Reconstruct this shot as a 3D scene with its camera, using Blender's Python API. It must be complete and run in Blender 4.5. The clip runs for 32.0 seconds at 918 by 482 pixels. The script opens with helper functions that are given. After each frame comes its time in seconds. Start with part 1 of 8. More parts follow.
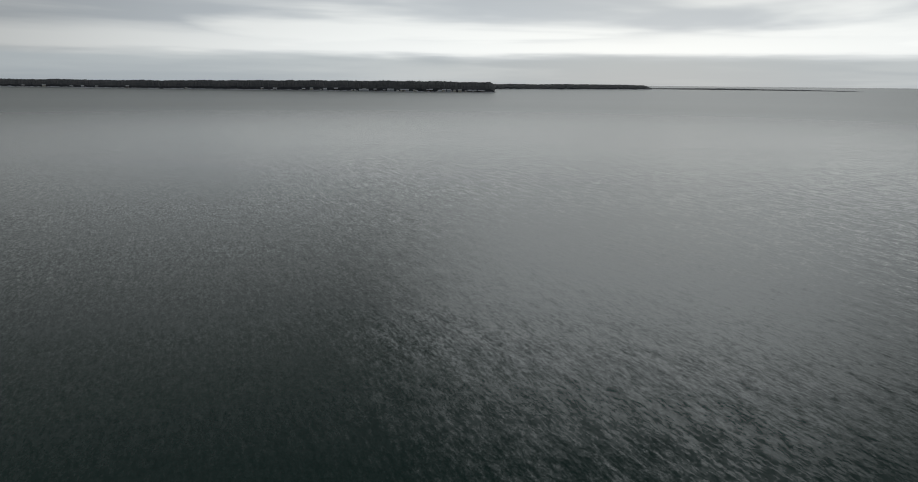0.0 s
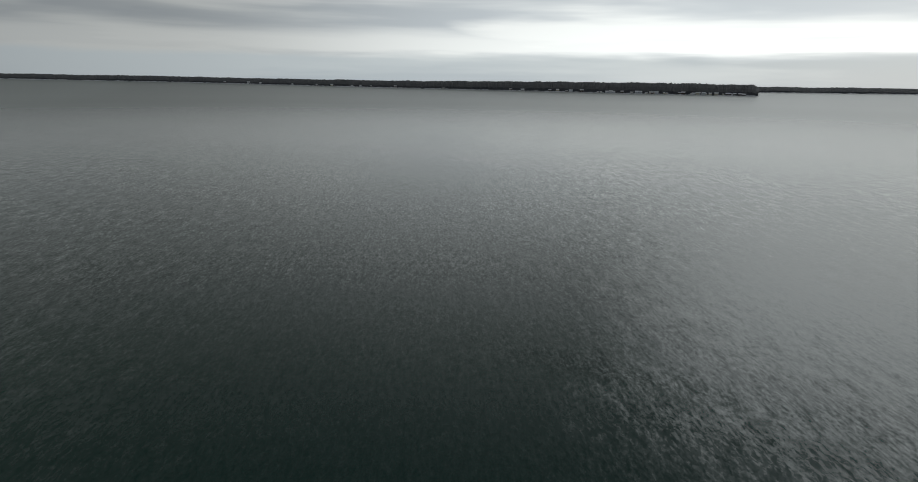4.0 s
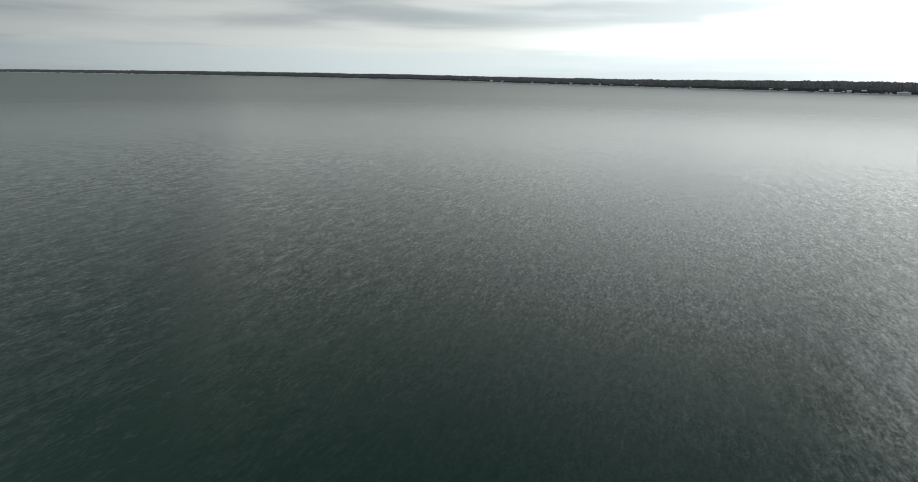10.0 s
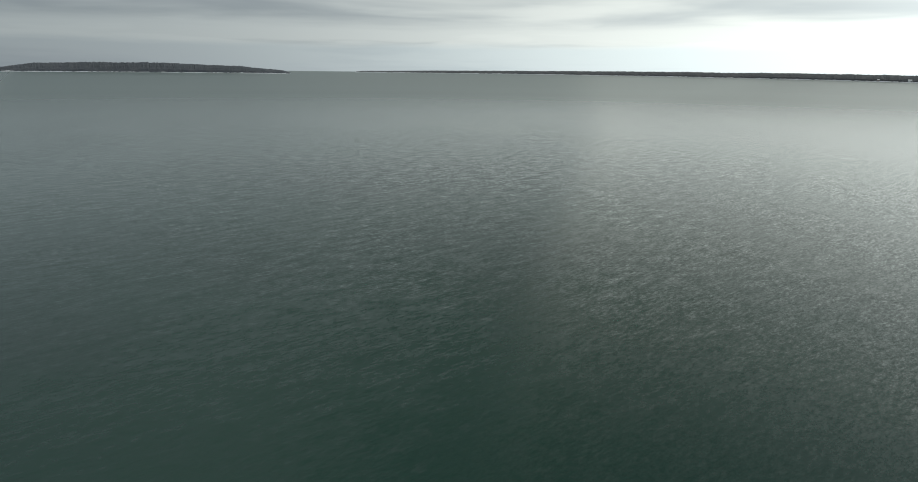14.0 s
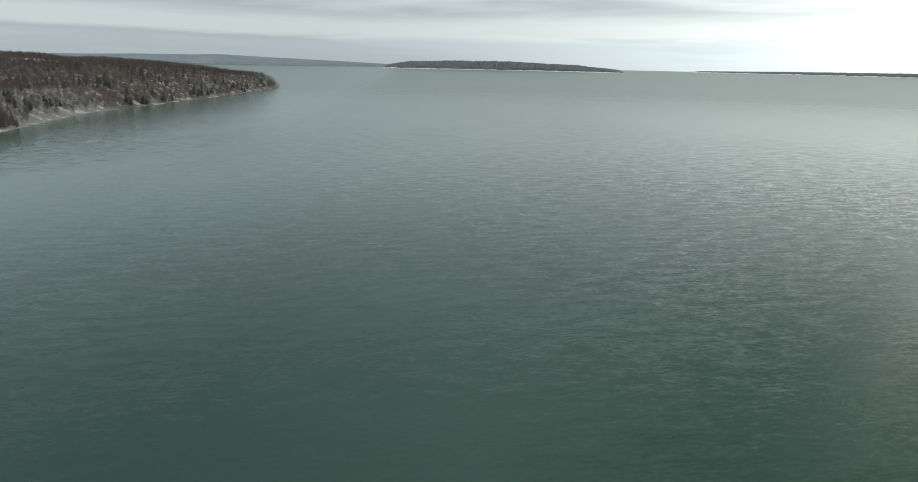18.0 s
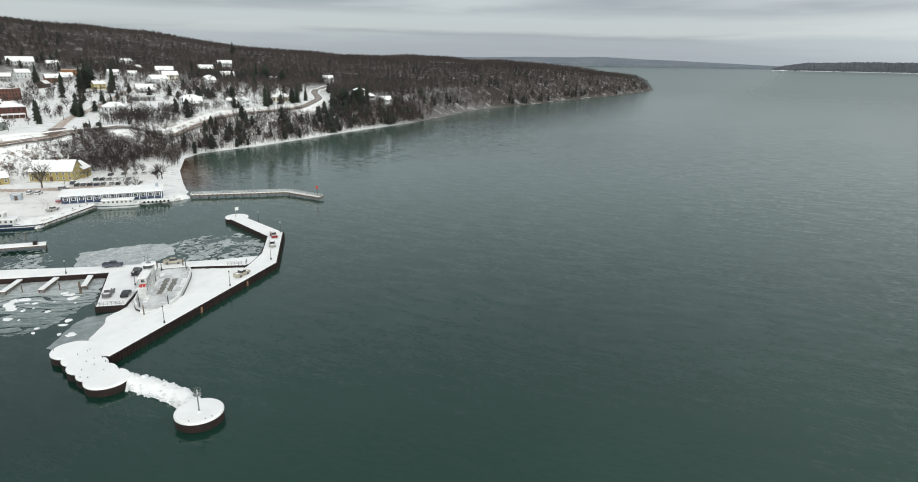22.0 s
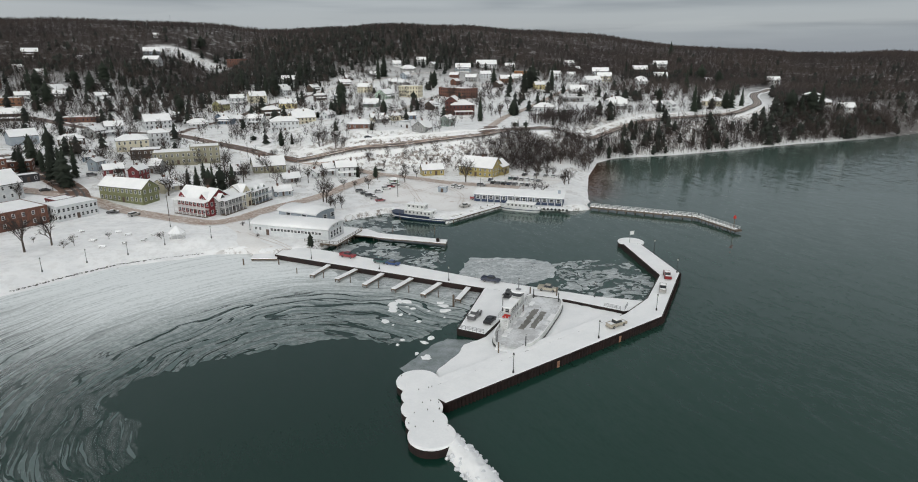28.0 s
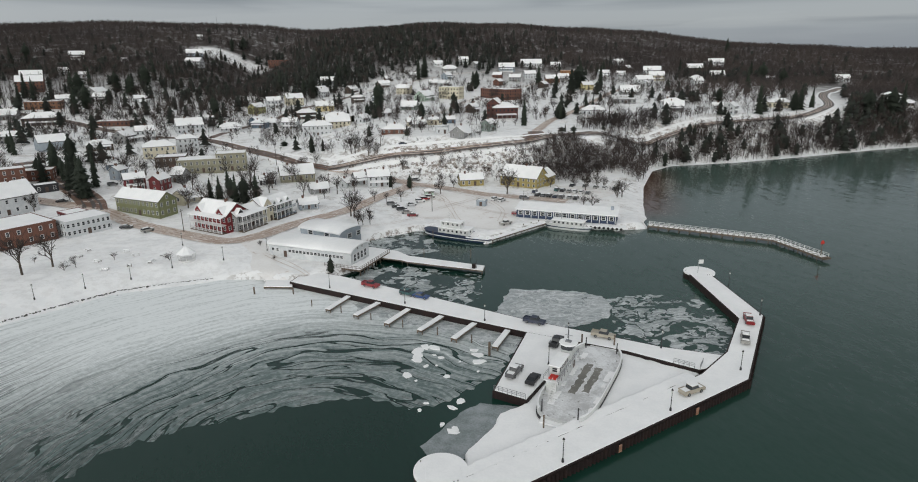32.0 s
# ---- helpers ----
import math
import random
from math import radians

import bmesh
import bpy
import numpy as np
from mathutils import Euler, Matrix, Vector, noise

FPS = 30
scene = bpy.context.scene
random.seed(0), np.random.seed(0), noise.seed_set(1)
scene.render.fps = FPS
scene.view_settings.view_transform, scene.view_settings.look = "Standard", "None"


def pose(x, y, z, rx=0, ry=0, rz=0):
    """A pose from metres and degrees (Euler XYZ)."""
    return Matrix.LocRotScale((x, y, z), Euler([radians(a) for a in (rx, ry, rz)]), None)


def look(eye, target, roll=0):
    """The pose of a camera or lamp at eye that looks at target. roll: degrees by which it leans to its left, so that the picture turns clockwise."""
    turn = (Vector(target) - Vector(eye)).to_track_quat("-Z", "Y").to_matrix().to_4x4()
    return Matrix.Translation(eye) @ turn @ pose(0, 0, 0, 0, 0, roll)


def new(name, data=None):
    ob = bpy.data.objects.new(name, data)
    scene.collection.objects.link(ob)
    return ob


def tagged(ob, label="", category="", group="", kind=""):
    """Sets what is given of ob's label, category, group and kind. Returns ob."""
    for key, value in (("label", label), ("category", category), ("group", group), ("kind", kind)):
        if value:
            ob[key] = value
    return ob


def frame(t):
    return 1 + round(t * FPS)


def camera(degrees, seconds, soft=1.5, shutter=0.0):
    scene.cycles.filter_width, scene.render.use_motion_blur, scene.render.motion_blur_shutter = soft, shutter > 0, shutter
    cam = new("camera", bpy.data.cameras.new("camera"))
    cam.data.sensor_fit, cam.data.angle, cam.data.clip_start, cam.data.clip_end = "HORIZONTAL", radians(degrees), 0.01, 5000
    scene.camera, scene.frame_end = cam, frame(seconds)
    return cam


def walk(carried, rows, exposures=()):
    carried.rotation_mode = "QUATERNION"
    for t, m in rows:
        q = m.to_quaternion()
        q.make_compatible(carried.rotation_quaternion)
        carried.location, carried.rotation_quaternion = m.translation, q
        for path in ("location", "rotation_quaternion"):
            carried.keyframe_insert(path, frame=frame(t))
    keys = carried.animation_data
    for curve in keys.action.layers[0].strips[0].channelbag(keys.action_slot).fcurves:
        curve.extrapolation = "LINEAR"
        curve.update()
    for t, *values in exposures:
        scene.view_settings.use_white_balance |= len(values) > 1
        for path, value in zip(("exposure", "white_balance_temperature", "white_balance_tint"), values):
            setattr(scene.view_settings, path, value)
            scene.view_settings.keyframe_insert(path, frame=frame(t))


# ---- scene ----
# ---- camera: a drone that flies ahead while it turns to its left ----
cam = camera(74.04, 32.0, soft=1.0)
ROWS = [
    (0, -123.28, 10.16, 65.96, -180.75, -14.62, 0.49),
    (0.5, -123.26, 6.51, 65.96, -178.77, -14.62, 0.46),
    (1, -123.09, 2.86, 65.96, -175.78, -14.62, 0.46),
    (1.5, -122.67, -0.77, 65.96, -170.96, -14.64, 0.53),
    (2, -121.93, -4.34, 65.96, -165.81, -14.68, 0.64),
    (2.5, -120.97, -7.86, 65.96, -163.64, -14.71, 0.7),
    (3, -119.9, -11.35, 65.96, -162.45, -14.72, 0.74),
    (3.5, -118.75, -14.82, 65.96, -160.7, -14.72, 0.77),
    (5.5, -112.93, -28.2, 65.96, -152.28, -14.82, 0.91),
    (6, -111.17, -31.41, 65.96, -150.38, -14.86, 0.88),
    (7, -107.4, -37.65, 65.96, -147.17, -14.9, 0.82),
    (8, -103.2, -43.63, 65.96, -142.71, -15.04, 0.92),
    (9, -98.62, -49.31, 65.96, -139.83, -15.09, 0.85),
    (10, -93.79, -54.78, 65.96, -137.16, -15.17, 0.9),
    (11, -88.64, -59.95, 65.96, -132.54, -15.22, 0.88),
    (11.5, -85.87, -62.33, 65.96, -128.89, -15.23, 0.74),
    (12, -82.94, -64.5, 65.96, -124.18, -15.26, 0.66),
    (12.5, -79.83, -66.41, 65.96, -118.91, -15.35, 0.72),
    (13, -76.56, -68.04, 65.96, -113.99, -15.45, 0.78),
    (13.5, -73.17, -69.38, 65.96, -109.35, -15.49, 0.68),
    (14, -69.67, -70.45, 65.96, -104.53, -15.63, 0.6),
    (14.5, -66.11, -71.21, 65.96, -99.7, -15.67, 0.6),
    (16.5, -51.53, -72.05, 65.96, -86.84, -16.01, 0.97),
    (17, -47.89, -71.73, 65.96, -83.16, -16.04, 1.08),
    (18, -41.11, -70.89, 65.96, -75.06, -16.13, 1.18),
    (19, -34.91, -69.53, 65.96, -66.38, -16.22, 1.26),
    (20, -28.57, -66.03, 65.93, -58.28, -16.35, 1.1),
    (20.5, -25.2, -63.93, 65.9, -53.55, -16.42, 1.07),
    (21, -22.02, -61.7, 65.84, -48.99, -16.49, 1.08),
    (21.5, -19.04, -59.31, 65.75, -44.99, -16.55, 1.03),
    (22, -16.35, -56.72, 65.63, -41.93, -16.56, 1.04),
    (22.5, -13.81, -53.93, 65.51, -38.92, -16.58, 0.99),
    (23, -11.38, -50.99, 65.39, -36.7, -16.63, 0.98),
    (23.5, -9.12, -47.92, 65.25, -35.3, -16.62, 0.97),
    (24, -6.96, -44.7, 65.13, -33.35, -16.64, 0.95),
    (24.5, -5.01, -41.29, 65.05, -30.6, -16.65, 0.91),
    (25, -3.25, -37.85, 64.99, -26.49, -16.69, 0.87),
    (25.5, -1.67, -34.48, 64.96, -22.77, -16.7, 0.75),
    (26, -0.35, -31.3, 64.97, -18.46, -16.71, 0.65),
    (26.5, 0.58, -28.46, 64.99, -13.62, -16.82, 0.66),
    (28.5, 4.56, -15.68, 65.79, -1.97, -16.89, -0.2),
    (29, 4.93, -12.63, 65.83, -1.35, -16.92, -0.24),
    (30, 5.35, -5.62, 65.9, -0.44, -17, -0.31),
    (31, 5.71, 1.75, 65.99, 0.06, -17.02, -0.31),
    (32, 6.32, 9.25, 66.06, 0.67, -16.96, -0.51),
]
walk(cam, [(t, pose(x, y, z, 90 + pitch, 0, yaw) @ pose(0, 0, 0, 0, 0, roll)) for t, x, y, z, yaw, pitch, roll in ROWS],
     exposures=[(0, -1.35, 6330, 6), (3, -1.2, 6330, 5), (6, -0.92, 6380, 4), (9, -0.45, 6400, 3), (12, -0.05, 6420, 0), (13, 0.1, 6450, 0), (16, 0.6, 6550, 1), (18, 1.05, 6600, 0), (19.5, 1.08, 6600, 0),
                (21, 1.0, 6620, 2), (23, 0.88, 6630, 4), (25, 0.74, 6630, 5), (26, 0.64, 6620, 5), (28.5, 0.47, 6600, 6), (32, 0.38, 6600, 6)])

# ---- sky and sun ----
SUN_HEADING, SUN_HEIGHT = radians(198), radians(19)
SUN_DIR = Vector((math.sin(SUN_HEADING) * math.cos(SUN_HEIGHT), math.cos(SUN_HEADING) * math.cos(SUN_HEIGHT), math.sin(SUN_HEIGHT)))


class Net:
    """A small helper to wire shader nodes."""

    def __init__(self, tree):
        self.tree = tree
        tree.nodes.clear()

    def add(self, kind, **given):
        node = self.tree.nodes.new("ShaderNode" + kind)
        for key, value in given.items():
            if key in node.inputs:
                self.put(node.inputs[key], value)
        return node

    def put(self, socket, value):
        if isinstance(value, bpy.types.NodeSocket):
            self.tree.links.new(value, socket)
        elif isinstance(value, bpy.types.Node):
            self.tree.links.new(value.outputs[0], socket)
        else:
            socket.default_value = value

    def math(self, op, a, b=0.0, c=0.0, clamp=False):
        node = self.tree.nodes.new("ShaderNodeMath")
        node.operation, node.use_clamp = op, clamp
        for socket, value in zip(node.inputs, (a, b, c)):
            self.put(socket, value)
        return node.outputs[0]

    def vec(self, op, a, b=(0, 0, 0), scale=None):
        node = self.tree.nodes.new("ShaderNodeVectorMath")
        node.operation = op
        self.put(node.inputs[0], a)
        self.put(node.inputs[1], b)
        if scale is not None:
            self.put(node.inputs["Scale"], scale)
        return node.outputs["Value"] if op in ("DOT_PRODUCT", "LENGTH", "DISTANCE") else node.outputs[0]

    def noise(self, at, scale, detail=4.0, rough=0.55, warp=0.0):
        node = self.tree.nodes.new("ShaderNodeTexNoise")
        self.put(node.inputs["Vector"], at)
        for key, value in (("Scale", scale), ("Detail", detail), ("Roughness", rough), ("Distortion", warp)):
            self.put(node.inputs[key], value)
        return node.outputs["Fac"]

    def span(self, value, a, b, c=0.0, d=1.0, smooth=True):
        node = self.tree.nodes.new("ShaderNodeMapRange")
        node.interpolation_type = "SMOOTHSTEP" if smooth else "LINEAR"
        for socket, v in zip(node.inputs, (value, a, b, c, d)):
            self.put(socket, v)
        return node.outputs[0]

    def mix(self, fac, a, b):
        node = self.tree.nodes.new("ShaderNodeMix")
        node.data_type = "RGBA"
        self.put(node.inputs[0], fac)
        self.put(node.inputs[6], (*a, 1) if isinstance(a, tuple) else a)
        self.put(node.inputs[7], (*b, 1) if isinstance(b, tuple) else b)
        return node.outputs[2]

    def xyz(self, a):
        node = self.tree.nodes.new("ShaderNodeSeparateXYZ")
        self.put(node.inputs[0], a)
        return node.outputs[0], node.outputs[1], node.outputs[2]

    def join(self, x, y, z):
        node = self.tree.nodes.new("ShaderNodeCombineXYZ")
        for socket, v in zip(node.inputs, (x, y, z)):
            self.put(socket, v)
        return node.outputs[0]


world = bpy.data.worlds.new("overcast sky")
scene.world = world
world.use_nodes = True
n = Net(world.node_tree)
sky = n.add("TexSky")
sky.sky_type, sky.sun_disc = "NISHITA", False
sky.sun_elevation, sky.sun_rotation = SUN_HEIGHT, SUN_HEADING
way = n.tree.nodes.new("ShaderNodeTexCoord").outputs["Generated"]
wx, wy, wz = n.xyz(way)
up = n.math("ADD", n.math("MAXIMUM", wz, 0.0), 0.045)
deck = n.join(n.math("DIVIDE", wx, up), n.math("DIVIDE", wy, up), 0.0)
near_sun = n.vec("DOT_PRODUCT", way, tuple(SUN_DIR))
glow = n.span(near_sun, 0.4, 1.0)
side = n.math("POWER", n.span(near_sun, -0.9, 0.75), 1.5)
puffs = n.noise(n.vec("MULTIPLY", deck, (0.55, 0.55, 1)), 1.0, 3, 0.5, 0.5)
bands = n.noise(n.join(n.math("MULTIPLY", wx, 1.7), n.math("MULTIPLY", wy, 1.7), n.math("MULTIPLY", wz, 19)), 1.1, 4, 0.48, 0.4)
cloud = n.math("ADD", n.math("MULTIPLY", puffs, 0.22), n.math("MULTIPLY", bands, 0.78))
cloud = n.math("ADD", 0.5, n.math("MULTIPLY", n.math("SUBTRACT", cloud, 0.5), n.span(wz, 0.09, 0.22, 1.0, 0.15)))
edge = n.math("ADD", wz, n.math("MULTIPLY", n.math("SUBTRACT", n.noise(n.join(n.math("MULTIPLY", wx, 4), n.math("MULTIPLY", wy, 4), n.math("MULTIPLY", wz, 60)), 1.0, 4, 0.55), 0.5), 0.022))
gap = n.math("MULTIPLY", n.span(edge, 0.034, 0.046), n.span(edge, 0.058, 0.085, 1.0, 0.0))
thin = n.math("MAXIMUM", n.span(cloud, 0.38, 0.62), n.math("MULTIPLY", gap, 0.9))
dark_side = n.mix(thin, (0.178, 0.195, 0.230), (0.30, 0.318, 0.352))
light_side = n.mix(thin, (0.72, 0.75, 0.80), (1.22, 1.21, 1.20))
cover = n.mix(side, dark_side, light_side)
core = n.math("MULTIPLY", n.span(near_sun, 0.89, 1.0), n.math("MULTIPLY", n.span(wz, 0.13, 0.36), n.span(wz, 0.38, 0.62, 1.0, 0.25)))
bright = n.math("ADD", n.math("ADD", 1.0, n.math("MULTIPLY", glow, 1.25)), n.math("MULTIPLY", core, 1.6))
cover = n.vec("SCALE", cover, scale=bright)
climb = n.span(wz, 0.05, 0.88, 0.0, 1.0, False)
high = n.math("MULTIPLY", n.math("MULTIPLY", climb, n.math("SUBTRACT", 2.0, climb)), n.math("SUBTRACT", 1.0, core))
level = n.vec("NORMALIZE", n.join(wx, wy, 0.0))
toward = n.span(n.vec("DOT_PRODUCT", level, (math.sin(SUN_HEADING), math.cos(SUN_HEADING), 0)), -0.75, 0.2)
fall = n.math("ADD", 1.0, n.math("MULTIPLY", high, n.math("SUBTRACT", 0.35, n.math("MULTIPLY", toward, 1.28))))
cover = n.vec("SCALE", cover, scale=fall)
low_haze = n.span(edge, 0.030, 0.044, 1.0, 0.0)
haze_tone = n.mix(side, (0.215, 0.238, 0.28), (1.08, 1.17, 1.25))
cover = n.mix(n.math("MULTIPLY", low_haze, 0.75), cover, haze_tone)
clear = n.vec("SCALE", sky.outputs[0], scale=0.05)
blend = n.mix(0.9, clear, cover)
back = n.add("Background", Strength=1.0)
n.put(back.inputs[0], blend)
n.put(n.add("OutputWorld").inputs[0], back)

sun = new("sun", bpy.data.lights.new("sun", "SUN"))
sun.data.energy, sun.data.angle, sun.data.color = 0.5, radians(160), (1.0, 0.95, 0.88)
sun.matrix_world = look(tuple(SUN_DIR * 500), (0, 0, 0))


# ---- materials ----
def paint(name, tone, tone_b=None, scale=1.0, rough=0.8, bump=0.0, bump_scale=8.0, metal=0.0, vary=0.0, tone_c=None, spots=0.6):
    """A surface of two tones mixed by noise at two scales, at real size, with fine relief."""
    m = bpy.data.materials.new(name)
    m.use_nodes = True
    n = Net(m.node_tree)
    at = n.tree.nodes.new("ShaderNodeNewGeometry").outputs["Position"]
    tone_b = tone_b or tuple(v * 0.7 for v in tone)
    coarse, fine = n.noise(at, 0.35 * scale, 5, 0.6), n.noise(at, 3.5 * scale, 4, 0.6)
    mixed = n.math("ADD", n.math("MULTIPLY", coarse, 0.65), n.math("MULTIPLY", fine, 0.35))
    colour = n.mix(n.span(mixed, 0.36, 0.64), tone, tone_b)
    if tone_c:
        colour = n.mix(n.span(n.noise(at, 0.9 * scale, 6, 0.65), spots, spots + 0.08), colour, tone_c)
    if vary:
        odd = n.tree.nodes.new("ShaderNodeObjectInfo").outputs["Random"]
        hue = n.add("HueSaturation")
        n.put(hue.inputs["Value"], n.span(odd, 0, 1, 1 - vary, 1 + vary, False))
        n.put(hue.inputs["Color"], colour)
        colour = hue.outputs[0]
    b = n.add("BsdfPrincipled", Roughness=rough, Metallic=metal)
    n.put(b.inputs["Base Color"], colour)
    if bump:
        r = n.add("Bump", Strength=bump, Distance=0.1)
        n.put(r.inputs["Height"], n.noise(at, bump_scale, 5, 0.6))
        n.put(b.inputs["Normal"], r.outputs[0])
    n.put(n.add("OutputMaterial").inputs[0], b)
    return m


SNOW = paint("snow", (0.93, 0.93, 0.94), (0.86, 0.865, 0.88), 0.6, 0.75, 0.35, 2.0)
STEEL = paint("rusty sheet steel", (0.024, 0.011, 0.009), (0.010, 0.006, 0.006), 1.5, 0.9, 0.3, 12.0)
PLANK = paint("weathered planks", (0.16, 0.12, 0.09), (0.09, 0.07, 0.055), 2.0, 0.85, 0.3, 10.0)
# ---- the lie of the land ----
SHORE = [(-3000, -900), (-1000, -380), (-400, -80), (-180, 95), (-118, 150), (-97, 175), (-66, 187), (-47, 182), (-36, 186),
         (-24, 199), (-30, 214), (-36, 222), (-27, 229), (-11, 241), (14, 222), (40, 247), (65, 238), (77, 241), (86, 280),
         (97, 319), (115, 365), (131, 381), (178, 393), (225, 411), (295, 441), (387, 472), (460, 510), (557, 565),
         (710, 601), (927, 659), (1168, 723), (1450, 822), (1440, 850), (1250, 930), (1200, 1300), (1500, 1900), (2600, 3600), (2600, 4600), (-3000, 4600)]


def ramp(v, a, b):
    s = np.clip((np.asarray(v, float) - a) / (b - a), 0, 1)
    return s * s * (3 - 2 * s)


def inland(x, y):
    """Metres from the shore, positive on land."""
    x, y = np.broadcast_arrays(np.asarray(x, float), np.asarray(y, float))
    best, inside = np.full(x.shape, 1e9), np.zeros(x.shape, bool)
    ring = SHORE + SHORE[:1]
    for (ax, ay), (bx, by) in zip(ring, ring[1:]):
        ux, uy = bx - ax, by - ay
        s = np.clip(((x - ax) * ux + (y - ay) * uy) / (ux * ux + uy * uy), 0, 1)
        best = np.minimum(best, np.hypot(x - ax - s * ux, y - ay - s * uy))
        if uy:
            inside ^= ((ay > y) != (by > y)) & (x < ax + (y - ay) * ux / uy)
    return np.where(inside, best, -best)


def bumps(x, y):
    return (np.sin(x * 0.011 + 1.3 * np.sin(y * 0.007)) + np.sin(y * 0.013 + x * 0.005 + 1.0) + 0.6 * np.sin(x * 0.031 - y * 0.023)
            + 0.4 * np.sin(x * 0.057 + y * 0.049 + 2.0))


CREST = [(-36, 114), (-32, 118), (-28, 121), (-20, 120), (-16.5, 117), (-13.6, 109), (-11.7, 107), (-8, 112), (-2, 116), (4.7, 117), (8.8, 110), (11.3, 109), (13.3, 104), (15.6, 101), (18.4, 91),
         (22.6, 78), (25, 74), (29, 69), (32, 63), (35, 63), (38.5, 66), (42, 63), (44, 58), (47, 58), (50.5, 52), (53, 46), (55.5, 40), (58, 35), (62, 28)]


def ground(x, y):
    """Height of the land over the lake."""
    x, y = np.broadcast_arrays(np.asarray(x, float), np.asarray(y, float))
    d = inland(x, y)
    east = ramp(x, 70, 125)
    west = ramp(-x, 30, 130)
    rise = (20 + 2 * east) * (1 - west) + 8 * west
    bank = y - 318 - 0.75 * np.maximum(x - 60, 0)
    climb = east * ramp(d, 3, 51) + (1 - east) * ((1 - west) * ramp(bank, 0, 36) + west * ramp(d, 62, 182))
    flat = 62 * (1 - east) + 3 * east
    z = -3.0 + 5.0 * ramp(d, -1.5, 0.8) + 1.0 * ramp(d, 10, 60)
    beach = ramp(x, 74, 84) + ramp(-x, 60, 75)
    soft = -3.0 + 3.3 * ramp(d, -14, 1.5) + 2.7 * ramp(d, 0, 14) + np.zeros_like(d)
    z = z * (1 - np.clip(beach, 0, 1)) + soft * np.clip(beach, 0, 1)
    z = z + rise * climb
    s = np.maximum(d - flat - 40, 0)
    z = z + 0.035 * np.minimum(s, 260) * (1 - 0.2 * west)
    far = np.hypot(x, y)
    lean = np.arctan2(x, np.maximum(y, 1))
    tall = 98 - 72 * ramp(lean, -0.1, 0.62)
    hill = tall * ramp(far, 480, 1500) * ramp(d, 150, 620)
    knoll = 27 * np.exp(-(((x + 108) / 120) ** 2 + ((y - 930) / 230) ** 2))
    gully = -28 * np.exp(-(((x + 260 + (y - 700) * 0.12) / 45) ** 2)) * ramp(y, 520, 900)
    point = 14 * ramp(d, 20, 160) * ramp(x, 400, 700)
    point = point + 9 * ramp(d, 3, 26) * ramp(x, 950, 1300)
    z = z + hill + knoll + gully + point + bumps(x, y) * (0.25 + 1.6 * ramp(far, 420, 900)) * ramp(d, 60, 160)
    crest = np.interp(np.degrees(np.arctan2(x, np.maximum(y, 1))), [c[0] for c in CREST], [c[1] for c in CREST]) + 0.7 * bumps(x * 1.7, y * 1.7) - 0.09 * np.maximum(far - 1430, 0)
    w = ramp(far, 850, 1380) * ramp(d, 8, 110)
    return z * (1 - w) + crest * w

WATER = bpy.data.materials.new("lake water")
WATER.use_nodes = True
n = Net(WATER.node_tree)
geo = n.tree.nodes.new("ShaderNodeNewGeometry")
at = geo.outputs["Position"]
px, py, pz = n.xyz(at)
far = n.vec("LENGTH", at)
calm = n.span(n.math("ADD", n.math("MULTIPLY", px, -0.35), py), 10, 170, 1.0, 0.68)
turned = n.join(n.math("SUBTRACT", n.math("MULTIPLY", px, 0.41), n.math("MULTIPLY", py, 0.91)), n.math("ADD", n.math("MULTIPLY", px, 0.91), n.math("MULTIPLY", py, 0.41)), 0.0)


def lean_of(at, scale, detail, warp):
    """Two slopes, each between -0.5 and 0.5, that wander over the water."""
    node = n.add("TexNoise", Scale=1.0, Detail=detail, Roughness=0.55, Distortion=warp)
    n.put(node.inputs["Vector"], n.vec("MULTIPLY", at, scale))
    return n.xyz(n.vec("SUBTRACT", node.outputs["Color"], (0.5, 0.5, 0.5)))


chop, wave, ripple = lean_of(turned, (0.42, 1.15, 1), 3, 0.3), lean_of(turned, (0.085, 0.27, 1), 2, 0.2), lean_of(turned, (1.6, 2.6, 1), 2, 0.0)
along = n.math("ADD", n.math("ADD", n.math("MULTIPLY", chop[0], 0.38), n.math("MULTIPLY", wave[0], 0.26)), n.math("MULTIPLY", ripple[0], 0.16))
across = n.math("ADD", n.math("MULTIPLY", chop[1], 0.16), n.math("MULTIPLY", ripple[1], 0.16))
gusts = n.noise(n.vec("MULTIPLY", at, (0.0045, 0.011, 1)), 1.0, 5, 0.6, 0.8)
gust = n.span(gusts, 0.36, 0.64, 0.68, 1.2)
fade = n.span(far, 200, 1700, 1.0, 0.15)
b = n.add("BsdfPrincipled", IOR=1.33)
steep = n.math("MULTIPLY", n.math("MULTIPLY", calm, gust), fade)
slope = n.join(n.math("ADD", n.math("MULTIPLY", along, 0.91), n.math("MULTIPLY", across, 0.41)), n.math("SUBTRACT", n.math("MULTIPLY", along, 0.41), n.math("MULTIPLY", across, 0.91)), 0.0)
n.put(b.inputs["Normal"], n.vec("NORMALIZE", n.vec("ADD", geo.outputs["Normal"], n.vec("SCALE", slope, scale=steep))))
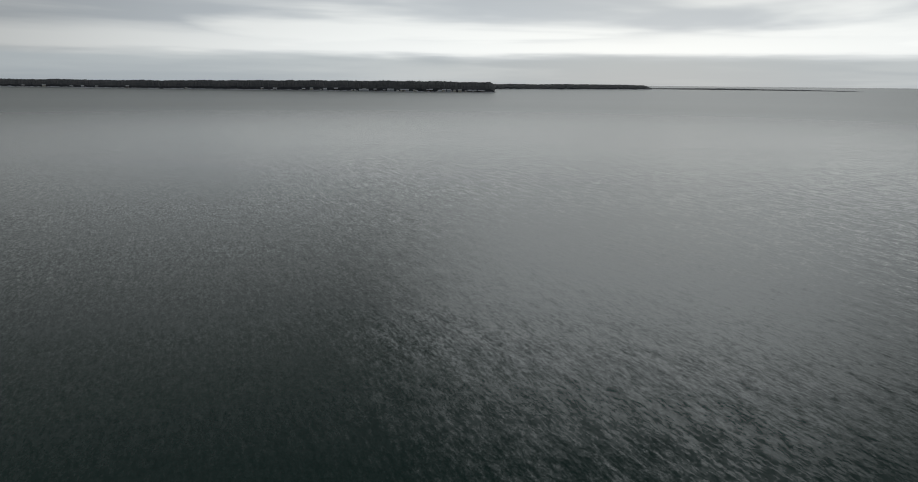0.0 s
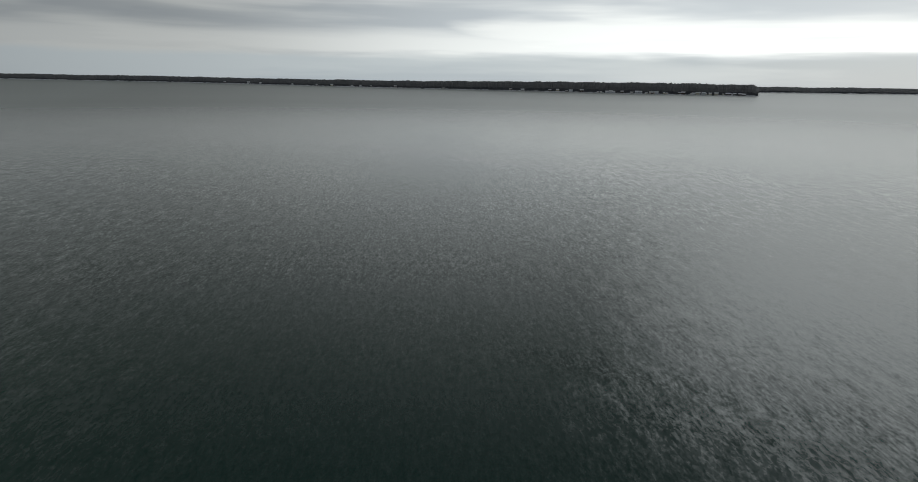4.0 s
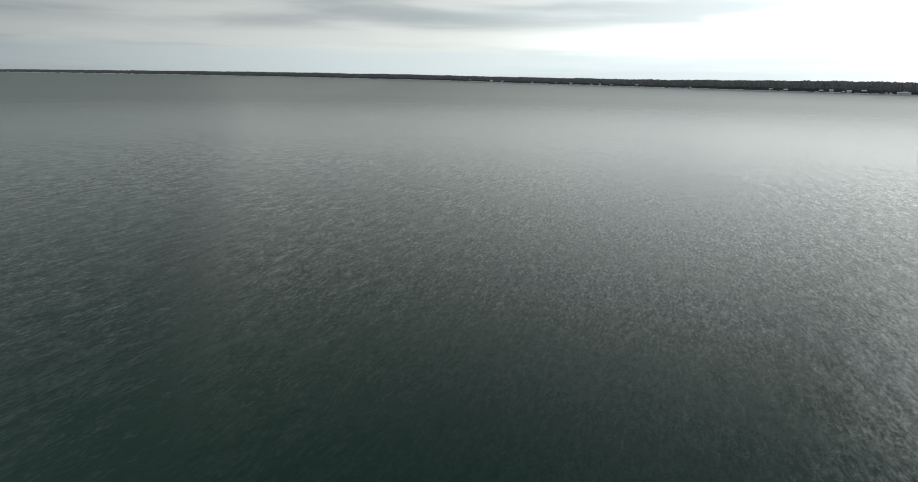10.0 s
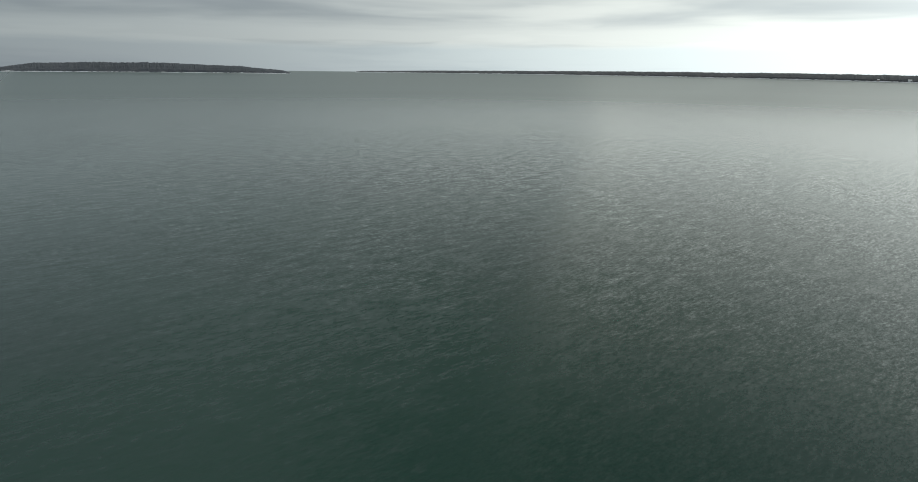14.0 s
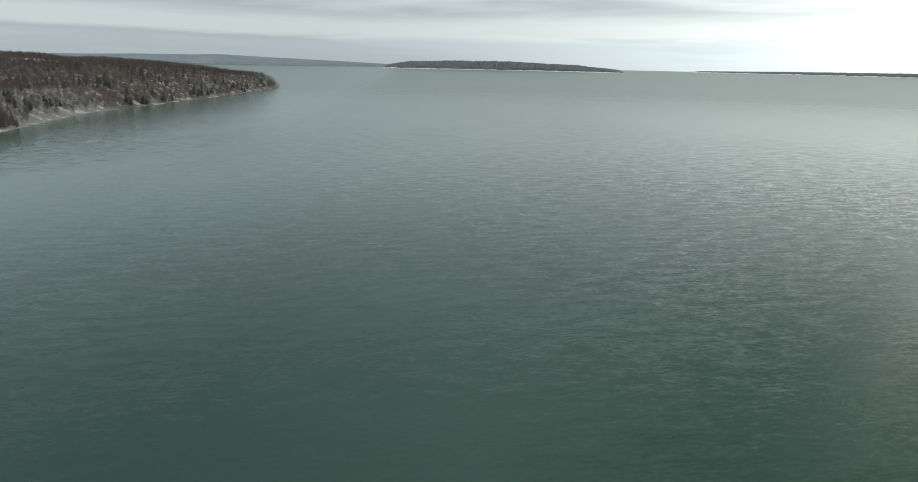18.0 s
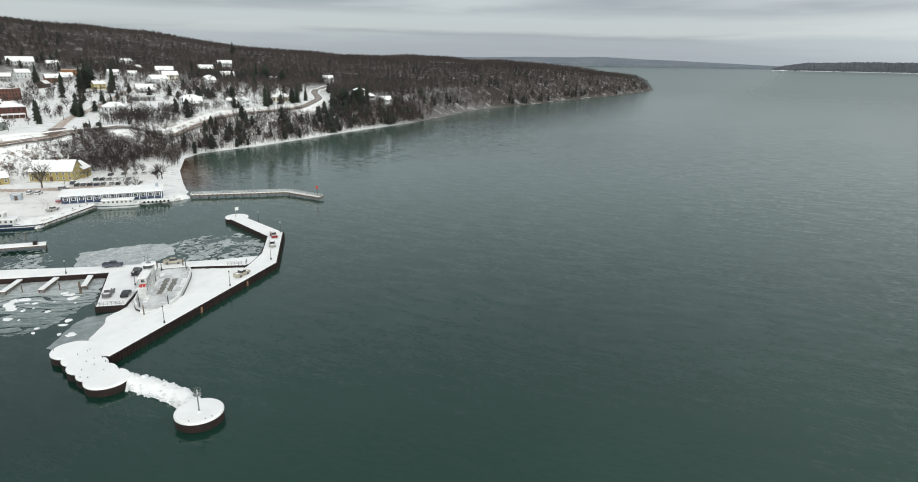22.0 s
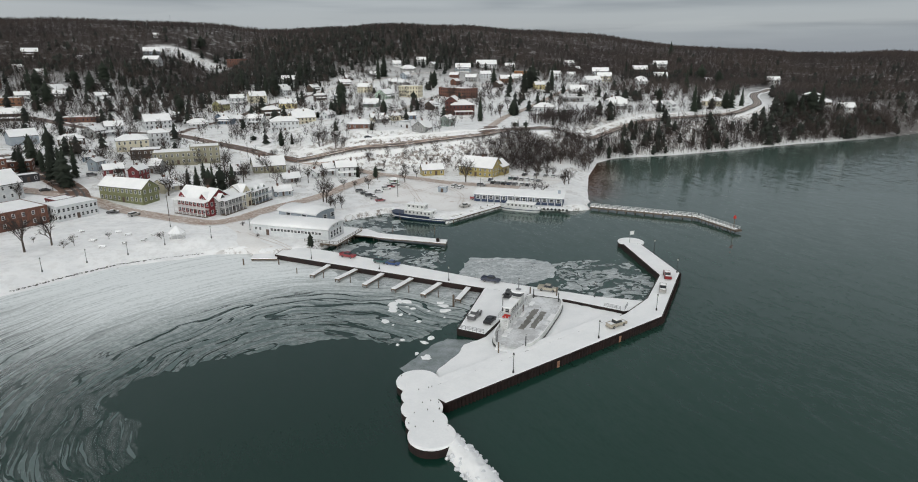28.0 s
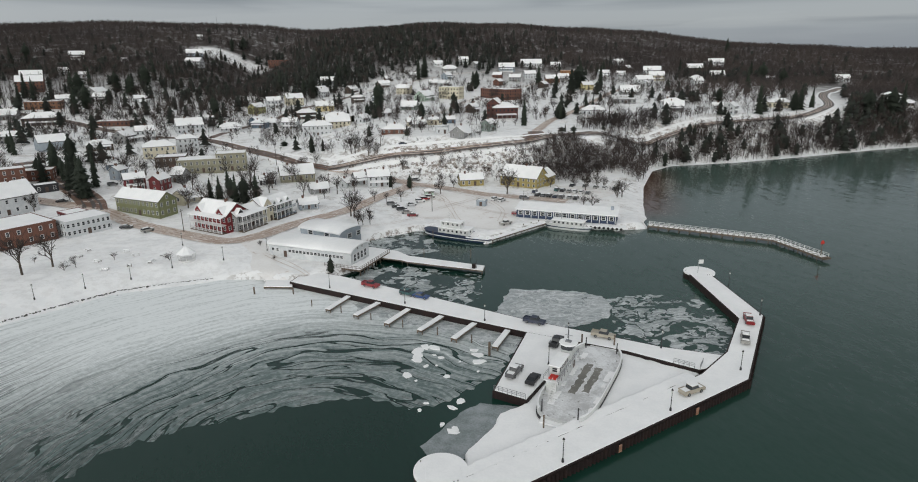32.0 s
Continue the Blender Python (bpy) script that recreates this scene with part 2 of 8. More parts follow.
n.put(b.inputs["Roughness"], n.math("ADD", n.math("MULTIPLY", calm, 0.15), n.math("MULTIPLY", n.span(far, 300, 1900), 0.15)))
green = n.mix(n.span(n.noise(at, 0.006, 4), 0.35, 0.65), (0.010, 0.037, 0.027), (0.014, 0.048, 0.035))
west = n.span(n.math("SUBTRACT", px, n.math("ADD", n.math("MULTIPLY", n.math("MAXIMUM", n.math("SUBTRACT", py, 20), 0.0), 0.35), n.math("MULTIPLY", n.math("MAXIMUM", n.math("SUBTRACT", -20, py), 0.0), 0.6))), -130, 25, 1.0, 0.0)
green = n.mix(n.math("MULTIPLY", west, n.span(far, 300, 1200, 1.0, 0.4)), green, (0.004, 0.033, 0.027))
# Brightness of reflected sky is put into the base colour towards the northeast.
sky_sheen = n.span(n.math("ADD", px, py), 110, 480)
green = n.mix(sky_sheen, green, (0.068, 0.105, 0.090))
pool = n.math("MULTIPLY", n.span(py, 30, 75), n.span(px, -10, 14, 1.0, 0.0))
green = n.mix(n.math("MULTIPLY", pool, n.span(far, 260, 500, 1.0, 0.0)), green, (0.004, 0.026, 0.018))
shore_x = n.math("ABSOLUTE", n.math("SUBTRACT", px, n.math("ADD", 92, n.math("MULTIPLY", n.math("SUBTRACT", py, 300), 0.28))))
sand = n.math("MULTIPLY", n.span(shore_x, 2, 26, 1.0, 0.0), n.math("MULTIPLY", n.span(py, 245, 275), n.span(py, 350, 385, 1.0, 0.0)))
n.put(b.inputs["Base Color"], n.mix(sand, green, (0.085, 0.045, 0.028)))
n.put(n.add("OutputMaterial").inputs[0], b)

LAND = bpy.data.materials.new("snowy ground")
LAND.use_nodes = True
n = Net(LAND.node_tree)
geo = n.tree.nodes.new("ShaderNodeNewGeometry")
at = geo.outputs["Position"]
px, py, pz = n.xyz(at)
far = n.vec("LENGTH", at)
snow = n.mix(n.span(n.noise(at, 0.15, 6, 0.6), 0.4, 0.62), (0.92, 0.92, 0.93), (0.84, 0.845, 0.86))
steep = n.span(n.xyz(geo.outputs["Normal"])[2], 0.80, 0.97, 1.0, 0.0)
scrub = n.mix(n.noise(at, 0.7, 5), (0.12, 0.085, 0.06), (0.20, 0.15, 0.12))
bare = n.math("MULTIPLY", n.span(n.noise(at, 0.35, 6, 0.7), 0.47, 0.60), n.math("ADD", 0.10, n.math("MULTIPLY", steep, 0.8)))
wild = n.math("MULTIPLY", n.math("MAXIMUM", n.span(far, 640, 900), n.math("MULTIPLY", n.span(px, 300, 420), 0.9)), n.span(n.noise(at, 0.06, 5, 0.65), 0.36, 0.50, 0.7, 1.0))
clearing = n.span(n.vec("DISTANCE", n.vec("MULTIPLY", at, (0.5, 1, 0)), (-167, 925, 0)), 20, 36, 1.0, 0.0)
wild = n.math("MULTIPLY", wild, n.math("SUBTRACT", 1.0, clearing))
meadow = n.span(n.vec("DISTANCE", n.vec("MULTIPLY", at, (0.55, 1, 0)), (456, 900, 0)), 25, 45, 1.0, 0.0)
wild = n.math("MULTIPLY", wild, n.math("SUBTRACT", 1.0, meadow))
leaf = n.mix(n.noise(at, 0.05, 4), (0.036, 0.030, 0.027), (0.075, 0.061, 0.055))
colour = n.mix(bare, snow, scrub)
town = n.math("MULTIPLY", n.span(py, 215, 300), n.span(px, 300, 380, 1.0, 0.0))
worn = n.math("MULTIPLY", n.span(n.noise(n.vec("MULTIPLY", at, (1.0, 1.0, 0.2)), 0.085, 6, 0.72, 0.8), 0.535, 0.60), n.span(n.noise(at, 1.1, 5, 0.7), 0.40, 0.58))
colour = n.mix(n.math("MULTIPLY", n.math("MULTIPLY", worn, town), 0.75), colour, n.mix(n.noise(at, 0.4, 4), (0.30, 0.25, 0.21), (0.48, 0.44, 0.42)))
colour = n.mix(wild, colour, leaf)
b = n.add("BsdfPrincipled", Roughness=0.85)
n.put(b.inputs["Base Color"], colour)
r = n.add("Bump", Strength=0.4, Distance=0.3)
n.put(r.inputs["Height"], n.noise(at, 0.8, 6, 0.6))
n.put(b.inputs["Normal"], r.outputs[0])
n.put(n.add("OutputMaterial").inputs[0], b)


# ---- mesh helpers ----
def mesh_object(name, verts, faces, material, parent=None, smooth=False):
    data = bpy.data.meshes.new(name)
    data.from_pydata(verts, [], faces)
    data.materials.append(material)
    if smooth:
        data.polygons.foreach_set("use_smooth", [True] * len(data.polygons))
    data.update()
    ob = new(name, data)
    if parent:
        ob.parent = parent
    return ob


def part(name, bm, material, parent=None, label="", smooth=False):
    """One mesh object out of a bmesh, under a thing or a part."""
    data = bpy.data.meshes.new(name)
    bm.to_mesh(data)
    bm.free()
    data.materials.append(material)
    if smooth:
        data.polygons.foreach_set("use_smooth", [True] * len(data.polygons))
    ob = new(name, data)
    if parent:
        ob.parent = parent
    return tagged(ob, label) if label else ob


def box(bm, x0, x1, y0, y1, z0, z1):
    v = [bm.verts.new(p) for p in ((x0, y0, z0), (x1, y0, z0), (x1, y1, z0), (x0, y1, z0), (x0, y0, z1), (x1, y0, z1), (x1, y1, z1), (x0, y1, z1))]
    for q in ((3, 2, 1, 0), (4, 5, 6, 7), (0, 1, 5, 4), (1, 2, 6, 5), (2, 3, 7, 6), (3, 0, 4, 7)):
        bm.faces.new([v[k] for k in q])


def prism(bm, pts, z0, z1, bevel=0.0):
    """An upright prism on an outline, with its top edge rounded by bevel."""
    cx, cy = sum(p[0] for p in pts) / len(pts), sum(p[1] for p in pts) / len(pts)
    area = sum(a[0] * b[1] - b[0] * a[1] for a, b in zip(pts, pts[1:] + pts[:1]))
    if area < 0:
        pts = pts[::-1]
    levels = [(z0, 0.0), (z1 - bevel, 0.0), (z1 - bevel * 0.3, bevel * 0.35), (z1, bevel)] if bevel else [(z0, 0.0), (z1, 0.0)]
    rings = []
    for z, inset in levels:
        ring = []
        for k, p in enumerate(pts):
            a, c = pts[k - 1], pts[(k + 1) % len(pts)]
            nx, ny = -(c[1] - a[1]), c[0] - a[0]
            long = math.hypot(nx, ny) or 1
            ring.append(bm.verts.new((p[0] + nx / long * inset, p[1] + ny / long * inset, z)))
        rings.append(ring)
    for low, high in zip(rings, rings[1:]):
        for k in range(len(pts)):
            j = (k + 1) % len(pts)
            bm.faces.new((low[k], low[j], high[j], high[k]))
    bm.faces.new(rings[-1])
    bm.faces.new(rings[0][::-1])
    return bm


def rod(bm, a, b, r0, r1=None, sides=6):
    """A tapered rod from a to b."""
    r1 = r0 if r1 is None else r1
    a, b = Vector(a), Vector(b)
    turn = (b - a).to_track_quat("Z", "Y").to_matrix()
    rings = []
    for c, r in ((a, r0), (b, r1)):
        rings.append([bm.verts.new(c + turn @ Vector((r * math.cos(k * math.tau / sides), r * math.sin(k * math.tau / sides), 0))) for k in range(sides)])
    for k in range(sides):
        bm.faces.new((rings[0][k], rings[0][(k + 1) % sides], rings[1][(k + 1) % sides], rings[1][k]))
    bm.faces.new(rings[0][::-1])
    bm.faces.new(rings[1])


def disc(cx, cy, r, steps=40):
    return [(cx + r * math.cos(k * math.tau / steps), cy + r * math.sin(k * math.tau / steps)) for k in range(steps)]


def empty(name, x, y, z, turn=0.0, label="", category="", group="", kind=""):
    ob = new(name)
    ob.location, ob.rotation_euler = (x, y, z), (0, 0, radians(turn))
    return tagged(ob, label, category, group, kind)


# ---- lake and land ----
def lake_rise(r):
    """The far water is lifted a little, so that the sheet ends at the horizon's height."""
    return 52.0 * np.clip((np.asarray(r, float) - 2500) / 2250, 0, 1) ** 1.5


radii = np.r_[0, np.geomspace(30, 2400, 26), np.linspace(2500, 4750, 24)]
spokes = 160
verts, faces = [(0, 0, 0)], []
for r in radii[1:]:
    for k in range(spokes):
        a = k * math.tau / spokes
        verts.append((r * math.cos(a), r * math.sin(a), float(lake_rise(r))))
for k in range(spokes):
    faces.append((0, 1 + k, 1 + (k + 1) % spokes))
for i in range(len(radii) - 2):
    for k in range(spokes):
        a, b = 1 + i * spokes, 1 + (i + 1) * spokes
        j = (k + 1) % spokes
        faces.append((a + k, b + k, b + j, a + j))
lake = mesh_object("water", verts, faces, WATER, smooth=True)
tagged(lake, "dark green lake water with small wind ripples", "lake", kind="structure")

xs = np.r_[np.linspace(-2600, -420, 60), np.linspace(-400, -226, 30), np.arange(-220, 362, 3.0), np.linspace(368, 900, 70), np.linspace(920, 2700, 60)]
ys = np.r_[np.linspace(-900, 60, 30), np.linspace(80, 136, 8), np.arange(139, 562, 3.0), np.linspace(568, 1000, 55), np.linspace(1020, 2400, 70), np.linspace(2450, 4200, 20)]
gx, gy = np.meshgrid(xs, ys)
gz = ground(gx, gy)
w = len(xs)
faces = []
low = gz < -2.9
for j in range(len(ys) - 1):
    for i in range(w - 1):
        if not (low[j, i] and low[j, i + 1] and low[j + 1, i] and low[j + 1, i + 1]):
            faces.append((j * w + i, j * w + i + 1, (j + 1) * w + i + 1, (j + 1) * w + i))
land = mesh_object("ground", np.stack([gx.ravel(), gy.ravel(), gz.ravel()], 1).tolist(), faces, LAND, smooth=True)
tagged(land, "snow-covered shore, town slope and wooded hills", "ground", kind="structure")

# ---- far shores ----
# A little distance haze is mixed into the far shore's wood colour.
FAR_HAZE_WOOD = paint("far winter woods paled by haze", (0.055, 0.062, 0.07), (0.10, 0.10, 0.105), 0.09, 0.9, vary=0.05)
# Strong blue haze is painted into this base colour.
HAZE_TINT_WOOD = paint("distant woods with haze in the colour", (0.12, 0.145, 0.18), (0.16, 0.18, 0.21), 0.02, 0.9)
# The island's woods carry a slight blue haze in their colour.
ISLE_HAZE_WOOD = paint("island woods tinted by haze", (0.055, 0.064, 0.078), (0.085, 0.092, 0.105), 0.05, 0.9)
FAR_ICE = paint("snowy strand", (0.75, 0.76, 0.79), (0.6, 0.62, 0.66), 0.02, 0.8)
EYE = 66.0


def far_range(dip):
    """Where the lifted water lies that is seen at this slope under the level line."""
    r = np.linspace(1500, 4700, 3000)
    return float(r[np.argmin(np.abs((EYE - lake_rise(r)) / r - dip))])


def far_land(name, label, marks, seed, material=FAR_HAZE_WOOD, deep=260.0, strand=True, jag=1.0):
    """A wooded shore. marks: heading in degrees clockwise from +y, apparent distance, height in metres of the tree tops at 4 km."""
    rng = np.random.default_rng(seed)
    hs = np.array([m[0] for m in marks])
    head = np.arange(hs[0], hs[-1], 0.045)
    dips = np.interp(head, hs, [EYE / m[1] for m in marks])
    tops = np.interp(head, hs, [m[2] for m in marks])
    rough = np.interp(head, np.arange(hs[0] - 1, hs[-1] + 1, 0.11), rng.normal(0, 1, len(np.arange(hs[0] - 1, hs[-1] + 1, 0.11))))
    slow = np.interp(head, np.arange(hs[0] - 3, hs[-1] + 3, 1.2), rng.normal(0, 1, len(np.arange(hs[0] - 3, hs[-1] + 3, 1.2))))
    verts, faces = [], []
    rows = 5
    for k, h in enumerate(head):
        r = far_range(dips[k])
        base = float(lake_rise(r))
        up = tops[k] * r / 4000
        ease = min(1, (h - hs[0]) / 0.6, (hs[-1] - h) / 0.6)
        for f, g in ((0, -2 / 30), (0.02, 0.30), (0.25, 0.62), (0.6, 0.92), (1.0, 1.0)):
            rr = min(r + deep * f, 4850)
            z = base + up * g * (0.55 + 0.45 * max(ease, 0)) + (jag * (rng.normal(0, 1.1) + 0.9 * rough[k]) + 1.2 * slow[k]) * (g > 0) * up / 45
            a = radians(h)
            verts.append((rr * math.sin(a), rr * math.cos(a), z))
        if k:
            for q in range(rows - 1):
                a = k * rows + q
                faces.append((a, a - rows, a - rows + 1, a + 1))
    shore = tagged(mesh_object(name, verts, faces, material), label, "far shore", kind="structure")
    if strand:
        verts, faces = [], []
        for k, h in enumerate(head):
            r = far_range(dips[k]) - 6
            base, a = float(lake_rise(r)), radians(h)
            for f, z in ((-25, -0.4), (0, 2.4 + 1.2 * rough[k])):
                verts.append(((r + f) * math.sin(a), (r + f) * math.cos(a), base + z))
            if k:
                faces.append((2 * k, 2 * k - 2, 2 * k - 1, 2 * k + 1))
        tagged(mesh_object("strand", verts, faces, FAR_ICE, shore), "thin strip of snow and shore ice")
    return shore


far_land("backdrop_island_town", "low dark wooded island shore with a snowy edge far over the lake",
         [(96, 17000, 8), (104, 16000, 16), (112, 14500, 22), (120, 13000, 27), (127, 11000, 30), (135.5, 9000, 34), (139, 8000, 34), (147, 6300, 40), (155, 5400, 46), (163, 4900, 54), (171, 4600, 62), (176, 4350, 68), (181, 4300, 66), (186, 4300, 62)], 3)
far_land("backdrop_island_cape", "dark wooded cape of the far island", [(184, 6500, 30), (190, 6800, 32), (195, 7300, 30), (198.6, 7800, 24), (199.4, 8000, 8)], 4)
far_land("backdrop_sand_spit", "thin low spit of land at the horizon", [(199, 8600, 5), (205, 8600, 7), (211, 8400, 5), (215, 8200, 3)], 5, strand=False)
far_land("backdrop_island", "flat wooded island with a pale cliffed edge", [(68.6, 9800, 20), (71, 9800, 46), (76, 9900, 58), (80, 9900, 56), (86, 9600, 42), (89.6, 9300, 20), (90.4, 9200, 8)], 6, ISLE_HAZE_WOOD)
far_land("backdrop_mainland", "wooded headland tinted with blue haze at the horizon", [(40, 11000, 40), (50, 11500, 52), (55, 12000, 56), (60, 12500, 42), (66, 13000, 26), (70, 13500, 14)], 7, HAZE_TINT_WOOD, strand=False, jag=0.15)

# ---- harbour walls and piers ----
def wall_run(bm, pts, z0, z1, depth=0.35, pitch=0.9):
    """Sheet piling along a line: a folded wall."""
    line = []
    for (ax, ay), (bx, by) in zip(pts, pts[1:]):
        long = math.hypot(bx - ax, by - ay)
        ux, uy = (bx - ax) / long, (by - ay) / long
        steps = max(2, int(long / pitch))
        for k in range(steps):
            for s, o in ((0.0, 0), (0.3, 0), (0.5, depth), (0.8, depth)):
                t = (k + s) * long / steps
                line.append((ax + ux * t + uy * o, ay + uy * t - ux * o))
    line.append(pts[-1])
    low = [bm.verts.new((x, y, z0)) for x, y in line]
    high = [bm.verts.new((x, y, z1)) for x, y in line]
    for k in range(len(line) - 1):
        bm.faces.new((low[k], low[k + 1], high[k + 1], high[k]))


def fit_to_view(x, y):
    """Scales the lowered harbour walls out from under the camera to fit its view."""
    return 5.4 + (x - 5.4) * 1.0025, -2 + (y + 2) * 1.0025


TOP = 1.9


def set_back(pts, inset):
    """The outline moved inwards."""
    area = sum(a[0] * b[1] - b[0] * a[1] for a, b in zip(pts, pts[1:] + pts[:1]))
    s = 1 if area > 0 else -1
    out = []
    for k, p in enumerate(pts):
        a, c = pts[k - 1], pts[(k + 1) % len(pts)]
        u, v = Vector((p[0] - a[0], p[1] - a[1])).normalized(), Vector((c[0] - p[0], c[1] - p[1])).normalized()
        n1, n2 = Vector((-u.y, u.x)) * s, Vector((-v.y, v.x)) * s
        both = (n1 + n2).normalized()
        o = both * min(inset / max(0.3, both.dot(n1)), inset * 2)
        out.append((p[0] + o.x, p[1] + o.y))
    return out


def pier(name, label, outline, z, wall=None):
    thing = empty(name, 0, 0, 0, label=label, category="pier", kind="structure")
    if wall:
        outline, wall = [fit_to_view(*p) for p in outline], [fit_to_view(*p) for p in wall]
    bm = bmesh.new()
    prism(bm, outline, -2.5, z - 0.26)
    part("pier_body", bm, STEEL, thing, "dark rusty steel sheet piling")
    if wall:
        bm = bmesh.new()
        wall_run(bm, wall, -2.5, z - 0.22)
        part("sheet_piling", bm, STEEL, thing, "folded rusty steel piling")
    bm = bmesh.new()
    prism(bm, outline, z - 0.26, z - 0.02)
    part("edge_beam", bm, STEEL, thing, "dark capping beam along the edge")
    bm = bmesh.new()
    prism(bm, set_back(outline, 0.32), z - 0.1, z + 0.1, 0.12)
    part("snow_cover", bm, SNOW, thing, "trodden snow on the pier")
    return thing


pier("main_pier", "long straight pier under snow with parked trucks", [(-46.5, 179.6), (-42.8, 177.5), (20.6, 144.3), (42.3, 134.3), (55.8, 125.4), (64.8, 127.5), (64.2, 132.2), (51.2, 136.6), (21.8, 151.8), (-9.8, 171.4), (-31.8, 184.6), (-44, 190)], 1.6)
pier("breakwater_pier", "angled breakwater pier of rusty steel under snow",
     [(7.4, 83.3), (64.3, 120.6), (82.1, 152.4), (80.4, 183.0), (73.9, 183.0), (74.8, 150.9), (64.5, 133.0), (55.2, 123.2), (2.5, 88.5)], TOP + 0.04,
     wall=[(7.4, 83.3), (64.3, 120.6), (82.1, 152.4), (80.4, 183.0)])
pier("slip_dock", "short wide dock beside the ferry slip under snow", [(20.8, 144.6), (11.5, 117.4), (18.1, 113.7), (33.0, 139.0)], 1.62)
for k, (cx, cy, r) in enumerate(((2.1, 92.4, 4.5), (2.7, 87.0, 3.9), (2.9, 82.4, 4.0), (3.7, 77.9, 3.9), (4.6, 73.6, 4.3), (14.6, 49.5, 4.4), (77.8, 185.6, 4.6))):
    cx, cy = fit_to_view(cx, cy)
    thing = empty("breakwater_cell", cx, cy, 0, label="round steel breakwater cell capped with snow", category="breakwater", group="breakwater cells")
    bm = bmesh.new()
    prism(bm, disc(0, 0, r - 0.06, 48), -2.5, TOP - 0.25)
    part("steel_shell", bm, STEEL, thing, "rusty round steel piling")
    bm = bmesh.new()
    prism(bm, disc(0, 0, r, 48), TOP - 0.28, TOP + 0.12 + k * 0.014, 0.2)
    part("snow_cap", bm, SNOW, thing, "smooth thick cap of snow")
    rng = random.Random(k)
    for j in range(3):
        a = rng.uniform(0, 6.28)
        bm = bmesh.new()
        rod(bm, (math.cos(a) * (r - 0.6), math.sin(a) * (r - 0.6), TOP), (math.cos(a) * (r - 0.6), math.sin(a) * (r - 0.6), TOP + 0.42), 0.06, 0.07, 8)
        part("bollard", bm, STEEL, thing, "small black bollard in the snow")

# ---- streets ----
ASPHALT = paint("wet salted asphalt", (0.07, 0.06, 0.057), (0.11, 0.088, 0.08), 0.3, 0.6, 0.2, 6.0, tone_c=(0.55, 0.53, 0.52), spots=0.60)
RED_ROAD = paint("slushy red-brown road", (0.15, 0.085, 0.06), (0.22, 0.14, 0.105), 0.3, 0.7, 0.3, 6.0, tone_c=(0.62, 0.56, 0.53), spots=0.56)
PACKED = paint("driven snow", (0.80, 0.78, 0.77), (0.87, 0.86, 0.86), 0.25, 0.8, 0.3, 4.0, tone_c=(0.64, 0.58, 0.55), spots=0.61)
RUT = paint("driven snow with brown slush", (0.46, 0.36, 0.30), (0.64, 0.56, 0.52), 0.5, 0.8, 0.3, 6.0, tone_c=(0.80, 0.78, 0.77), spots=0.56)
WHEEL = paint("brown wheel ruts", (0.34, 0.24, 0.19), (0.50, 0.41, 0.36), 0.4, 0.75, 0.3, 6.0, tone_c=(0.68, 0.62, 0.59), spots=0.52)
TRACKS = []


def smooth_line(pts, step=4.0):
    """A flowing line through the points."""
    out = []
    pts = [Vector((*p, 0)) for p in pts]
    ext = [2 * pts[0] - pts[1], *pts, 2 * pts[-1] - pts[-2]]
    for k in range(1, len(ext) - 2):
        a, b, c, d = ext[k - 1:k + 3]
        steps = max(1, int((c - b).length / step))
        for s in range(steps):
            t = s / steps
            out.append(0.5 * (2 * b + (c - a) * t + (2 * a - 5 * b + 4 * c - d) * t * t + (3 * b - a - 3 * c + d) * t ** 3))
    return out + [pts[-1]]


def drape(x, y, lift):
    """Height on the land's mesh."""
    i = min(max(int(np.searchsorted(xs, x)) - 1, 0), len(xs) - 2)
    j = min(max(int(np.searchsorted(ys, y)) - 1, 0), len(ys) - 2)
    s, t = (x - xs[i]) / (xs[i + 1] - xs[i]), (y - ys[j]) / (ys[j + 1] - ys[j])
    return float((gz[j, i] * (1 - s) + gz[j, i + 1] * s) * (1 - t) + (gz[j + 1, i] * (1 - s) + gz[j + 1, i + 1] * s) * t) + lift


def ruts(line, offsets, wide, material, lift, parent=None):
    """Wheel tracks beside one another along a line; they wander a little."""
    for o in offsets:
        verts, faces = [], []
        for k, p in enumerate(line):
            ahead = (line[min(k + 1, len(line) - 1)] - line[max(k - 1, 0)]).normalized()
            side = Vector((ahead.y, -ahead.x, 0))
            drift = 0.9 * noise.noise((p.x * 0.05, p.y * 0.05, o))
            w = wide * (0.7 + 0.8 * noise.noise((p.x * 0.15, p.y * 0.15, o + 9)))
            mid = drape(p.x, p.y, lift)
            for e in (-0.5, 0.5):
                q = p + side * (o + drift + e * w)
                verts.append((q.x, q.y, 0.5 * mid + 0.5 * drape(q.x, q.y, lift)))
            if k:
                faces.append((2 * k - 2, 2 * k - 1, 2 * k + 1, 2 * k))
        ob = mesh_object("wheel_rut", verts, faces, material, parent, smooth=True)
        if not parent:
            tagged(ob, "faint brown wheel track across the snow", "wheel track", kind="structure")


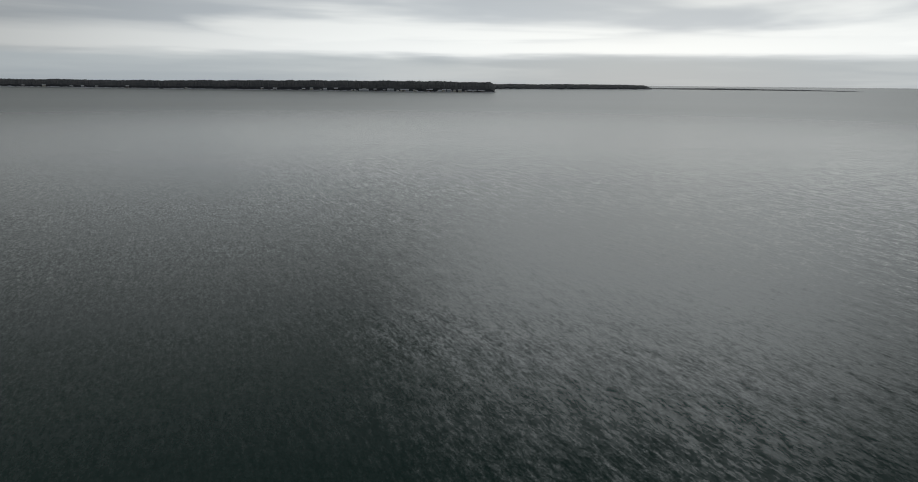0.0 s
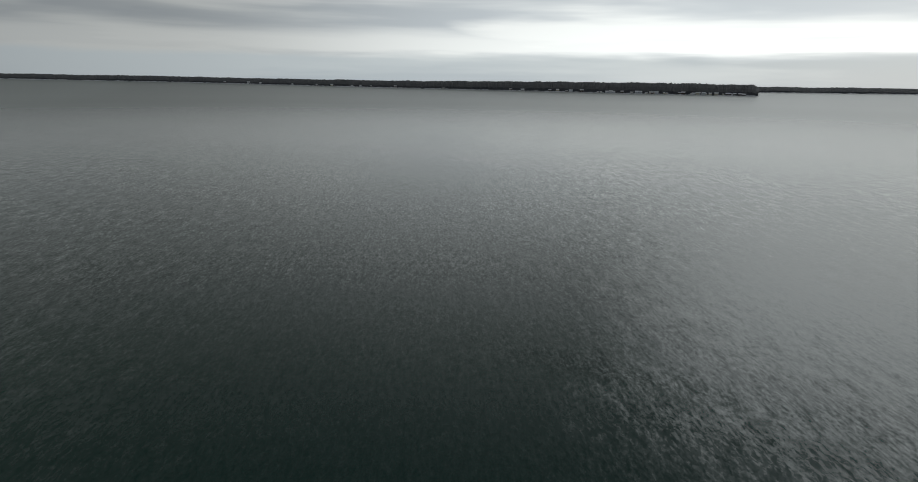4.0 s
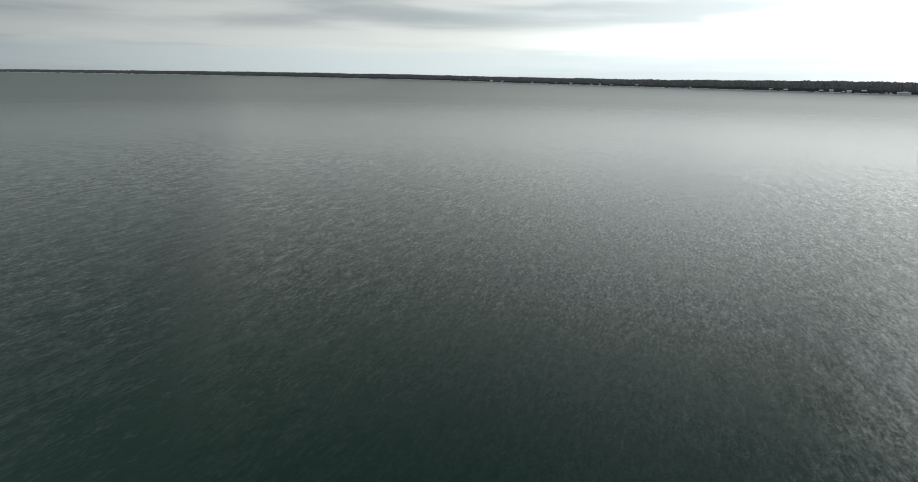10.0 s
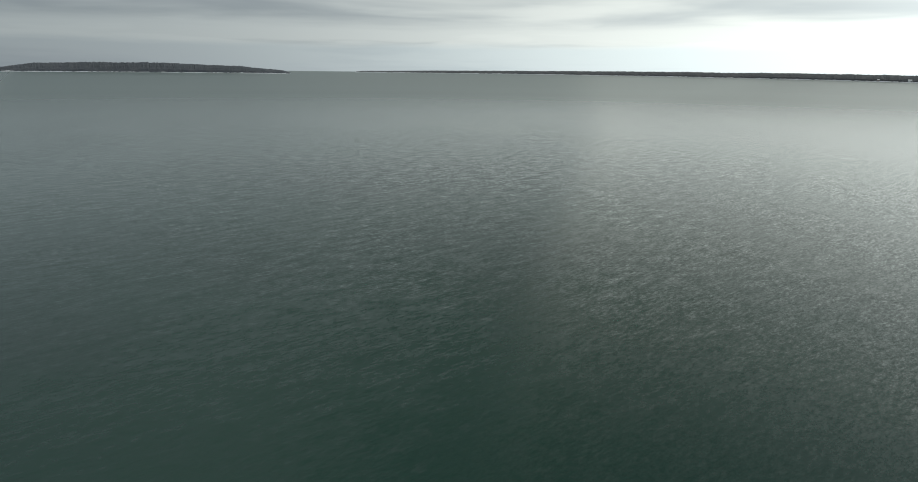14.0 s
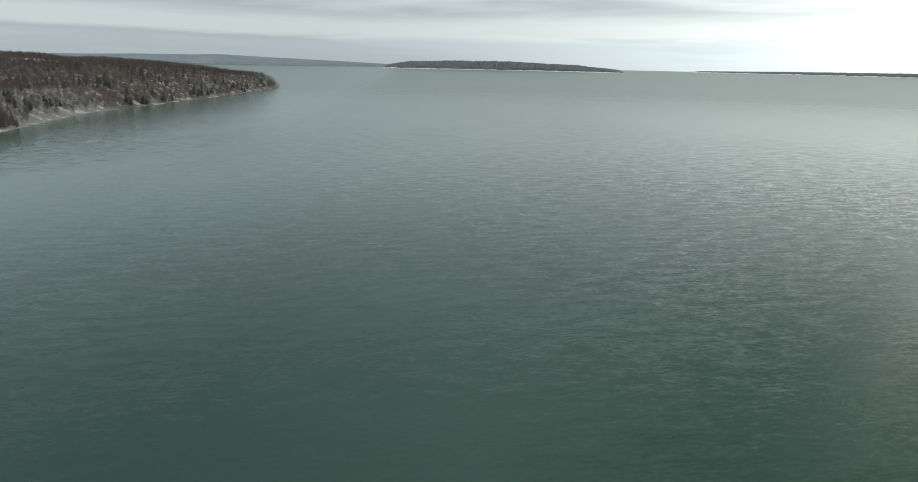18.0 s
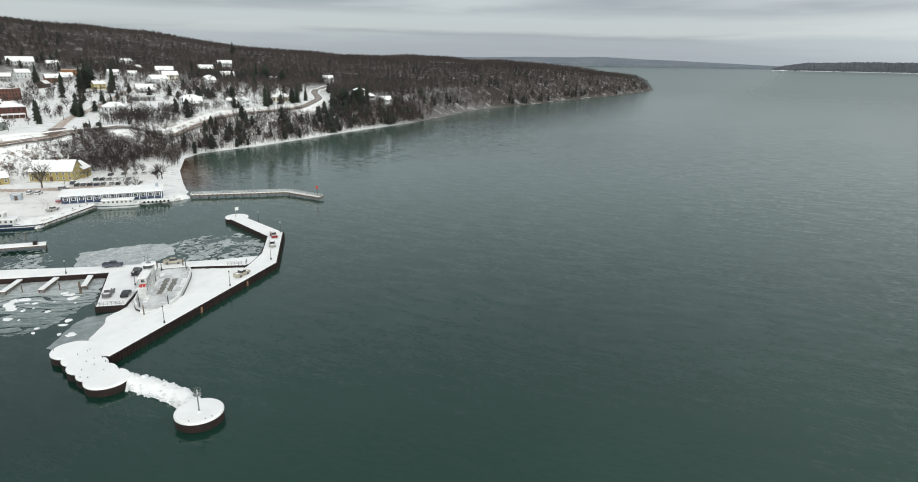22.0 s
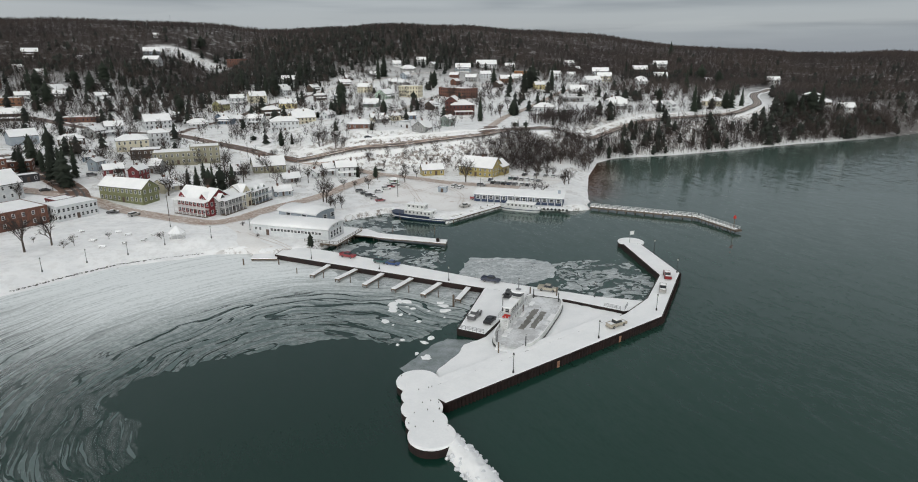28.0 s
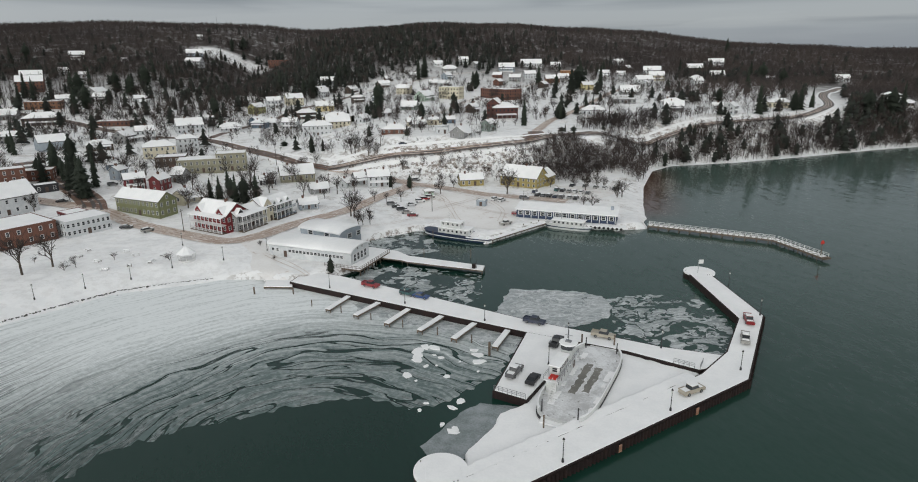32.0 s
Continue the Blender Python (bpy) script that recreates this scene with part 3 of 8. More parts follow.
def road(name, label, pts, wide, material, lift=0.22, banks=False, rut=True):
    line = smooth_line(pts)
    verts, faces, left, right = [], [], [], []
    cols = 5
    for k, p in enumerate(line):
        ahead = (line[min(k + 1, len(line) - 1)] - line[max(k - 1, 0)]).normalized()
        side = Vector((ahead.y, -ahead.x, 0))
        mid = drape(p.x, p.y, lift)
        for c in range(cols):
            q = p + side * wide * (c / (cols - 1) - 0.5)
            verts.append((q.x, q.y, 0.5 * mid + 0.5 * drape(q.x, q.y, lift)))
        if k:
            for c in range(cols - 1):
                a = k * cols + c
                faces.append((a - cols, a - cols + 1, a + 1, a))
        TRACKS.append((p.x, p.y, wide * 0.5 + (2.0 if p.x < 255 else 11.0)))
    thing = tagged(mesh_object(name, verts, faces, material, smooth=True), label, "road", kind="structure")
    if rut:
        ruts(line, (-wide * 0.24, wide * 0.02, wide * 0.26), wide * 0.15, ASPHALT if material == RED_ROAD else WHEEL, lift + 0.04, thing)
    if banks:
        for s in (-1, 1):
            verts, faces = [], []
            for k, p in enumerate(line):
                ahead = (line[min(k + 1, len(line) - 1)] - line[max(k - 1, 0)]).normalized()
                side = Vector((ahead.y, -ahead.x, 0)) * s
                h = 0.5 + 0.35 * noise.noise((p.x * 0.2, p.y * 0.2, s))
                for o, z in ((-0.1, 0.0), (0.5, h), (1.1, h * 0.9), (2.0, -0.2)):
                    q = p + side * (wide * 0.5 + o)
                    verts.append((q.x, q.y, drape(q.x, q.y, lift) + z))
                if k:
                    for c in range(3):
                        a = k * 4 + c
                        faces.append((a - 4, a - 3, a + 1, a))
            tagged(mesh_object("snow_bank", verts, faces, SNOW, thing, smooth=True), "ploughed snow bank beside the road")
    return thing


road("road_bluff", "dark ploughed road along the top of the bank", [(-68, 333), (-40, 338), (-8, 341), (24, 345), (47, 349), (75, 364), (98, 383), (125, 404), (167, 428), (216, 449), (249, 464), (272, 480), (290, 498), (306, 526), (330, 577), (358, 622), (392, 664), (432, 700)], 7.4, ASPHALT, 0.25, True)
road("road_hill", "slushy red-brown street climbing through the town", [(-66, 333), (-89, 342), (-120, 369), (-165, 410), (-204, 420), (-250, 446), (-314, 493), (-400, 530)], 9.0, RED_ROAD, 0.22, True)
road("road_church", "narrow brown street between the houses", [(-165, 410), (-163, 440), (-158, 469), (-148, 508), (-140, 575), (-100, 640)], 5.5, RED_ROAD)
road("road_front", "driven-over snowy waterfront street with brown ruts", [(-66, 332), (-42, 327), (-22, 316), (-34, 287), (-45, 263), (-62, 241), (-70, 224), (-80, 217), (-99, 226), (-126, 242), (-145, 256), (-163, 262), (-200, 268)], 7.4, RUT)
road("road_square", "brown street corner in the town", [(-150, 256), (-160, 270), (-185, 292), (-230, 330)], 11.0, RED_ROAD)
road("road_school", "brown side street climbing from the bluff road", [(43, 351), (47, 366), (52, 385), (68, 439), (89, 483), (109, 517), (139, 588), (181, 679)], 5.5, RUT, 0.24)
road("road_corner", "red-brown slush at the street corner", [(38, 349), (46, 356), (47, 368)], 9.0, RED_ROAD, 0.30)
road("road_upper", "snowy upper street", [(-31, 421), (-9, 477), (9, 556), (35, 616), (60, 679), (91, 734)], 5.5, PACKED)
road("road_top", "snowy street at the top of the town", [(-108, 633), (-82, 666), (-52, 672), (-16, 728), (32, 785)], 5.0, PACKED)
road("road_lake", "driven snow lane to the harbour car park", [(-22, 317), (-4, 306), (16, 291), (35, 285), (52, 278)], 7.0, RUT, 0.24)
road("road_pier", "trodden snow drive out to the pier", [(-72, 219), (-62, 205), (-58, 192), (-46, 181)], 8.0, PACKED, 0.18, rut=False)
for name, cut in (("parking_lot", [(-13, 254), (-16, 272), (-10, 293), (8, 301), (30, 284), (29, 256), (17, 234)]), ("beach_lot", [(37, 287), (48, 300), (58, 312), (80, 305), (74, 290), (56, 279)])):
    cx, cy = sum(p[0] for p in cut) / len(cut), sum(p[1] for p in cut) / len(cut)
    line = [(p.x, p.y) for p in smooth_line(cut + cut[:1], 3.0)]
    rows = [[(cx + (x - cx) * f, cy + (y - cy) * f) for x, y in line] for f in (0.2, 0.4, 0.6, 0.8, 1.0)]
    verts = [(x, y, drape(x, y, 0.13 if name == "parking_lot" else 0.16)) for row in rows for x, y in row]
    w = len(line)
    faces = [(j * w + k, (j + 1) * w + k, (j + 1) * w + k + 1, j * w + k + 1) for j in range(4) for k in range(w - 1)] + [tuple(range(w - 1))]
    tagged(mesh_object(name, verts, faces, PACKED, smooth=True), "car park of driven greyish snow", "car park", kind="structure")

TREAD = paint("faint tyre tracks", (0.60, 0.53, 0.49), (0.74, 0.70, 0.68), 0.5, 0.8, tone_c=(0.84, 0.82, 0.82), spots=0.55)
rng = random.Random(77)
for pts in ([(-20, 316), (-12, 300), (-4, 285), (0, 265), (4, 245)], [(-14, 308), (2, 296), (16, 280), (22, 262), (20, 246)], [(-10, 262), (4, 276), (20, 290), (40, 286)], [(-8, 285), (8, 268), (24, 256)], [(36, 286), (50, 293), (66, 298), (76, 296)], [(44, 290), (56, 303), (70, 304)],
            [(-62, 205), (-50, 193), (-38, 180)], [(-58, 240), (-30, 240), (-14, 250), (2, 252)]):
    ruts(smooth_line(pts, 3.0), (-0.85, 0.85), 0.5, TREAD, 0.27)
# ---- houses ----
TONES = {"brick": ((0.17, 0.075, 0.05), (0.11, 0.05, 0.038), "red brick"), "rust": ((0.24, 0.12, 0.07), (0.17, 0.085, 0.05), "rust-brown"),
         "brown": ((0.09, 0.062, 0.046), (0.055, 0.04, 0.032), "dark brown"), "white": ((0.62, 0.63, 0.64), (0.48, 0.5, 0.52), "white clapboard"),
         "paleblue": ((0.34, 0.38, 0.42), (0.27, 0.31, 0.35), "pale blue-grey"), "grey": ((0.30, 0.30, 0.30), (0.22, 0.22, 0.22), "grey"),
         "cream": ((0.62, 0.57, 0.44), (0.52, 0.48, 0.37), "cream"), "olive": ((0.34, 0.32, 0.16), (0.26, 0.25, 0.12), "olive-yellow"),
         "blue": ((0.16, 0.21, 0.27), (0.11, 0.15, 0.20), "slate-blue"), "yellow": ((0.58, 0.50, 0.28), (0.48, 0.41, 0.22), "pale yellow"),
         "greygreen": ((0.21, 0.25, 0.23), (0.15, 0.19, 0.17), "grey-green"), "mint": ((0.46, 0.56, 0.48), (0.38, 0.47, 0.40), "mint-green"),
         "orange": ((0.36, 0.17, 0.07), (0.28, 0.13, 0.055), "orange-brown"), "sage": ((0.30, 0.28, 0.20), (0.22, 0.21, 0.15), "sage-brown"),
         "dark": ((0.05, 0.05, 0.055), (0.03, 0.03, 0.035), "dark timber"), "maroon": ((0.17, 0.03, 0.032), (0.11, 0.02, 0.024), "dark red"),
         "green": ((0.19, 0.20, 0.10), (0.14, 0.15, 0.075), "sage-green"), "gold": ((0.37, 0.30, 0.12), (0.30, 0.24, 0.09), "ochre-yellow"),
         "mansion": ((0.10, 0.032, 0.024), (0.065, 0.024, 0.02), "dark red"), "navy": ((0.03, 0.05, 0.10), (0.02, 0.035, 0.07), "navy-blue"), "red": ((0.20, 0.02, 0.025), (0.14, 0.016, 0.02), "bright red")}
WALLS = {k: paint(v[2] + " wall", v[0], v[1], 1.2, 0.8, 0.15, 6.0) for k, v in TONES.items()}
TRIM = paint("white painted trim", (0.72, 0.72, 0.72), (0.6, 0.6, 0.6), 2.0, 0.6)
ROOF_DARK = paint("dark shingle edge", (0.07, 0.065, 0.065), (0.045, 0.042, 0.042), 2.0, 0.8)
BRICK_DARK = paint("sooty chimney brick", (0.16, 0.08, 0.06), (0.10, 0.055, 0.045), 3.0, 0.85)
DOOR = paint("dark painted door", (0.10, 0.06, 0.045), (0.06, 0.04, 0.03), 2.0, 0.5)
PANE = bpy.data.materials.new("dark window glass")
PANE.use_nodes = True
n = Net(PANE.node_tree)
b = n.add("BsdfPrincipled", Roughness=0.06, IOR=1.5)
odd = n.tree.nodes.new("ShaderNodeObjectInfo").outputs["Random"]
n.put(b.inputs["Base Color"], n.mix(odd, (0.018, 0.022, 0.028), (0.05, 0.055, 0.06)))
n.put(n.add("OutputMaterial").inputs[0], b)
MESHES = {}


def shared(key, material, build, smooth=False):
    """A mesh that is built once and used by all that look alike."""
    if key not in MESHES:
        bm = bmesh.new()
        build(bm)
        data = bpy.data.meshes.new(key[0] if isinstance(key, tuple) else key)
        bm.to_mesh(data)
        bm.free()
        data.materials.append(material)
        if smooth:
            data.polygons.foreach_set("use_smooth", [True] * len(data.polygons))
        MESHES[key] = data
    return MESHES[key]


def put(name, data, parent, x=0.0, y=0.0, z=0.0, turn=0.0, label="", size=None):
    ob = new(name, data)
    ob.parent = parent
    ob.location, ob.rotation_euler = (x, y, z), (0, 0, radians(turn))
    if size:
        ob.scale = size
    return tagged(ob, label) if label else ob


def far_window(parent, x, y, z, turn, wide=1.0, high=1.5):
    """A plain dark window for houses far up the slope."""
    put("window", shared("far_window", PANE, lambda bm: box(bm, -0.5, 0.5, -0.05, 0.01, -0.75, 0.75)), parent, x, y, z, turn, size=(wide, 1, high / 1.5))


def window(parent, x, y, z, turn, wide=1.0, high=1.5):
    """A sash window: white frame and glass set a little proud of the wall, facing local -y."""
    def frame_mesh(bm):
        for x0, x1, z0, z1 in ((-0.6, -0.46, -0.82, 0.82), (0.46, 0.6, -0.82, 0.82), (-0.46, 0.46, 0.70, 0.82), (-0.46, 0.46, -0.82, -0.70), (-0.46, 0.46, -0.04, 0.04)):
            box(bm, x0, x1, -0.07, 0.02, z0, z1)
    frame_ob = put("window", shared("window_frame", TRIM, frame_mesh), parent, x, y, z, turn, size=(wide, 1, high / 1.5))
    put("pane", shared("window_pane", PANE, lambda bm: box(bm, -0.47, 0.47, -0.035, 0.01, -0.71, 0.71)), frame_ob)


def gable_roof(bm, L, d, z, rise, over, thick, hip=0.0):
    """A pitched roof slab with its ridge along x; hip: how far the ridge ends lie inside the gables."""
    a, c = L / 2 + over, d / 2 + over
    drop = rise * over / (d / 2)
    for base in (0.0,):
        low = [bm.verts.new(p) for p in ((-a, -c, z - drop), (a, -c, z - drop), (a, c, z - drop), (-a, c, z - drop))]
        ridge = [bm.verts.new((-a + hip, 0, z + rise)), bm.verts.new((a - hip, 0, z + rise))]
        low2 = [bm.verts.new((v.co.x, v.co.y, v.co.z + thick)) for v in low]
        ridge2 = [bm.verts.new((v.co.x, v.co.y, v.co.z + thick)) for v in ridge]
        for lo, ri, flip in ((low, ridge, True), (low2, ridge2, False)):
            quads = [(lo[0], lo[1], ri[1], ri[0]), (lo[2], lo[3], ri[0], ri[1])]
            if hip > 0.05:
                quads += [(lo[1], lo[2], ri[1]), (lo[3], lo[0], ri[0])]
            for q in quads:
                bm.faces.new(q[::-1] if flip else q)
        edge = [(0, 1), (2, 3)]
        for i, j in edge:
            bm.faces.new((low[i], low[j], low2[j], low2[i]))
        if hip > 0.05:
            for i, j in ((1, 2), (3, 0)):
                bm.faces.new((low[i], low[j], low2[j], low2[i]))
        else:
            for i, j, r in ((1, 2, 1), (3, 0, 0)):
                bm.faces.new((low[i], ridge[r], ridge2[r], low2[i]))
                bm.faces.new((ridge[r], low[j], low2[j], ridge2[r]))


SPOTS = []
house_count = 0


def house(x, y, turn, L, d, high, tone, roof, label="", category="house", name="house", windows=True, porch=None, chimney=True, step=2.6, top=None):
    """A building on the slope: walls, snowy roof, windows on all sides, door, chimney and porch."""
    global house_count
    house_count += 1
    rng = random.Random(house_count)
    a = radians(turn)
    corners = [(x + u * L / 2 * math.cos(a) - v * d / 2 * math.sin(a), y + u * L / 2 * math.sin(a) + v * d / 2 * math.cos(a)) for u in (-1, 0, 1) for v in (-1, 1)]
    heights = [drape(*c, 0.0) for c in corners]
    base = 0.35 * min(heights) + 0.65 * (sum(heights) / len(heights)) if top is None else top
    SPOTS.append((x, y, max(L, d) * 0.62 + 1.5))
    floors = max(1, round(high / 3.0))
    words = {1: "single-storey", 2: "two-storey", 3: "three-storey"}.get(floors, "tall")
    thing = empty(name, x, y, base, turn, label or f"{TONES[tone][2]} {words} building with a snow-covered {roof} roof", category, "houses of the town" if name == "house" else "")
    rise = {"gable": d * 0.36, "hip": d * 0.24, "flat": 0.0}[roof]
    hip = d * 0.45 if roof == "hip" else 0.0
    bm = bmesh.new()
    box(bm, -L / 2, L / 2, -d / 2, d / 2, -4.0, high)
    if roof == "gable":
        for s in (-1, 1):
            p = [bm.verts.new(q) for q in ((s * L / 2, -d / 2, high), (s * L / 2, d / 2, high), (s * L / 2, 0, high + rise))]
            bm.faces.new(p if s > 0 else p[::-1])
    part("wall", bm, WALLS[tone], thing)
    if roof == "flat":
        bm = bmesh.new()
        for x0, x1, y0, y1 in ((-L / 2 - 0.15, L / 2 + 0.15, -d / 2 - 0.15, -d / 2 + 0.2), (-L / 2 - 0.15, L / 2 + 0.15, d / 2 - 0.2, d / 2 + 0.15), (-L / 2 - 0.15, -L / 2 + 0.2, -d / 2 + 0.2, d / 2 - 0.2), (L / 2 - 0.2, L / 2 + 0.15, -d / 2 + 0.2, d / 2 - 0.2)):
            box(bm, x0, x1, y0, y1, high - 0.1, high + 0.5)
        part("parapet", bm, WALLS[tone], thing)
        bm = bmesh.new()
        prism(bm, [(-L / 2 + 0.2, -d / 2 + 0.2), (L / 2 - 0.2, -d / 2 + 0.2), (L / 2 - 0.2, d / 2 - 0.2), (-L / 2 + 0.2, d / 2 - 0.2)], high, high + 0.42, 0.1)
        part("roof_snow", bm, SNOW, thing, "snow on the flat roof")
    else:
        bm = bmesh.new()
        gable_roof(bm, L, d, high + 0.02, rise, 0.45, 0.14, hip)
        part("roof", bm, ROOF_DARK, thing, "dark shingle roof under the snow")
        bm = bmesh.new()
        gable_roof(bm, L - 0.25, d - 0.25, high + 0.18, rise, 0.42, 0.24, hip)
        part("roof_snow", bm, SNOW, thing, "thick even snow on the roof")
    glaze = far_window if math.hypot(x, y) > 430 else window
    step = step * 1.25 if math.hypot(x, y) > 600 else step
    if windows:
        storey = high / floors
        for f in range(floors):
            z = storey * (f + 0.55)
            tall = min(1.5, storey * 0.5)
            count = max(1, int(L / step))
            for k in range(count):
                u = -L / 2 + L * (k + 0.5) / count
                if f == 0 and k == count // 2:
                    continue
                glaze(thing, u, -d / 2 - 0.004, z, 0, 0.95, tall)
            across = max(1, int(d / (step * 1.15)))
            for k in range(across):
                v = -d / 2 + d * (k + 0.5) / across
                glaze(thing, L / 2 + 0.004, v, z, 90, 0.95, tall)
                glaze(thing, -L / 2 - 0.004, v, z, -90, 0.95, tall)
        if roof == "gable" and d > 6:
            for s in (-1, 1):
                glaze(thing, s * (L / 2 + 0.004), 0, high + rise * 0.38, 90 * s, 0.8, min(1.2, rise * 0.4))
    def door_mesh(bm):
        box(bm, -0.5, 0.5, -0.06, 0.02, 0.0, 2.1)
        box(bm, -0.62, -0.5, -0.08, 0.02, 0.0, 2.22)
        box(bm, 0.5, 0.62, -0.08, 0.02, 0.0, 2.22)
        box(bm, -0.5, 0.5, -0.08, 0.02, 2.1, 2.22)
    put("door", shared("house_door", DOOR, door_mesh), thing, -L / 2 + L * (max(1, int(L / step)) // 2 + 0.5) / max(1, int(L / step)), -d / 2 - 0.004, 0.1, label="dark panelled front door")
    if chimney and roof != "flat":
        cx, cz = rng.uniform(-0.3, 0.3) * L, high + rise
        bm = bmesh.new()
        box(bm, cx - 0.4, cx + 0.4, -0.4, 0.4, cz - 1.2, cz + 1.1)
        box(bm, cx - 0.48, cx + 0.48, -0.48, 0.48, cz + 1.1, cz + 1.28)
        part("chimney", bm, BRICK_DARK, thing, "brick chimney with a flat cap")
    if porch is None:
        porch = roof != "flat" and rng.random() < 0.55
    if porch:
        w, dep, ph = L * 0.8, 2.2, 2.7
        p = new("porch")
        p.parent = thing
        p.location = (0, -d / 2 - dep / 2, 0)
        bm = bmesh.new()
        box(bm, -w / 2, w / 2, -dep / 2, dep / 2 - 0.01, -3.0, 0.25)
        part("porch_floor", bm, TRIM, p)
        bm = bmesh.new()
        v = [bm.verts.new(q) for q in ((-w / 2 - 0.2, -dep / 2 - 0.25, ph), (w / 2 + 0.2, -dep / 2 - 0.25, ph), (w / 2 + 0.2, dep / 2 - 0.01, ph + 0.6), (-w / 2 - 0.2, dep / 2 - 0.01, ph + 0.6))]
        v2 = [bm.verts.new((q.co.x, q.co.y, q.co.z + 0.3)) for q in v]
        bm.faces.new(v2)
        bm.faces.new(v[::-1])
        for i in range(4):
            j = (i + 1) % 4
            bm.faces.new((v[i], v[j], v2[j], v2[i]))
        part("porch_roof", bm, SNOW, p, "snow-covered porch roof")
        posts = max(3, int(w / 2.6))
        for k in range(posts):
            put("post", shared("porch_post", TRIM, lambda bm: box(bm, -0.09, 0.09, -0.09, 0.09, 0.25, 2.72)), p, -w / 2 + 0.15 + (w - 0.3) * k / (posts - 1), -dep / 2 + 0.12)
    return thing


house(-423.0, 625.7, 27.4124, 23.4, 15.0, 9.5, 'brick', 'gable')
house(-357.4, 544.0, 22.0922, 26.9, 15.0, 5.9, 'rust', 'flat')
house(-309.6, 469.4, 22.2155, 25.2, 15.0, 5.9, 'brown', 'hip')
house(-354.9, 566.4, 36.4618, 11.9, 8.1, 5.5, 'white', 'gable')
house(-239.6, 369.7, 47.1244, 15.0, 10.0, 5.2, 'paleblue', 'gable', windows=False, porch=False, chimney=False)
house(-280.7, 393.1, 28.3697, 15.8, 10.7, 4.5, 'grey', 'hip')
house(-211.0, 369.8, 30.5091, 14.1, 9.6, 3.7, 'brown', 'hip')
house(-258.2, 474.7, 14.7812, 25.6, 15.0, 3.4, 'brick', 'flat')
house(-210.9, 398.1, 84.5678, 12.1, 8.3, 4.5, 'grey', 'gable')
house(-203.4, 409.5, 28.8033, 11.4, 7.7, 6.4, 'white', 'gable')
house(-166.3, 351.1, 28.3709, 16.7, 11.3, 6.4, 'cream', 'hip')
house(-157.6, 367.7, 32.2591, 11.0, 8.0, 8.2, 'white', 'hip')
house(-188.9, 442.9, 32.093, 17.8, 12.1, 5.6, 'white', 'gable')
house(-194.9, 483.9, 71.4647, 9.1, 6.2, 4.0, 'white', 'gable')
house(-485.5, 812.1, 25.7329, 17.9, 12.2, 5.0, 'brown', 'gable')
house(-449.5, 722.4, 56.2805, 10.1, 6.9, 4.5, 'white', 'gable')
house(-415.4, 704.0, 15.6165, 10.1, 6.9, 3.4, 'white', 'gable')
house(-346.5, 605.9, 80.2826, 16.5, 11.2, 6.1, 'grey', 'gable')
house(-300.2, 594.4, 33.8057, 10.8, 7.3, 3.5, 'white', 'gable')
house(-430.2, 820.2, 14.1358, 7.1, 5.0, 3.3, 'white', 'gable')
house(-365.3, 882.1, 21.5194, 21.3, 14.5, 6.2, 'paleblue', 'gable')
house(-399.1, 988.8, 21.2313, 9.2, 6.3, 3.8, 'white', 'gable')
house(-354.9, 492.9, 18.3594, 17.3, 11.8, 3.6, 'grey', 'gable')
house(-262.0, 930.0, -1.8, 32.0, 12.0, 7.0, 'brick', 'flat')
house(-172.4, 540.6, 69.273, 12.8, 8.7, 5.6, 'olive', 'gable')
house(-167.3, 572.0, 28.5568, 12.5, 8.5, 6.6, 'white', 'gable')
house(-154.5, 593.9, 27.6744, 15.8, 10.7, 6.1, 'cream', 'gable')
house(-162.3, 450.3, 20.4351, 14.8, 10.0, 3.6, 'white', 'hip')
house(-153.1, 480.7, 69.3204, 10.5, 7.1, 4.1, 'blue', 'gable')
house(-141.9, 480.9, 18.7021, 12.0, 8.2, 3.2, 'white', 'hip')
house(-128.2, 480.1, 17.9476, 9.4, 6.4, 2.6, 'grey', 'gable')
house(-124.9, 525.8, 17.1046, 9.3, 6.3, 2.9, 'blue', 'hip')
house(-118.7, 560.8, 16.3659, 15.7, 10.7, 4.4, 'yellow', 'gable')
house(-137.9, 637.0, 66.4515, 13.5, 9.2, 5.3, 'white', 'gable')
house(-80.5, 428.0, 17.8346, 16.0, 10.9, 4.8, 'cream', 'gable')
house(-63.0, 426.6, 64.6884, 9.7, 6.6, 3.5, 'white', 'gable')
house(-93.4, 589.9, 19.8568, 11.8, 8.1, 4.9, 'brown', 'hip')
house(-74.6, 585.5, 13.9782, 10.1, 6.9, 3.1, 'paleblue', 'gable')
house(-50.0, 451.4, 13.6074, 7.0, 5.0, 2.6, 'white', 'gable')
house(-33.9, 364.0, -2.79222, 14.7, 10.0, 2.8, 'brick', 'hip')
house(-36.4, 488.0, -9.47191, 12.3, 8.4, 3.4, 'greygreen', 'gable')
house(-29.0, 551.2, 61.8469, 16.1, 11.0, 4.5, 'mint', 'gable')
house(-25.3, 392.3, 12.3307, 9.4, 6.4, 2.7, 'cream', 'gable')
house(-77.1, 696.8, 23.4455, 9.1, 6.2, 3.7, 'brown', 'gable')
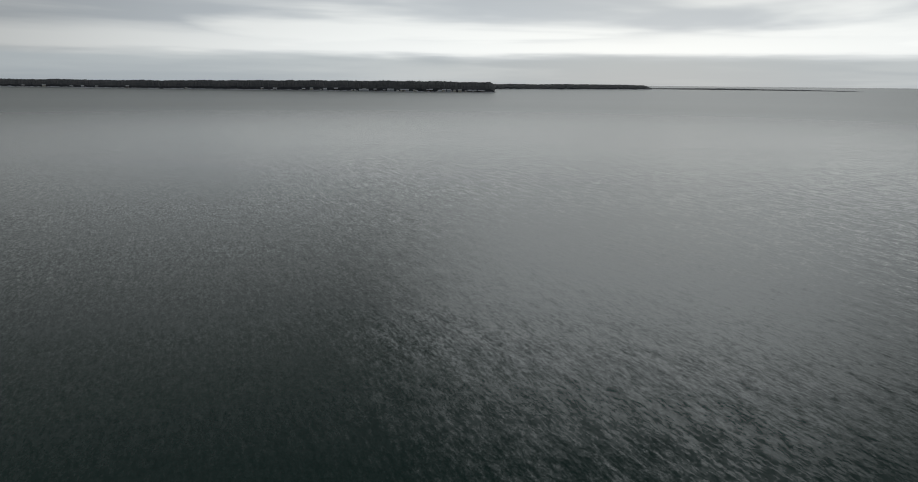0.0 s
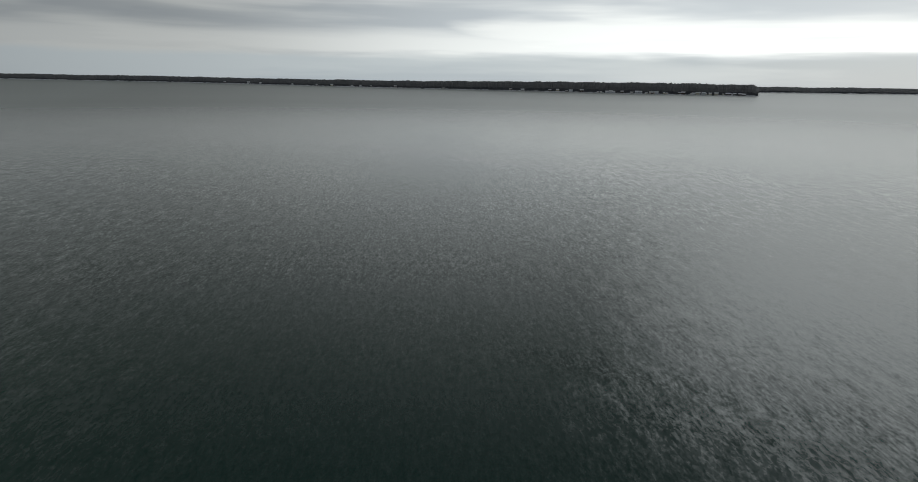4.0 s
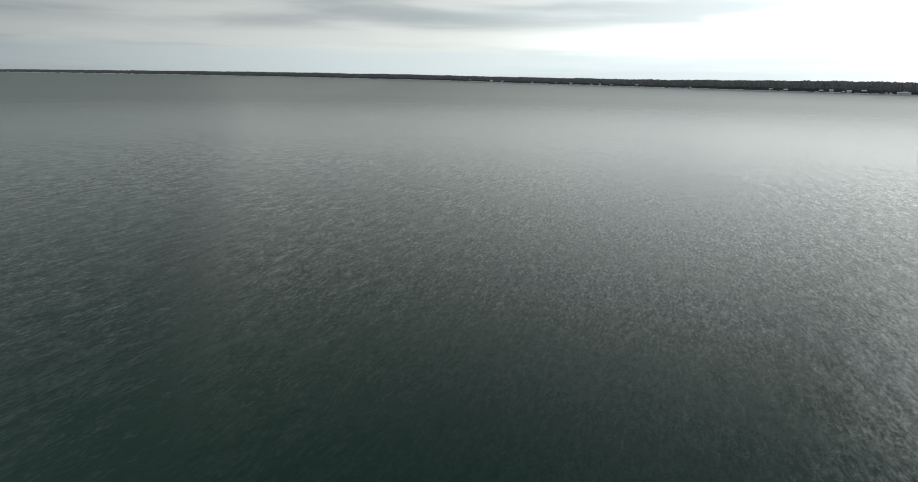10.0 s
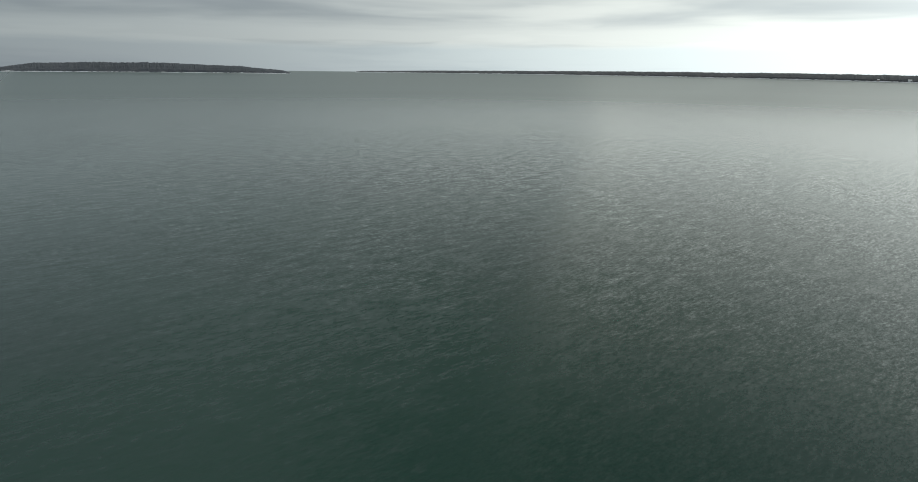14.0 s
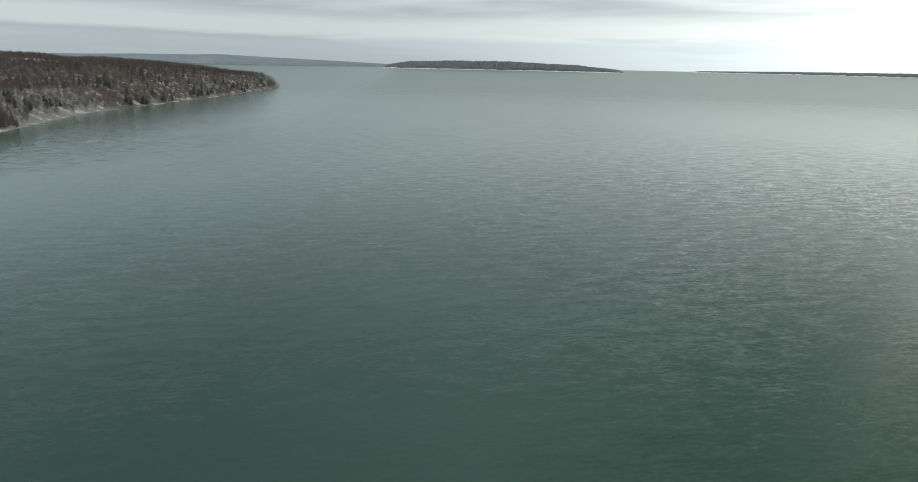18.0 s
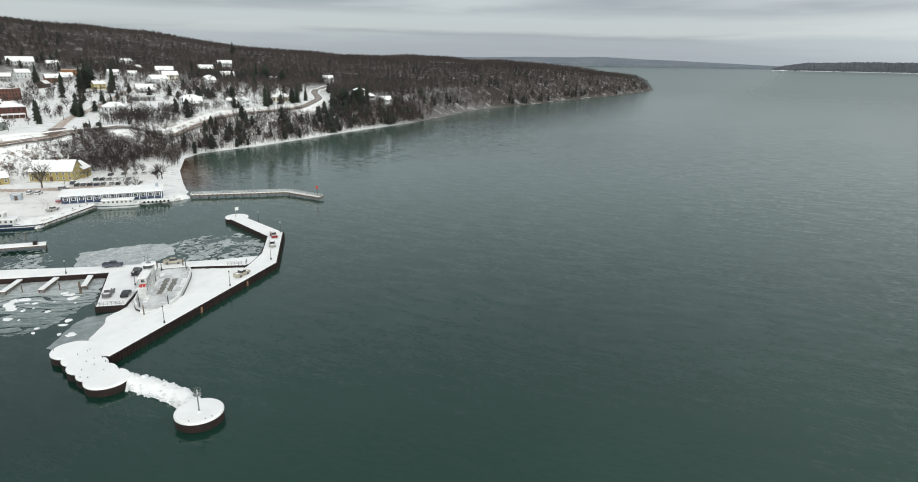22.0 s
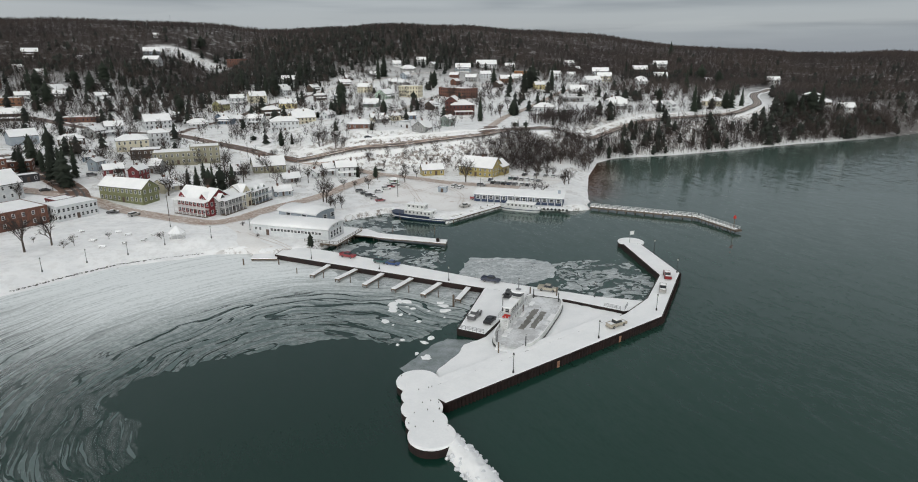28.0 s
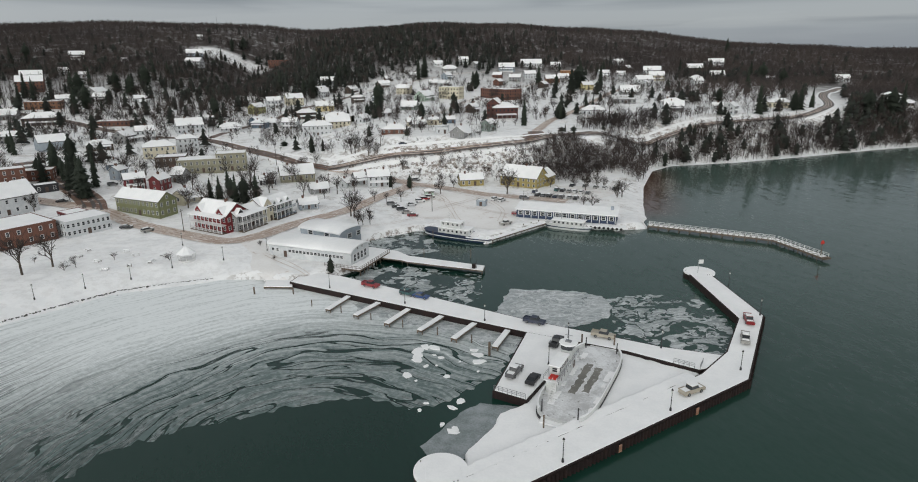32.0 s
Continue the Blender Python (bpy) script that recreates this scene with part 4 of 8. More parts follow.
house(-149.0, 719.1, 6.15647, 15.3, 10.4, 3.4, 'grey', 'gable')
house(-51.3, 704.4, 22.3534, 8.0, 5.4, 3.3, 'white', 'gable')
house(-26.7, 661.1, 11.4334, 9.1, 6.2, 3.1, 'grey', 'gable')
house(-17.0, 665.9, 1.00409, 13.8, 9.4, 3.1, 'white', 'hip')
house(-14.0, 709.9, 60.8152, 11.1, 7.5, 4.6, 'paleblue', 'gable')
house(-11.8, 762.5, 0.677409, 18.7, 12.7, 3.6, 'grey', 'hip')
house(-26.6, 784.0, 11.2025, 10.8, 7.3, 3.7, 'white', 'gable')
house(3.4, 824.3, 10.0919, 14.1, 9.6, 4.8, 'white', 'gable')
house(19.5, 800.9, 59.512, 11.1, 7.6, 5.6, 'grey', 'gable')
house(58.4, 802.2, -1.88821, 19.7, 13.4, 4.7, 'paleblue', 'gable')
house(92.9, 840.1, -2.98552, 27.1, 15.0, 4.0, 'white', 'gable')
house(123.7, 834.6, 5.94276, 13.0, 8.9, 4.0, 'white', 'gable')
house(42.9, 699.0, 58.4708, 10.3, 7.0, 4.5, 'brick', 'gable')
house(11.9, 473.8, 59.6389, 9.8, 6.7, 4.1, 'brown', 'gable')
house(20.4, 375.1, 58.8771, 8.4, 5.7, 4.6, 'greygreen', 'gable')
house(-13.3, 400.6, 21.408, 8.3, 5.7, 3.3, 'cream', 'hip')
house(-3.8, 410.9, 10.6956, 7.0, 5.0, 2.6, 'blue', 'gable')
house(-22.1, 384.6, 17.1411, 8.2, 5.6, 2.6, 'grey', 'gable')
house(-7.0, 361.4, 1.0542, 6.8, 5.0, 2.6, 'white', 'flat')
house(105.3, 724.5, 1.0507, 15.7, 10.7, 4.7, 'rust', 'gable')
house(120.5, 741.8, 0.560509, 12.1, 8.2, 4.0, 'white', 'gable')
house(134.7, 788.4, -4.68972, 21.1, 14.4, 5.7, 'orange', 'flat')
house(90.0, 680.2, 56.4317, 10.7, 7.3, 4.0, 'brown', 'gable')
house(125.7, 625.4, 14.5036, 11.3, 7.7, 4.8, 'yellow', 'gable')
house(157.2, 584.5, -10.3609, 17.6, 11.9, 3.9, 'grey', 'gable')
house(134.3, 513.2, -10.1396, 18.2, 12.4, 3.3, 'grey', 'flat')
house(209.4, 805.2, 52.8344, 14.4, 9.8, 4.9, 'brown', 'gable')
house(212.6, 866.0, 13.2237, 12.9, 8.8, 4.7, 'white', 'gable')
house(223.5, 727.0, -8.42508, 17.2, 11.7, 6.2, 'cream', 'gable')
house(195.4, 667.0, 51.9694, 10.8, 7.3, 4.1, 'white', 'gable')
house(191.8, 761.7, -6.93178, 10.4, 7.1, 4.1, 'white', 'gable')
house(298.6, 818.4, -9.93776, 19.7, 13.4, 6.1, 'brown', 'gable')
house(258.4, 694.1, 9.88699, 11.9, 8.1, 5.2, 'white', 'gable')
house(308.3, 771.1, -10.8184, 18.8, 12.8, 3.9, 'paleblue', 'gable')
house(348.1, 810.7, 48.4441, 10.7, 7.3, 4.1, 'brown', 'gable')
house(157.9, 462.3, -14.2653, 13.9, 9.4, 4.0, 'grey', 'gable')
house(195.3, 476.4, -16.0258, 8.2, 5.6, 2.6, 'white', 'gable')
house(195.7, 453.6, 53.4479, 11.5, 7.8, 5.4, 'white', 'gable')
house(249.5, 493.3, -18.347, 16.7, 11.3, 3.8, 'cream', 'hip')
house(358.4, 738.7, -12.8892, 9.3, 6.3, 3.4, 'white', 'gable')
house(447.7, 750.6, -15.3887, 14.9, 10.1, 4.1, 'white', 'gable')
house(-46.6, 317.6, 24.8377, 9.3, 6.3, 3.8, 'white', 'gable')
house(-53.6, 310.2, 65.5995, 6.6, 5.0, 2.6, 'white', 'gable')
house(-64.6, 297.3, 26.8831, 8.9, 6.0, 2.6, 'grey', 'gable')
house(-81.3, 320.8, 21.8166, 17.0, 11.6, 3.3, 'sage', 'gable')
house(-92.9, 309.2, 23.1134, 7.6, 5.1, 2.6, 'dark', 'gable')
house(-62.3, 266.7, 25.4216, 8.1, 5.5, 2.6, 'paleblue', 'gable')
house(-139.4, 310.1, 27.8924, 6.8, 5.0, 3.0, 'white', 'gable')
house(-118.4, 271.1, 82.6964, 8.0, 5.5, 4.4, 'cream', 'gable')
house(-113.8, 275.5, 22.1017, 6.7, 5.0, 2.6, 'cream', 'gable')
house(-147.5, 286.3, 34.4847, 8.9, 6.0, 5.7, 'maroon', 'gable')
house(-136.4, 288.1, 78.5144, 8.2, 5.6, 5.3, 'maroon', 'gable')
house(-163.0, 301.8, 79.9945, 6.9, 5.0, 4.5, 'paleblue', 'gable')
house(-206.1, 304.2, 37.8485, 10.1, 6.9, 4.0, 'grey', 'flat')
house(-200.6, 279.6, 40.6827, 12.7, 8.7, 8.7, 'brick', 'flat')
house(-184.0, 278.5, 42.5911, 9.1, 6.2, 3.0, 'dark', 'flat')
house(-174.5, 318.7, 28.6, 7.2, 4.9, 2.9, 'blue', 'gable')
house(-135.8, 303.2, -6.8, 10.6, 7.2, 3.8, 'grey', 'gable')
house(-194.5, 491.1, 26.5, 7.6, 5.2, 2.9, 'white', 'gable')
house(-197.4, 295.2, 22.1, 12.7, 8.6, 4.6, 'brick', 'flat')
house(-332.9, 588.2, -5.1, 13.4, 9.1, 4.8, 'grey', 'gable')
house(-448.4, 666.6, 30.2, 20.3, 11.8, 7.0, 'grey', 'gable')
house(-289.5, 581.1, 19.9, 8.2, 5.6, 2.9, 'white', 'gable')
house(-346.9, 834.6, -7.2, 21.2, 12.3, 7.0, 'white', 'gable')
house(-147.0, 468.3, -2.8, 11.4, 7.8, 4.1, 'blue', 'hip')
house(-123.3, 514.3, 24.0, 15.1, 10.3, 5.4, 'brown', 'hip')
house(-122.2, 461.8, -3.6, 11.1, 7.5, 5.4, 'white', 'gable')
house(-89.5, 407.1, 15.7, 18.5, 10.7, 6.6, 'white', 'hip')
house(-83.6, 443.8, -10.8, 18.5, 10.7, 6.6, 'cream', 'hip')
house(-142.2, 648.3, 58.7, 15.5, 10.5, 5.5, 'white', 'gable')
house(-7.3, 371.0, 55.3, 7.2, 4.9, 2.9, 'white', 'flat')
house(-51.8, 608.4, -12.5, 13.1, 8.9, 5.4, 'cream', 'gable')
house(-110.7, 655.1, 57.9, 11.9, 8.1, 4.3, 'brown', 'gable')
house(-78.4, 664.2, 22.0, 12.0, 8.2, 4.3, 'brown', 'gable')
house(-37.9, 313.3, 14.1, 11.1, 7.6, 5.4, 'white', 'gable')
house(13.5, 500.2, 19.5, 8.0, 5.5, 2.9, 'brown', 'hip')
house(83.6, 764.6, 10.1, 13.8, 9.4, 5.4, 'white', 'gable')
house(230.7, 769.4, -13.0, 20.2, 11.7, 7.0, 'white', 'gable')
house(161.1, 476.5, 6.4, 14.3, 9.7, 5.4, 'white', 'hip')
house(352.0, 886.0, -20.0, 19.9, 11.6, 7.0, 'white', 'gable')
house(265.5, 718.8, 48.9, 16.5, 9.6, 5.9, 'white', 'hip')
house(195.6, 679.2, 15.2, 19.0, 11.0, 6.8, 'white', 'gable')
house(64.3, 740.5, -9.5, 13.3, 9.1, 4.8, 'grey', 'gable')
house(172.2, 765.1, 8.2, 12.7, 8.6, 5.4, 'white', 'gable')
house(44.8, 753.5, -15.0, 10.8, 7.4, 3.9, 'brick', 'gable')
house(39.0, 580.0, -52, 36, 18, 8.5, "brick", "flat", "large red brick school with a snowy flat roof", "school", "school")
house(33.5, 446.0, 12, 17, 13, 7.5, "mansion", "hip", "dark red mansion with deep verandas and gables", "house", "mansion", porch=True)
house(27.5, 448.0, 70, 10, 9, 10.0, "mansion", "gable", "tall dark red gabled wing of the mansion", "house", "mansion_wing", porch=False)
house(4.0, 354.5, 68, 12, 8.5, 3.2, "grey", "gable", "grey house with a steep dark gable", "house", "gabled_house")
house(-6.0, 578.0, -20, 19, 14, 10.0, "cream", "flat", "tall cream and brick hall with a flat roof", "hall", "hall")
house(92.0, 424.0, -8, 15, 11, 7.2, "white", "hip", "large white house with two tiers of porches", "house", "white_villa", porch=True)
house(352.0, 514.0, 6, 26, 13, 3.4, "brown", "hip", "long low lodge with a snowy roof above the bluff", "lodge", "lodge")
house(352.0, 519.0, 6, 12, 8, 7.4, "brown", "hip", "upper storey block of the bluff lodge", "lodge", "lodge_tower", chimney=False)
house(380.0, 512.0, -8, 14, 9, 3.2, "white", "gable", "small white lodge annex above the bluff", "lodge", "lodge_annex")
house(-127.7, 257.1, -23.5, 25, 9, 6.6, "green", "gable", "long sage-green inn with a snowy gable roof", "inn", "inn", porch=False, step=2.4)
house(-158.0, 217.5, 56, 24, 20, 6.4, "brick", "flat", "long red brick hall with a snowy flat roof", "hall", "brick_hall", step=3.4)
house(-140.0, 231.5, 56, 16, 12, 5.6, "white", "flat", "white glass-fronted annex with a flat roof", "hall", "glass_annex", step=1.7)
house(-148.0, 240.0, -34, 8, 8, 5.0, "maroon", "flat", "small dark red shop with a snowy roof", "shop", "red_shop")
house(-184.0, 247.0, 60, 26, 14, 7.0, "white", "gable", "white two-storey store with a snowy roof", "store", "white_store", step=3.2)
house(-132.0, 325.0, 18, 22, 14, 6.4, "sage", "flat", "brown commercial block with stepped flat roofs", "shop", "shop_block")
house(-118.0, 331.0, 18, 15, 12, 8.6, "sage", "flat", "taller brown shop wing with balconies", "shop", "shop_wing")
house(-150.0, 331.0, 18, 15, 12, 5.0, "brown", "flat", "low brown shop with a snowy flat roof", "shop", "low_shop")
house(36.0, 313.5, -32, 20, 13, 4.8, "gold", "gable", "large ochre-yellow gallery with a snowy roof", "gallery", "gallery", porch=False)
house(46.0, 316.0, 58, 9, 9, 4.4, "gold", "gable", "ochre-yellow gabled wing of the gallery", "gallery", "gallery_wing", porch=False)
house(9.0, 314.5, 12, 12, 7, 3.2, "gold", "gable", "small ochre-yellow cottage with a snowy roof", "cottage", "cottage", porch=False)

# ---- trees ----
BARK = paint("grey-brown bark", (0.10, 0.08, 0.066), (0.06, 0.048, 0.04), 2.0, 0.9, vary=0.25)
TWIG = paint("brown winter twigs", (0.050, 0.038, 0.032), (0.030, 0.023, 0.020), 0.6, 0.9, vary=0.3)
NEEDLE = paint("dark evergreen needles", (0.013, 0.021, 0.013), (0.026, 0.034, 0.022), 1.2, 0.9, vary=0.35, tone_c=(0.30, 0.33, 0.33), spots=0.68)


def limb_tree(seed, trunk, crown, bushy=False):
    """A bare tree of height 1 that forks three times, twigs into the second mesh."""
    rng = random.Random(seed)

    def grow(at, way, long, r, level):
        end = at + way * long
        rod(trunk if level < 2 else crown, at, end, max(r, 0.0042 if level < 3 else 0.0026), max(r * 0.62, 0.0028 if level < 3 else 0.0014), 5 if level == 0 else 3)
        if level == 4:
            return
        for k in range((6, 5, 4, 2)[level] + (2 if bushy and level == 0 else 0)):
            turn = rng.uniform(0, math.tau)
            tilt = rng.uniform(0.35, 0.95) if level else rng.uniform(0.25, 0.85)
            side = way.orthogonal().normalized()
            side.rotate(Matrix.Rotation(turn, 3, way))
            new_way = (way * math.cos(tilt) + side * math.sin(tilt) + Vector((0, 0, 0.18))).normalized()
            grow(at + way * long * rng.uniform(0.5, 1.0), new_way, (0.40 if bushy and level == 0 else long) * rng.uniform(0.55, 0.85), r * 0.45, level + 1)

    stem = 0.06 if bushy else rng.uniform(0.24, 0.36)
    grow(Vector((0, 0, -0.03)), Vector((rng.uniform(-0.05, 0.05), rng.uniform(-0.05, 0.05), 1)).normalized(), stem if not bushy else 0.10, 0.022, 0)


def needle_tree(seed, crown, narrow=0.2, round_top=False):
    """A conifer of height 1: whorls of drooping ragged boughs."""
    rng = random.Random(seed)
    layers = 24
    for k in range(layers):
        t = k / (layers - 1)
        z = 0.07 + 0.9 * t
        reach = narrow * ((1 - t) ** 0.8 if not round_top else math.sqrt(max(0.03, 1 - (2 * t - 0.9) ** 2)) * 1.05) * rng.uniform(0.6, 1.3) + 0.012
        count = 15
        for j in range(count):
            a = (j + rng.random()) * math.tau / count
            r = reach * rng.uniform(0.6, 1.15)
            w = reach * 0.34 + 0.008
            c, s = math.cos(a), math.sin(a)
            tip = bmesh_vert(crown, c * r, s * r, z - r * 0.35 + rng.uniform(-0.015, 0.015))
            left = bmesh_vert(crown, c * r * 0.45 - s * w, s * r * 0.45 + c * w, z - r * 0.1)
            right = bmesh_vert(crown, c * r * 0.45 + s * w, s * r * 0.45 - c * w, z - r * 0.1)
            root = bmesh_vert(crown, 0, 0, z + 0.05)
            crown.faces.new((root, left, tip))
            crown.faces.new((root, tip, right))


def bmesh_vert(bm, x, y, z):
    return bm.verts.new((x, y, z))


tree_count = 0


def conifer(x, y, high, kind=None):
    global tree_count
    tree_count += 1
    k = tree_count % 5
    thing = empty("conifer", x, y, drape(x, y, 0.0) - 0.1, tree_count * 77 % 360, "dark green conifer with drooping boughs in the snow", "tree", "conifers of the town")
    wide = high * (1.0 + 0.25 * math.sin(tree_count * 2.3))
    put("trunk", shared(("trunk", "c"), BARK, lambda bm: rod(bm, (0, 0, -0.02), (0, 0, 0.9), 0.016, 0.003, 6)), thing, size=(high, high, high))
    put("crown", shared(("crown", "c", k), NEEDLE, lambda bm: needle_tree(40 + k, bm, 0.19 + 0.022 * k, k in (2, 4))), thing, size=(wide, wide, high))
    return thing


def bare_tree(x, y, high, bush=False):
    global tree_count
    tree_count += 1
    k = tree_count % 5
    key = "b" if bush else "t"
    if (key, k) not in MESHES:
        trunk, crown = bmesh.new(), bmesh.new()
        limb_tree(90 + k + (50 if bush else 0), trunk, crown, bush)
        for bm, nm, mat in ((trunk, "trunk", BARK), (crown, "crown", TWIG)):
            data = bpy.data.meshes.new(nm)
            bm.to_mesh(data)
            bm.free()
            data.materials.append(mat)
            MESHES[(nm, key, k)] = data
        MESHES[(key, k)] = True
    label = "leafless shrub with many thin stems in snow" if bush else "bare leafless tree with spreading brown branches"
    thing = empty("bare_shrub" if bush else "bare_tree", x, y, drape(x, y, 0.0) - 0.05, tree_count * 53 % 360, label, "shrub" if bush else "tree", "bare shrubs" if bush else "bare trees of the town")
    put("trunk", MESHES[("trunk", key, k)], thing, size=(high, high, high))
    put("crown", MESHES[("crown", key, k)], thing, size=(high, high, high))
    return thing


conifer(-196.1, 305.6, 15.7)
conifer(-186.0, 303.7, 20.5)
conifer(-162.7, 272.7, 19.0)
conifer(-198.5, 296.4, 10.3)
conifer(-166.0, 287.0, 17.6)
conifer(-235.0, 404.2, 11.2)
conifer(-255.8, 357.2, 11.0)
conifer(-377.7, 617.8, 24.0)
conifer(-360.8, 601.7, 24.0)
conifer(-378.8, 543.7, 22.2)
conifer(-527.5, 750.9, 22.0)
conifer(-521.1, 770.2, 22.3)
conifer(-386.9, 664.5, 20.6)
conifer(-321.3, 620.1, 20.0)
conifer(-346.3, 721.7, 24.0)
conifer(-340.8, 743.6, 19.5)
conifer(-193.8, 504.8, 16.5)
conifer(-154.6, 335.9, 7.1)
conifer(-144.8, 628.6, 24.0)
conifer(-158.6, 649.0, 19.1)
conifer(-133.8, 519.2, 11.2)
conifer(-66.3, 542.9, 18.2)
conifer(-22.9, 422.5, 10.0)
conifer(-79.4, 348.4, 9.5)
conifer(-73.2, 349.1, 6.8)
conifer(-0.1, 477.9, 11.3)
conifer(-3.8, 443.8, 7.6)
conifer(14.9, 678.4, 16.7)
conifer(18.7, 676.5, 18.0)
conifer(45.9, 424.6, 15.3)
conifer(89.6, 720.9, 20.7)
conifer(98.3, 642.3, 15.4)
conifer(105.5, 596.1, 24.0)
conifer(121.3, 639.2, 24.0)
conifer(136.4, 613.3, 24.0)
conifer(172.5, 769.3, 19.5)
conifer(71.2, 442.2, 8.5)
conifer(72.3, 438.3, 10.1)
conifer(74.4, 441.7, 8.5)
conifer(94.2, 462.4, 13.4)
conifer(101.4, 473.1, 11.0)
conifer(103.6, 410.9, 8.0)
conifer(102.0, 421.2, 8.2)
conifer(212.9, 518.9, 11.7)
conifer(216.8, 456.0, 21.4)
conifer(267.7, 592.3, 24.0)
conifer(334.1, 707.3, 24.0)
conifer(333.1, 734.5, 24.0)
conifer(250.0, 472.0, 15.1)
conifer(257.2, 476.7, 17.9)
conifer(270.8, 485.9, 15.8)
conifer(327.2, 647.3, 20.6)
conifer(-31.4, 309.6, 5.9)
conifer(-35.9, 188.2, 5.6)
conifer(-110.7, 281.5, 9.3)
conifer(-106.1, 280.5, 11.0)
conifer(-104.0, 286.7, 8.2)
conifer(-57.1, 442.1, 11.0)
conifer(-64.6, 458.7, 10.5)
conifer(-43.4, 684.4, 24.0)
conifer(-38.2, 702.2, 24.0)
conifer(-132.7, 703.1, 23.8)
conifer(-132.0, 735.9, 24.0)
conifer(-336.9, 681.6, 24.0)
conifer(267.4, 779.9, 21.9)
conifer(423.5, 1028.4, 21.2)
conifer(-340.0, 957.7, 19.4)
conifer(-334.9, 897.1, 16.5)
conifer(-331.3, 983.0, 19.8)
conifer(-376.3, 559.2, 24.0)
conifer(-404.8, 590.0, 24.0)
conifer(-343.3, 634.4, 20.7)
conifer(-189.2, 672.1, 24.0)
conifer(333.5, 488.7, 22.4)
conifer(320.7, 482.2, 19.7)
conifer(349.6, 500.1, 23.1)
conifer(311.7, 482.6, 20.7)
bare_tree(-129.4, 183.1, 18.7)
bare_tree(-124.8, 190.5, 16.1)
bare_tree(-39.8, 252.7, 16.7)
bare_tree(-5.5, 293.1, 11.8)
bare_tree(-55.1, 294.1, 12.9)
bare_tree(-23.0, 278.9, 8.6)
bare_tree(26.0, 292.3, 17.3)
bare_tree(-113.4, 263.8, 16.1)
bare_tree(-101.6, 309.3, 18.1)
bare_tree(-81.9, 314.5, 15.6)
bare_tree(65.0, 301.9, 10.6)
bare_tree(74.2, 304.7, 8.9)
bare_tree(79.3, 287.9, 14.8)
bare_tree(17.1, 325.4, 10.5)
bare_tree(-27.0, 329.6, 8.2)
bare_tree(-53.8, 340.7, 15.7)
bare_tree(-46.2, 339.0, 14.3)
bare_tree(-41.4, 339.8, 9.7)
bare_tree(-58.9, 284.3, 8.4)
bare_tree(-87.5, 293.5, 13.2)
bare_tree(-35.0, 278.7, 8.1)
bare_tree(-17.5, 326.3, 5.6)
bare_tree(7.9, 326.3, 8.7)
bare_tree(48.7, 308.3, 8.9)
bare_tree(29.4, 326.0, 12.4)
bare_tree(38.6, 325.8, 11.2)
bare_tree(46.5, 327.6, 11.3)
bare_tree(55.8, 327.8, 10.7)
bare_tree(65.4, 329.4, 12.1)
bare_tree(77.5, 334.8, 11.7)
bare_tree(86.2, 338.6, 10.6)
bare_tree(-147.8, 309.3, 13.2)
bare_tree(-162.5, 306.6, 13.3)
bare_tree(-176.4, 316.2, 15.3)
bare_tree(-205.9, 310.8, 12.9)
bare_tree(-254.7, 472.6, 14.4)
bare_tree(-205.6, 487.9, 12.1)
bare_tree(-150.8, 536.1, 17.0)
bare_tree(-25.1, 356.9, 6.8)
bare_tree(75.5, 622.0, 14.3)
bare_tree(83.0, 591.5, 14.7)
bare_tree(90.1, 516.8, 13.9)
bare_tree(63.4, 454.7, 13.0)
bare_tree(18.6, 520.2, 14.8)
bare_tree(29.3, 543.9, 16.5)
bare_tree(-111.1, 653.9, 16.4)
bare_tree(-104.7, 691.0, 18.6)
bare_tree(-98.6, 393.5, 7.7)
bare_tree(148.5, 540.6, 12.7)
bare_tree(279.4, 667.8, 17.8)
bare_tree(232.3, 457.1, 11.6)
bare_tree(-205.7, 359.6, 10.3)
bare_tree(-167.8, 278.3, 10.6)
bare_tree(-166.0, 266.5, 7.9)
bare_tree(-29.7, 278.9, 6.7)
bare_tree(-108.4, 196.6, 4.0)
bare_tree(-116.7, 189.4, 5.7)
bare_tree(-133.0, 194.1, 3.7)
bare_tree(-34.4, 241.6, 8.0)
bare_tree(-31.7, 242.3, 7.1)
bare_tree(-36.4, 242.4, 6.1)

for x, y, high in ((62.0, 269.9, 8.5), (58.5, 271.5, 7.0), (76.8, 286.6, 11.5), (67.1, 310.1, 11.0), (72.5, 311.5, 9.5), (61.5, 312.0, 8.0), (-37.5, 247.0, 8.5), (-33.0, 250.5, 7.5), (-66.0, 213.0, 3.2), (-62.5, 216.0, 2.8), (-118.6, 186.5, 4.5), (-90.0, 196.0, 4.2), (-57.0, 199.0, 2.6)):
    bare_tree(x, y, high, True)
for x, y, high in ((-41.4, 254.4, 17.5), (26.1, 293.7, 12.5), (-104.0, 262.0, 17.0), (-98.0, 268.0, 15.0), (-86.0, 272.0, 14.5), (-92.0, 281.0, 16.0), (-123.0, 283.0, 15.0), (-70.0, 289.0, 12.5), (-48.0, 300.0, 11.0), (-143.0, 281.0, 14.0), (-172.0, 252.0, 12.0), (-139.0, 300.0, 13.0), (-30.0, 306.0, 9.0), (-64.0, 306.0, 12.5)):
    bare_tree(x, y, high)
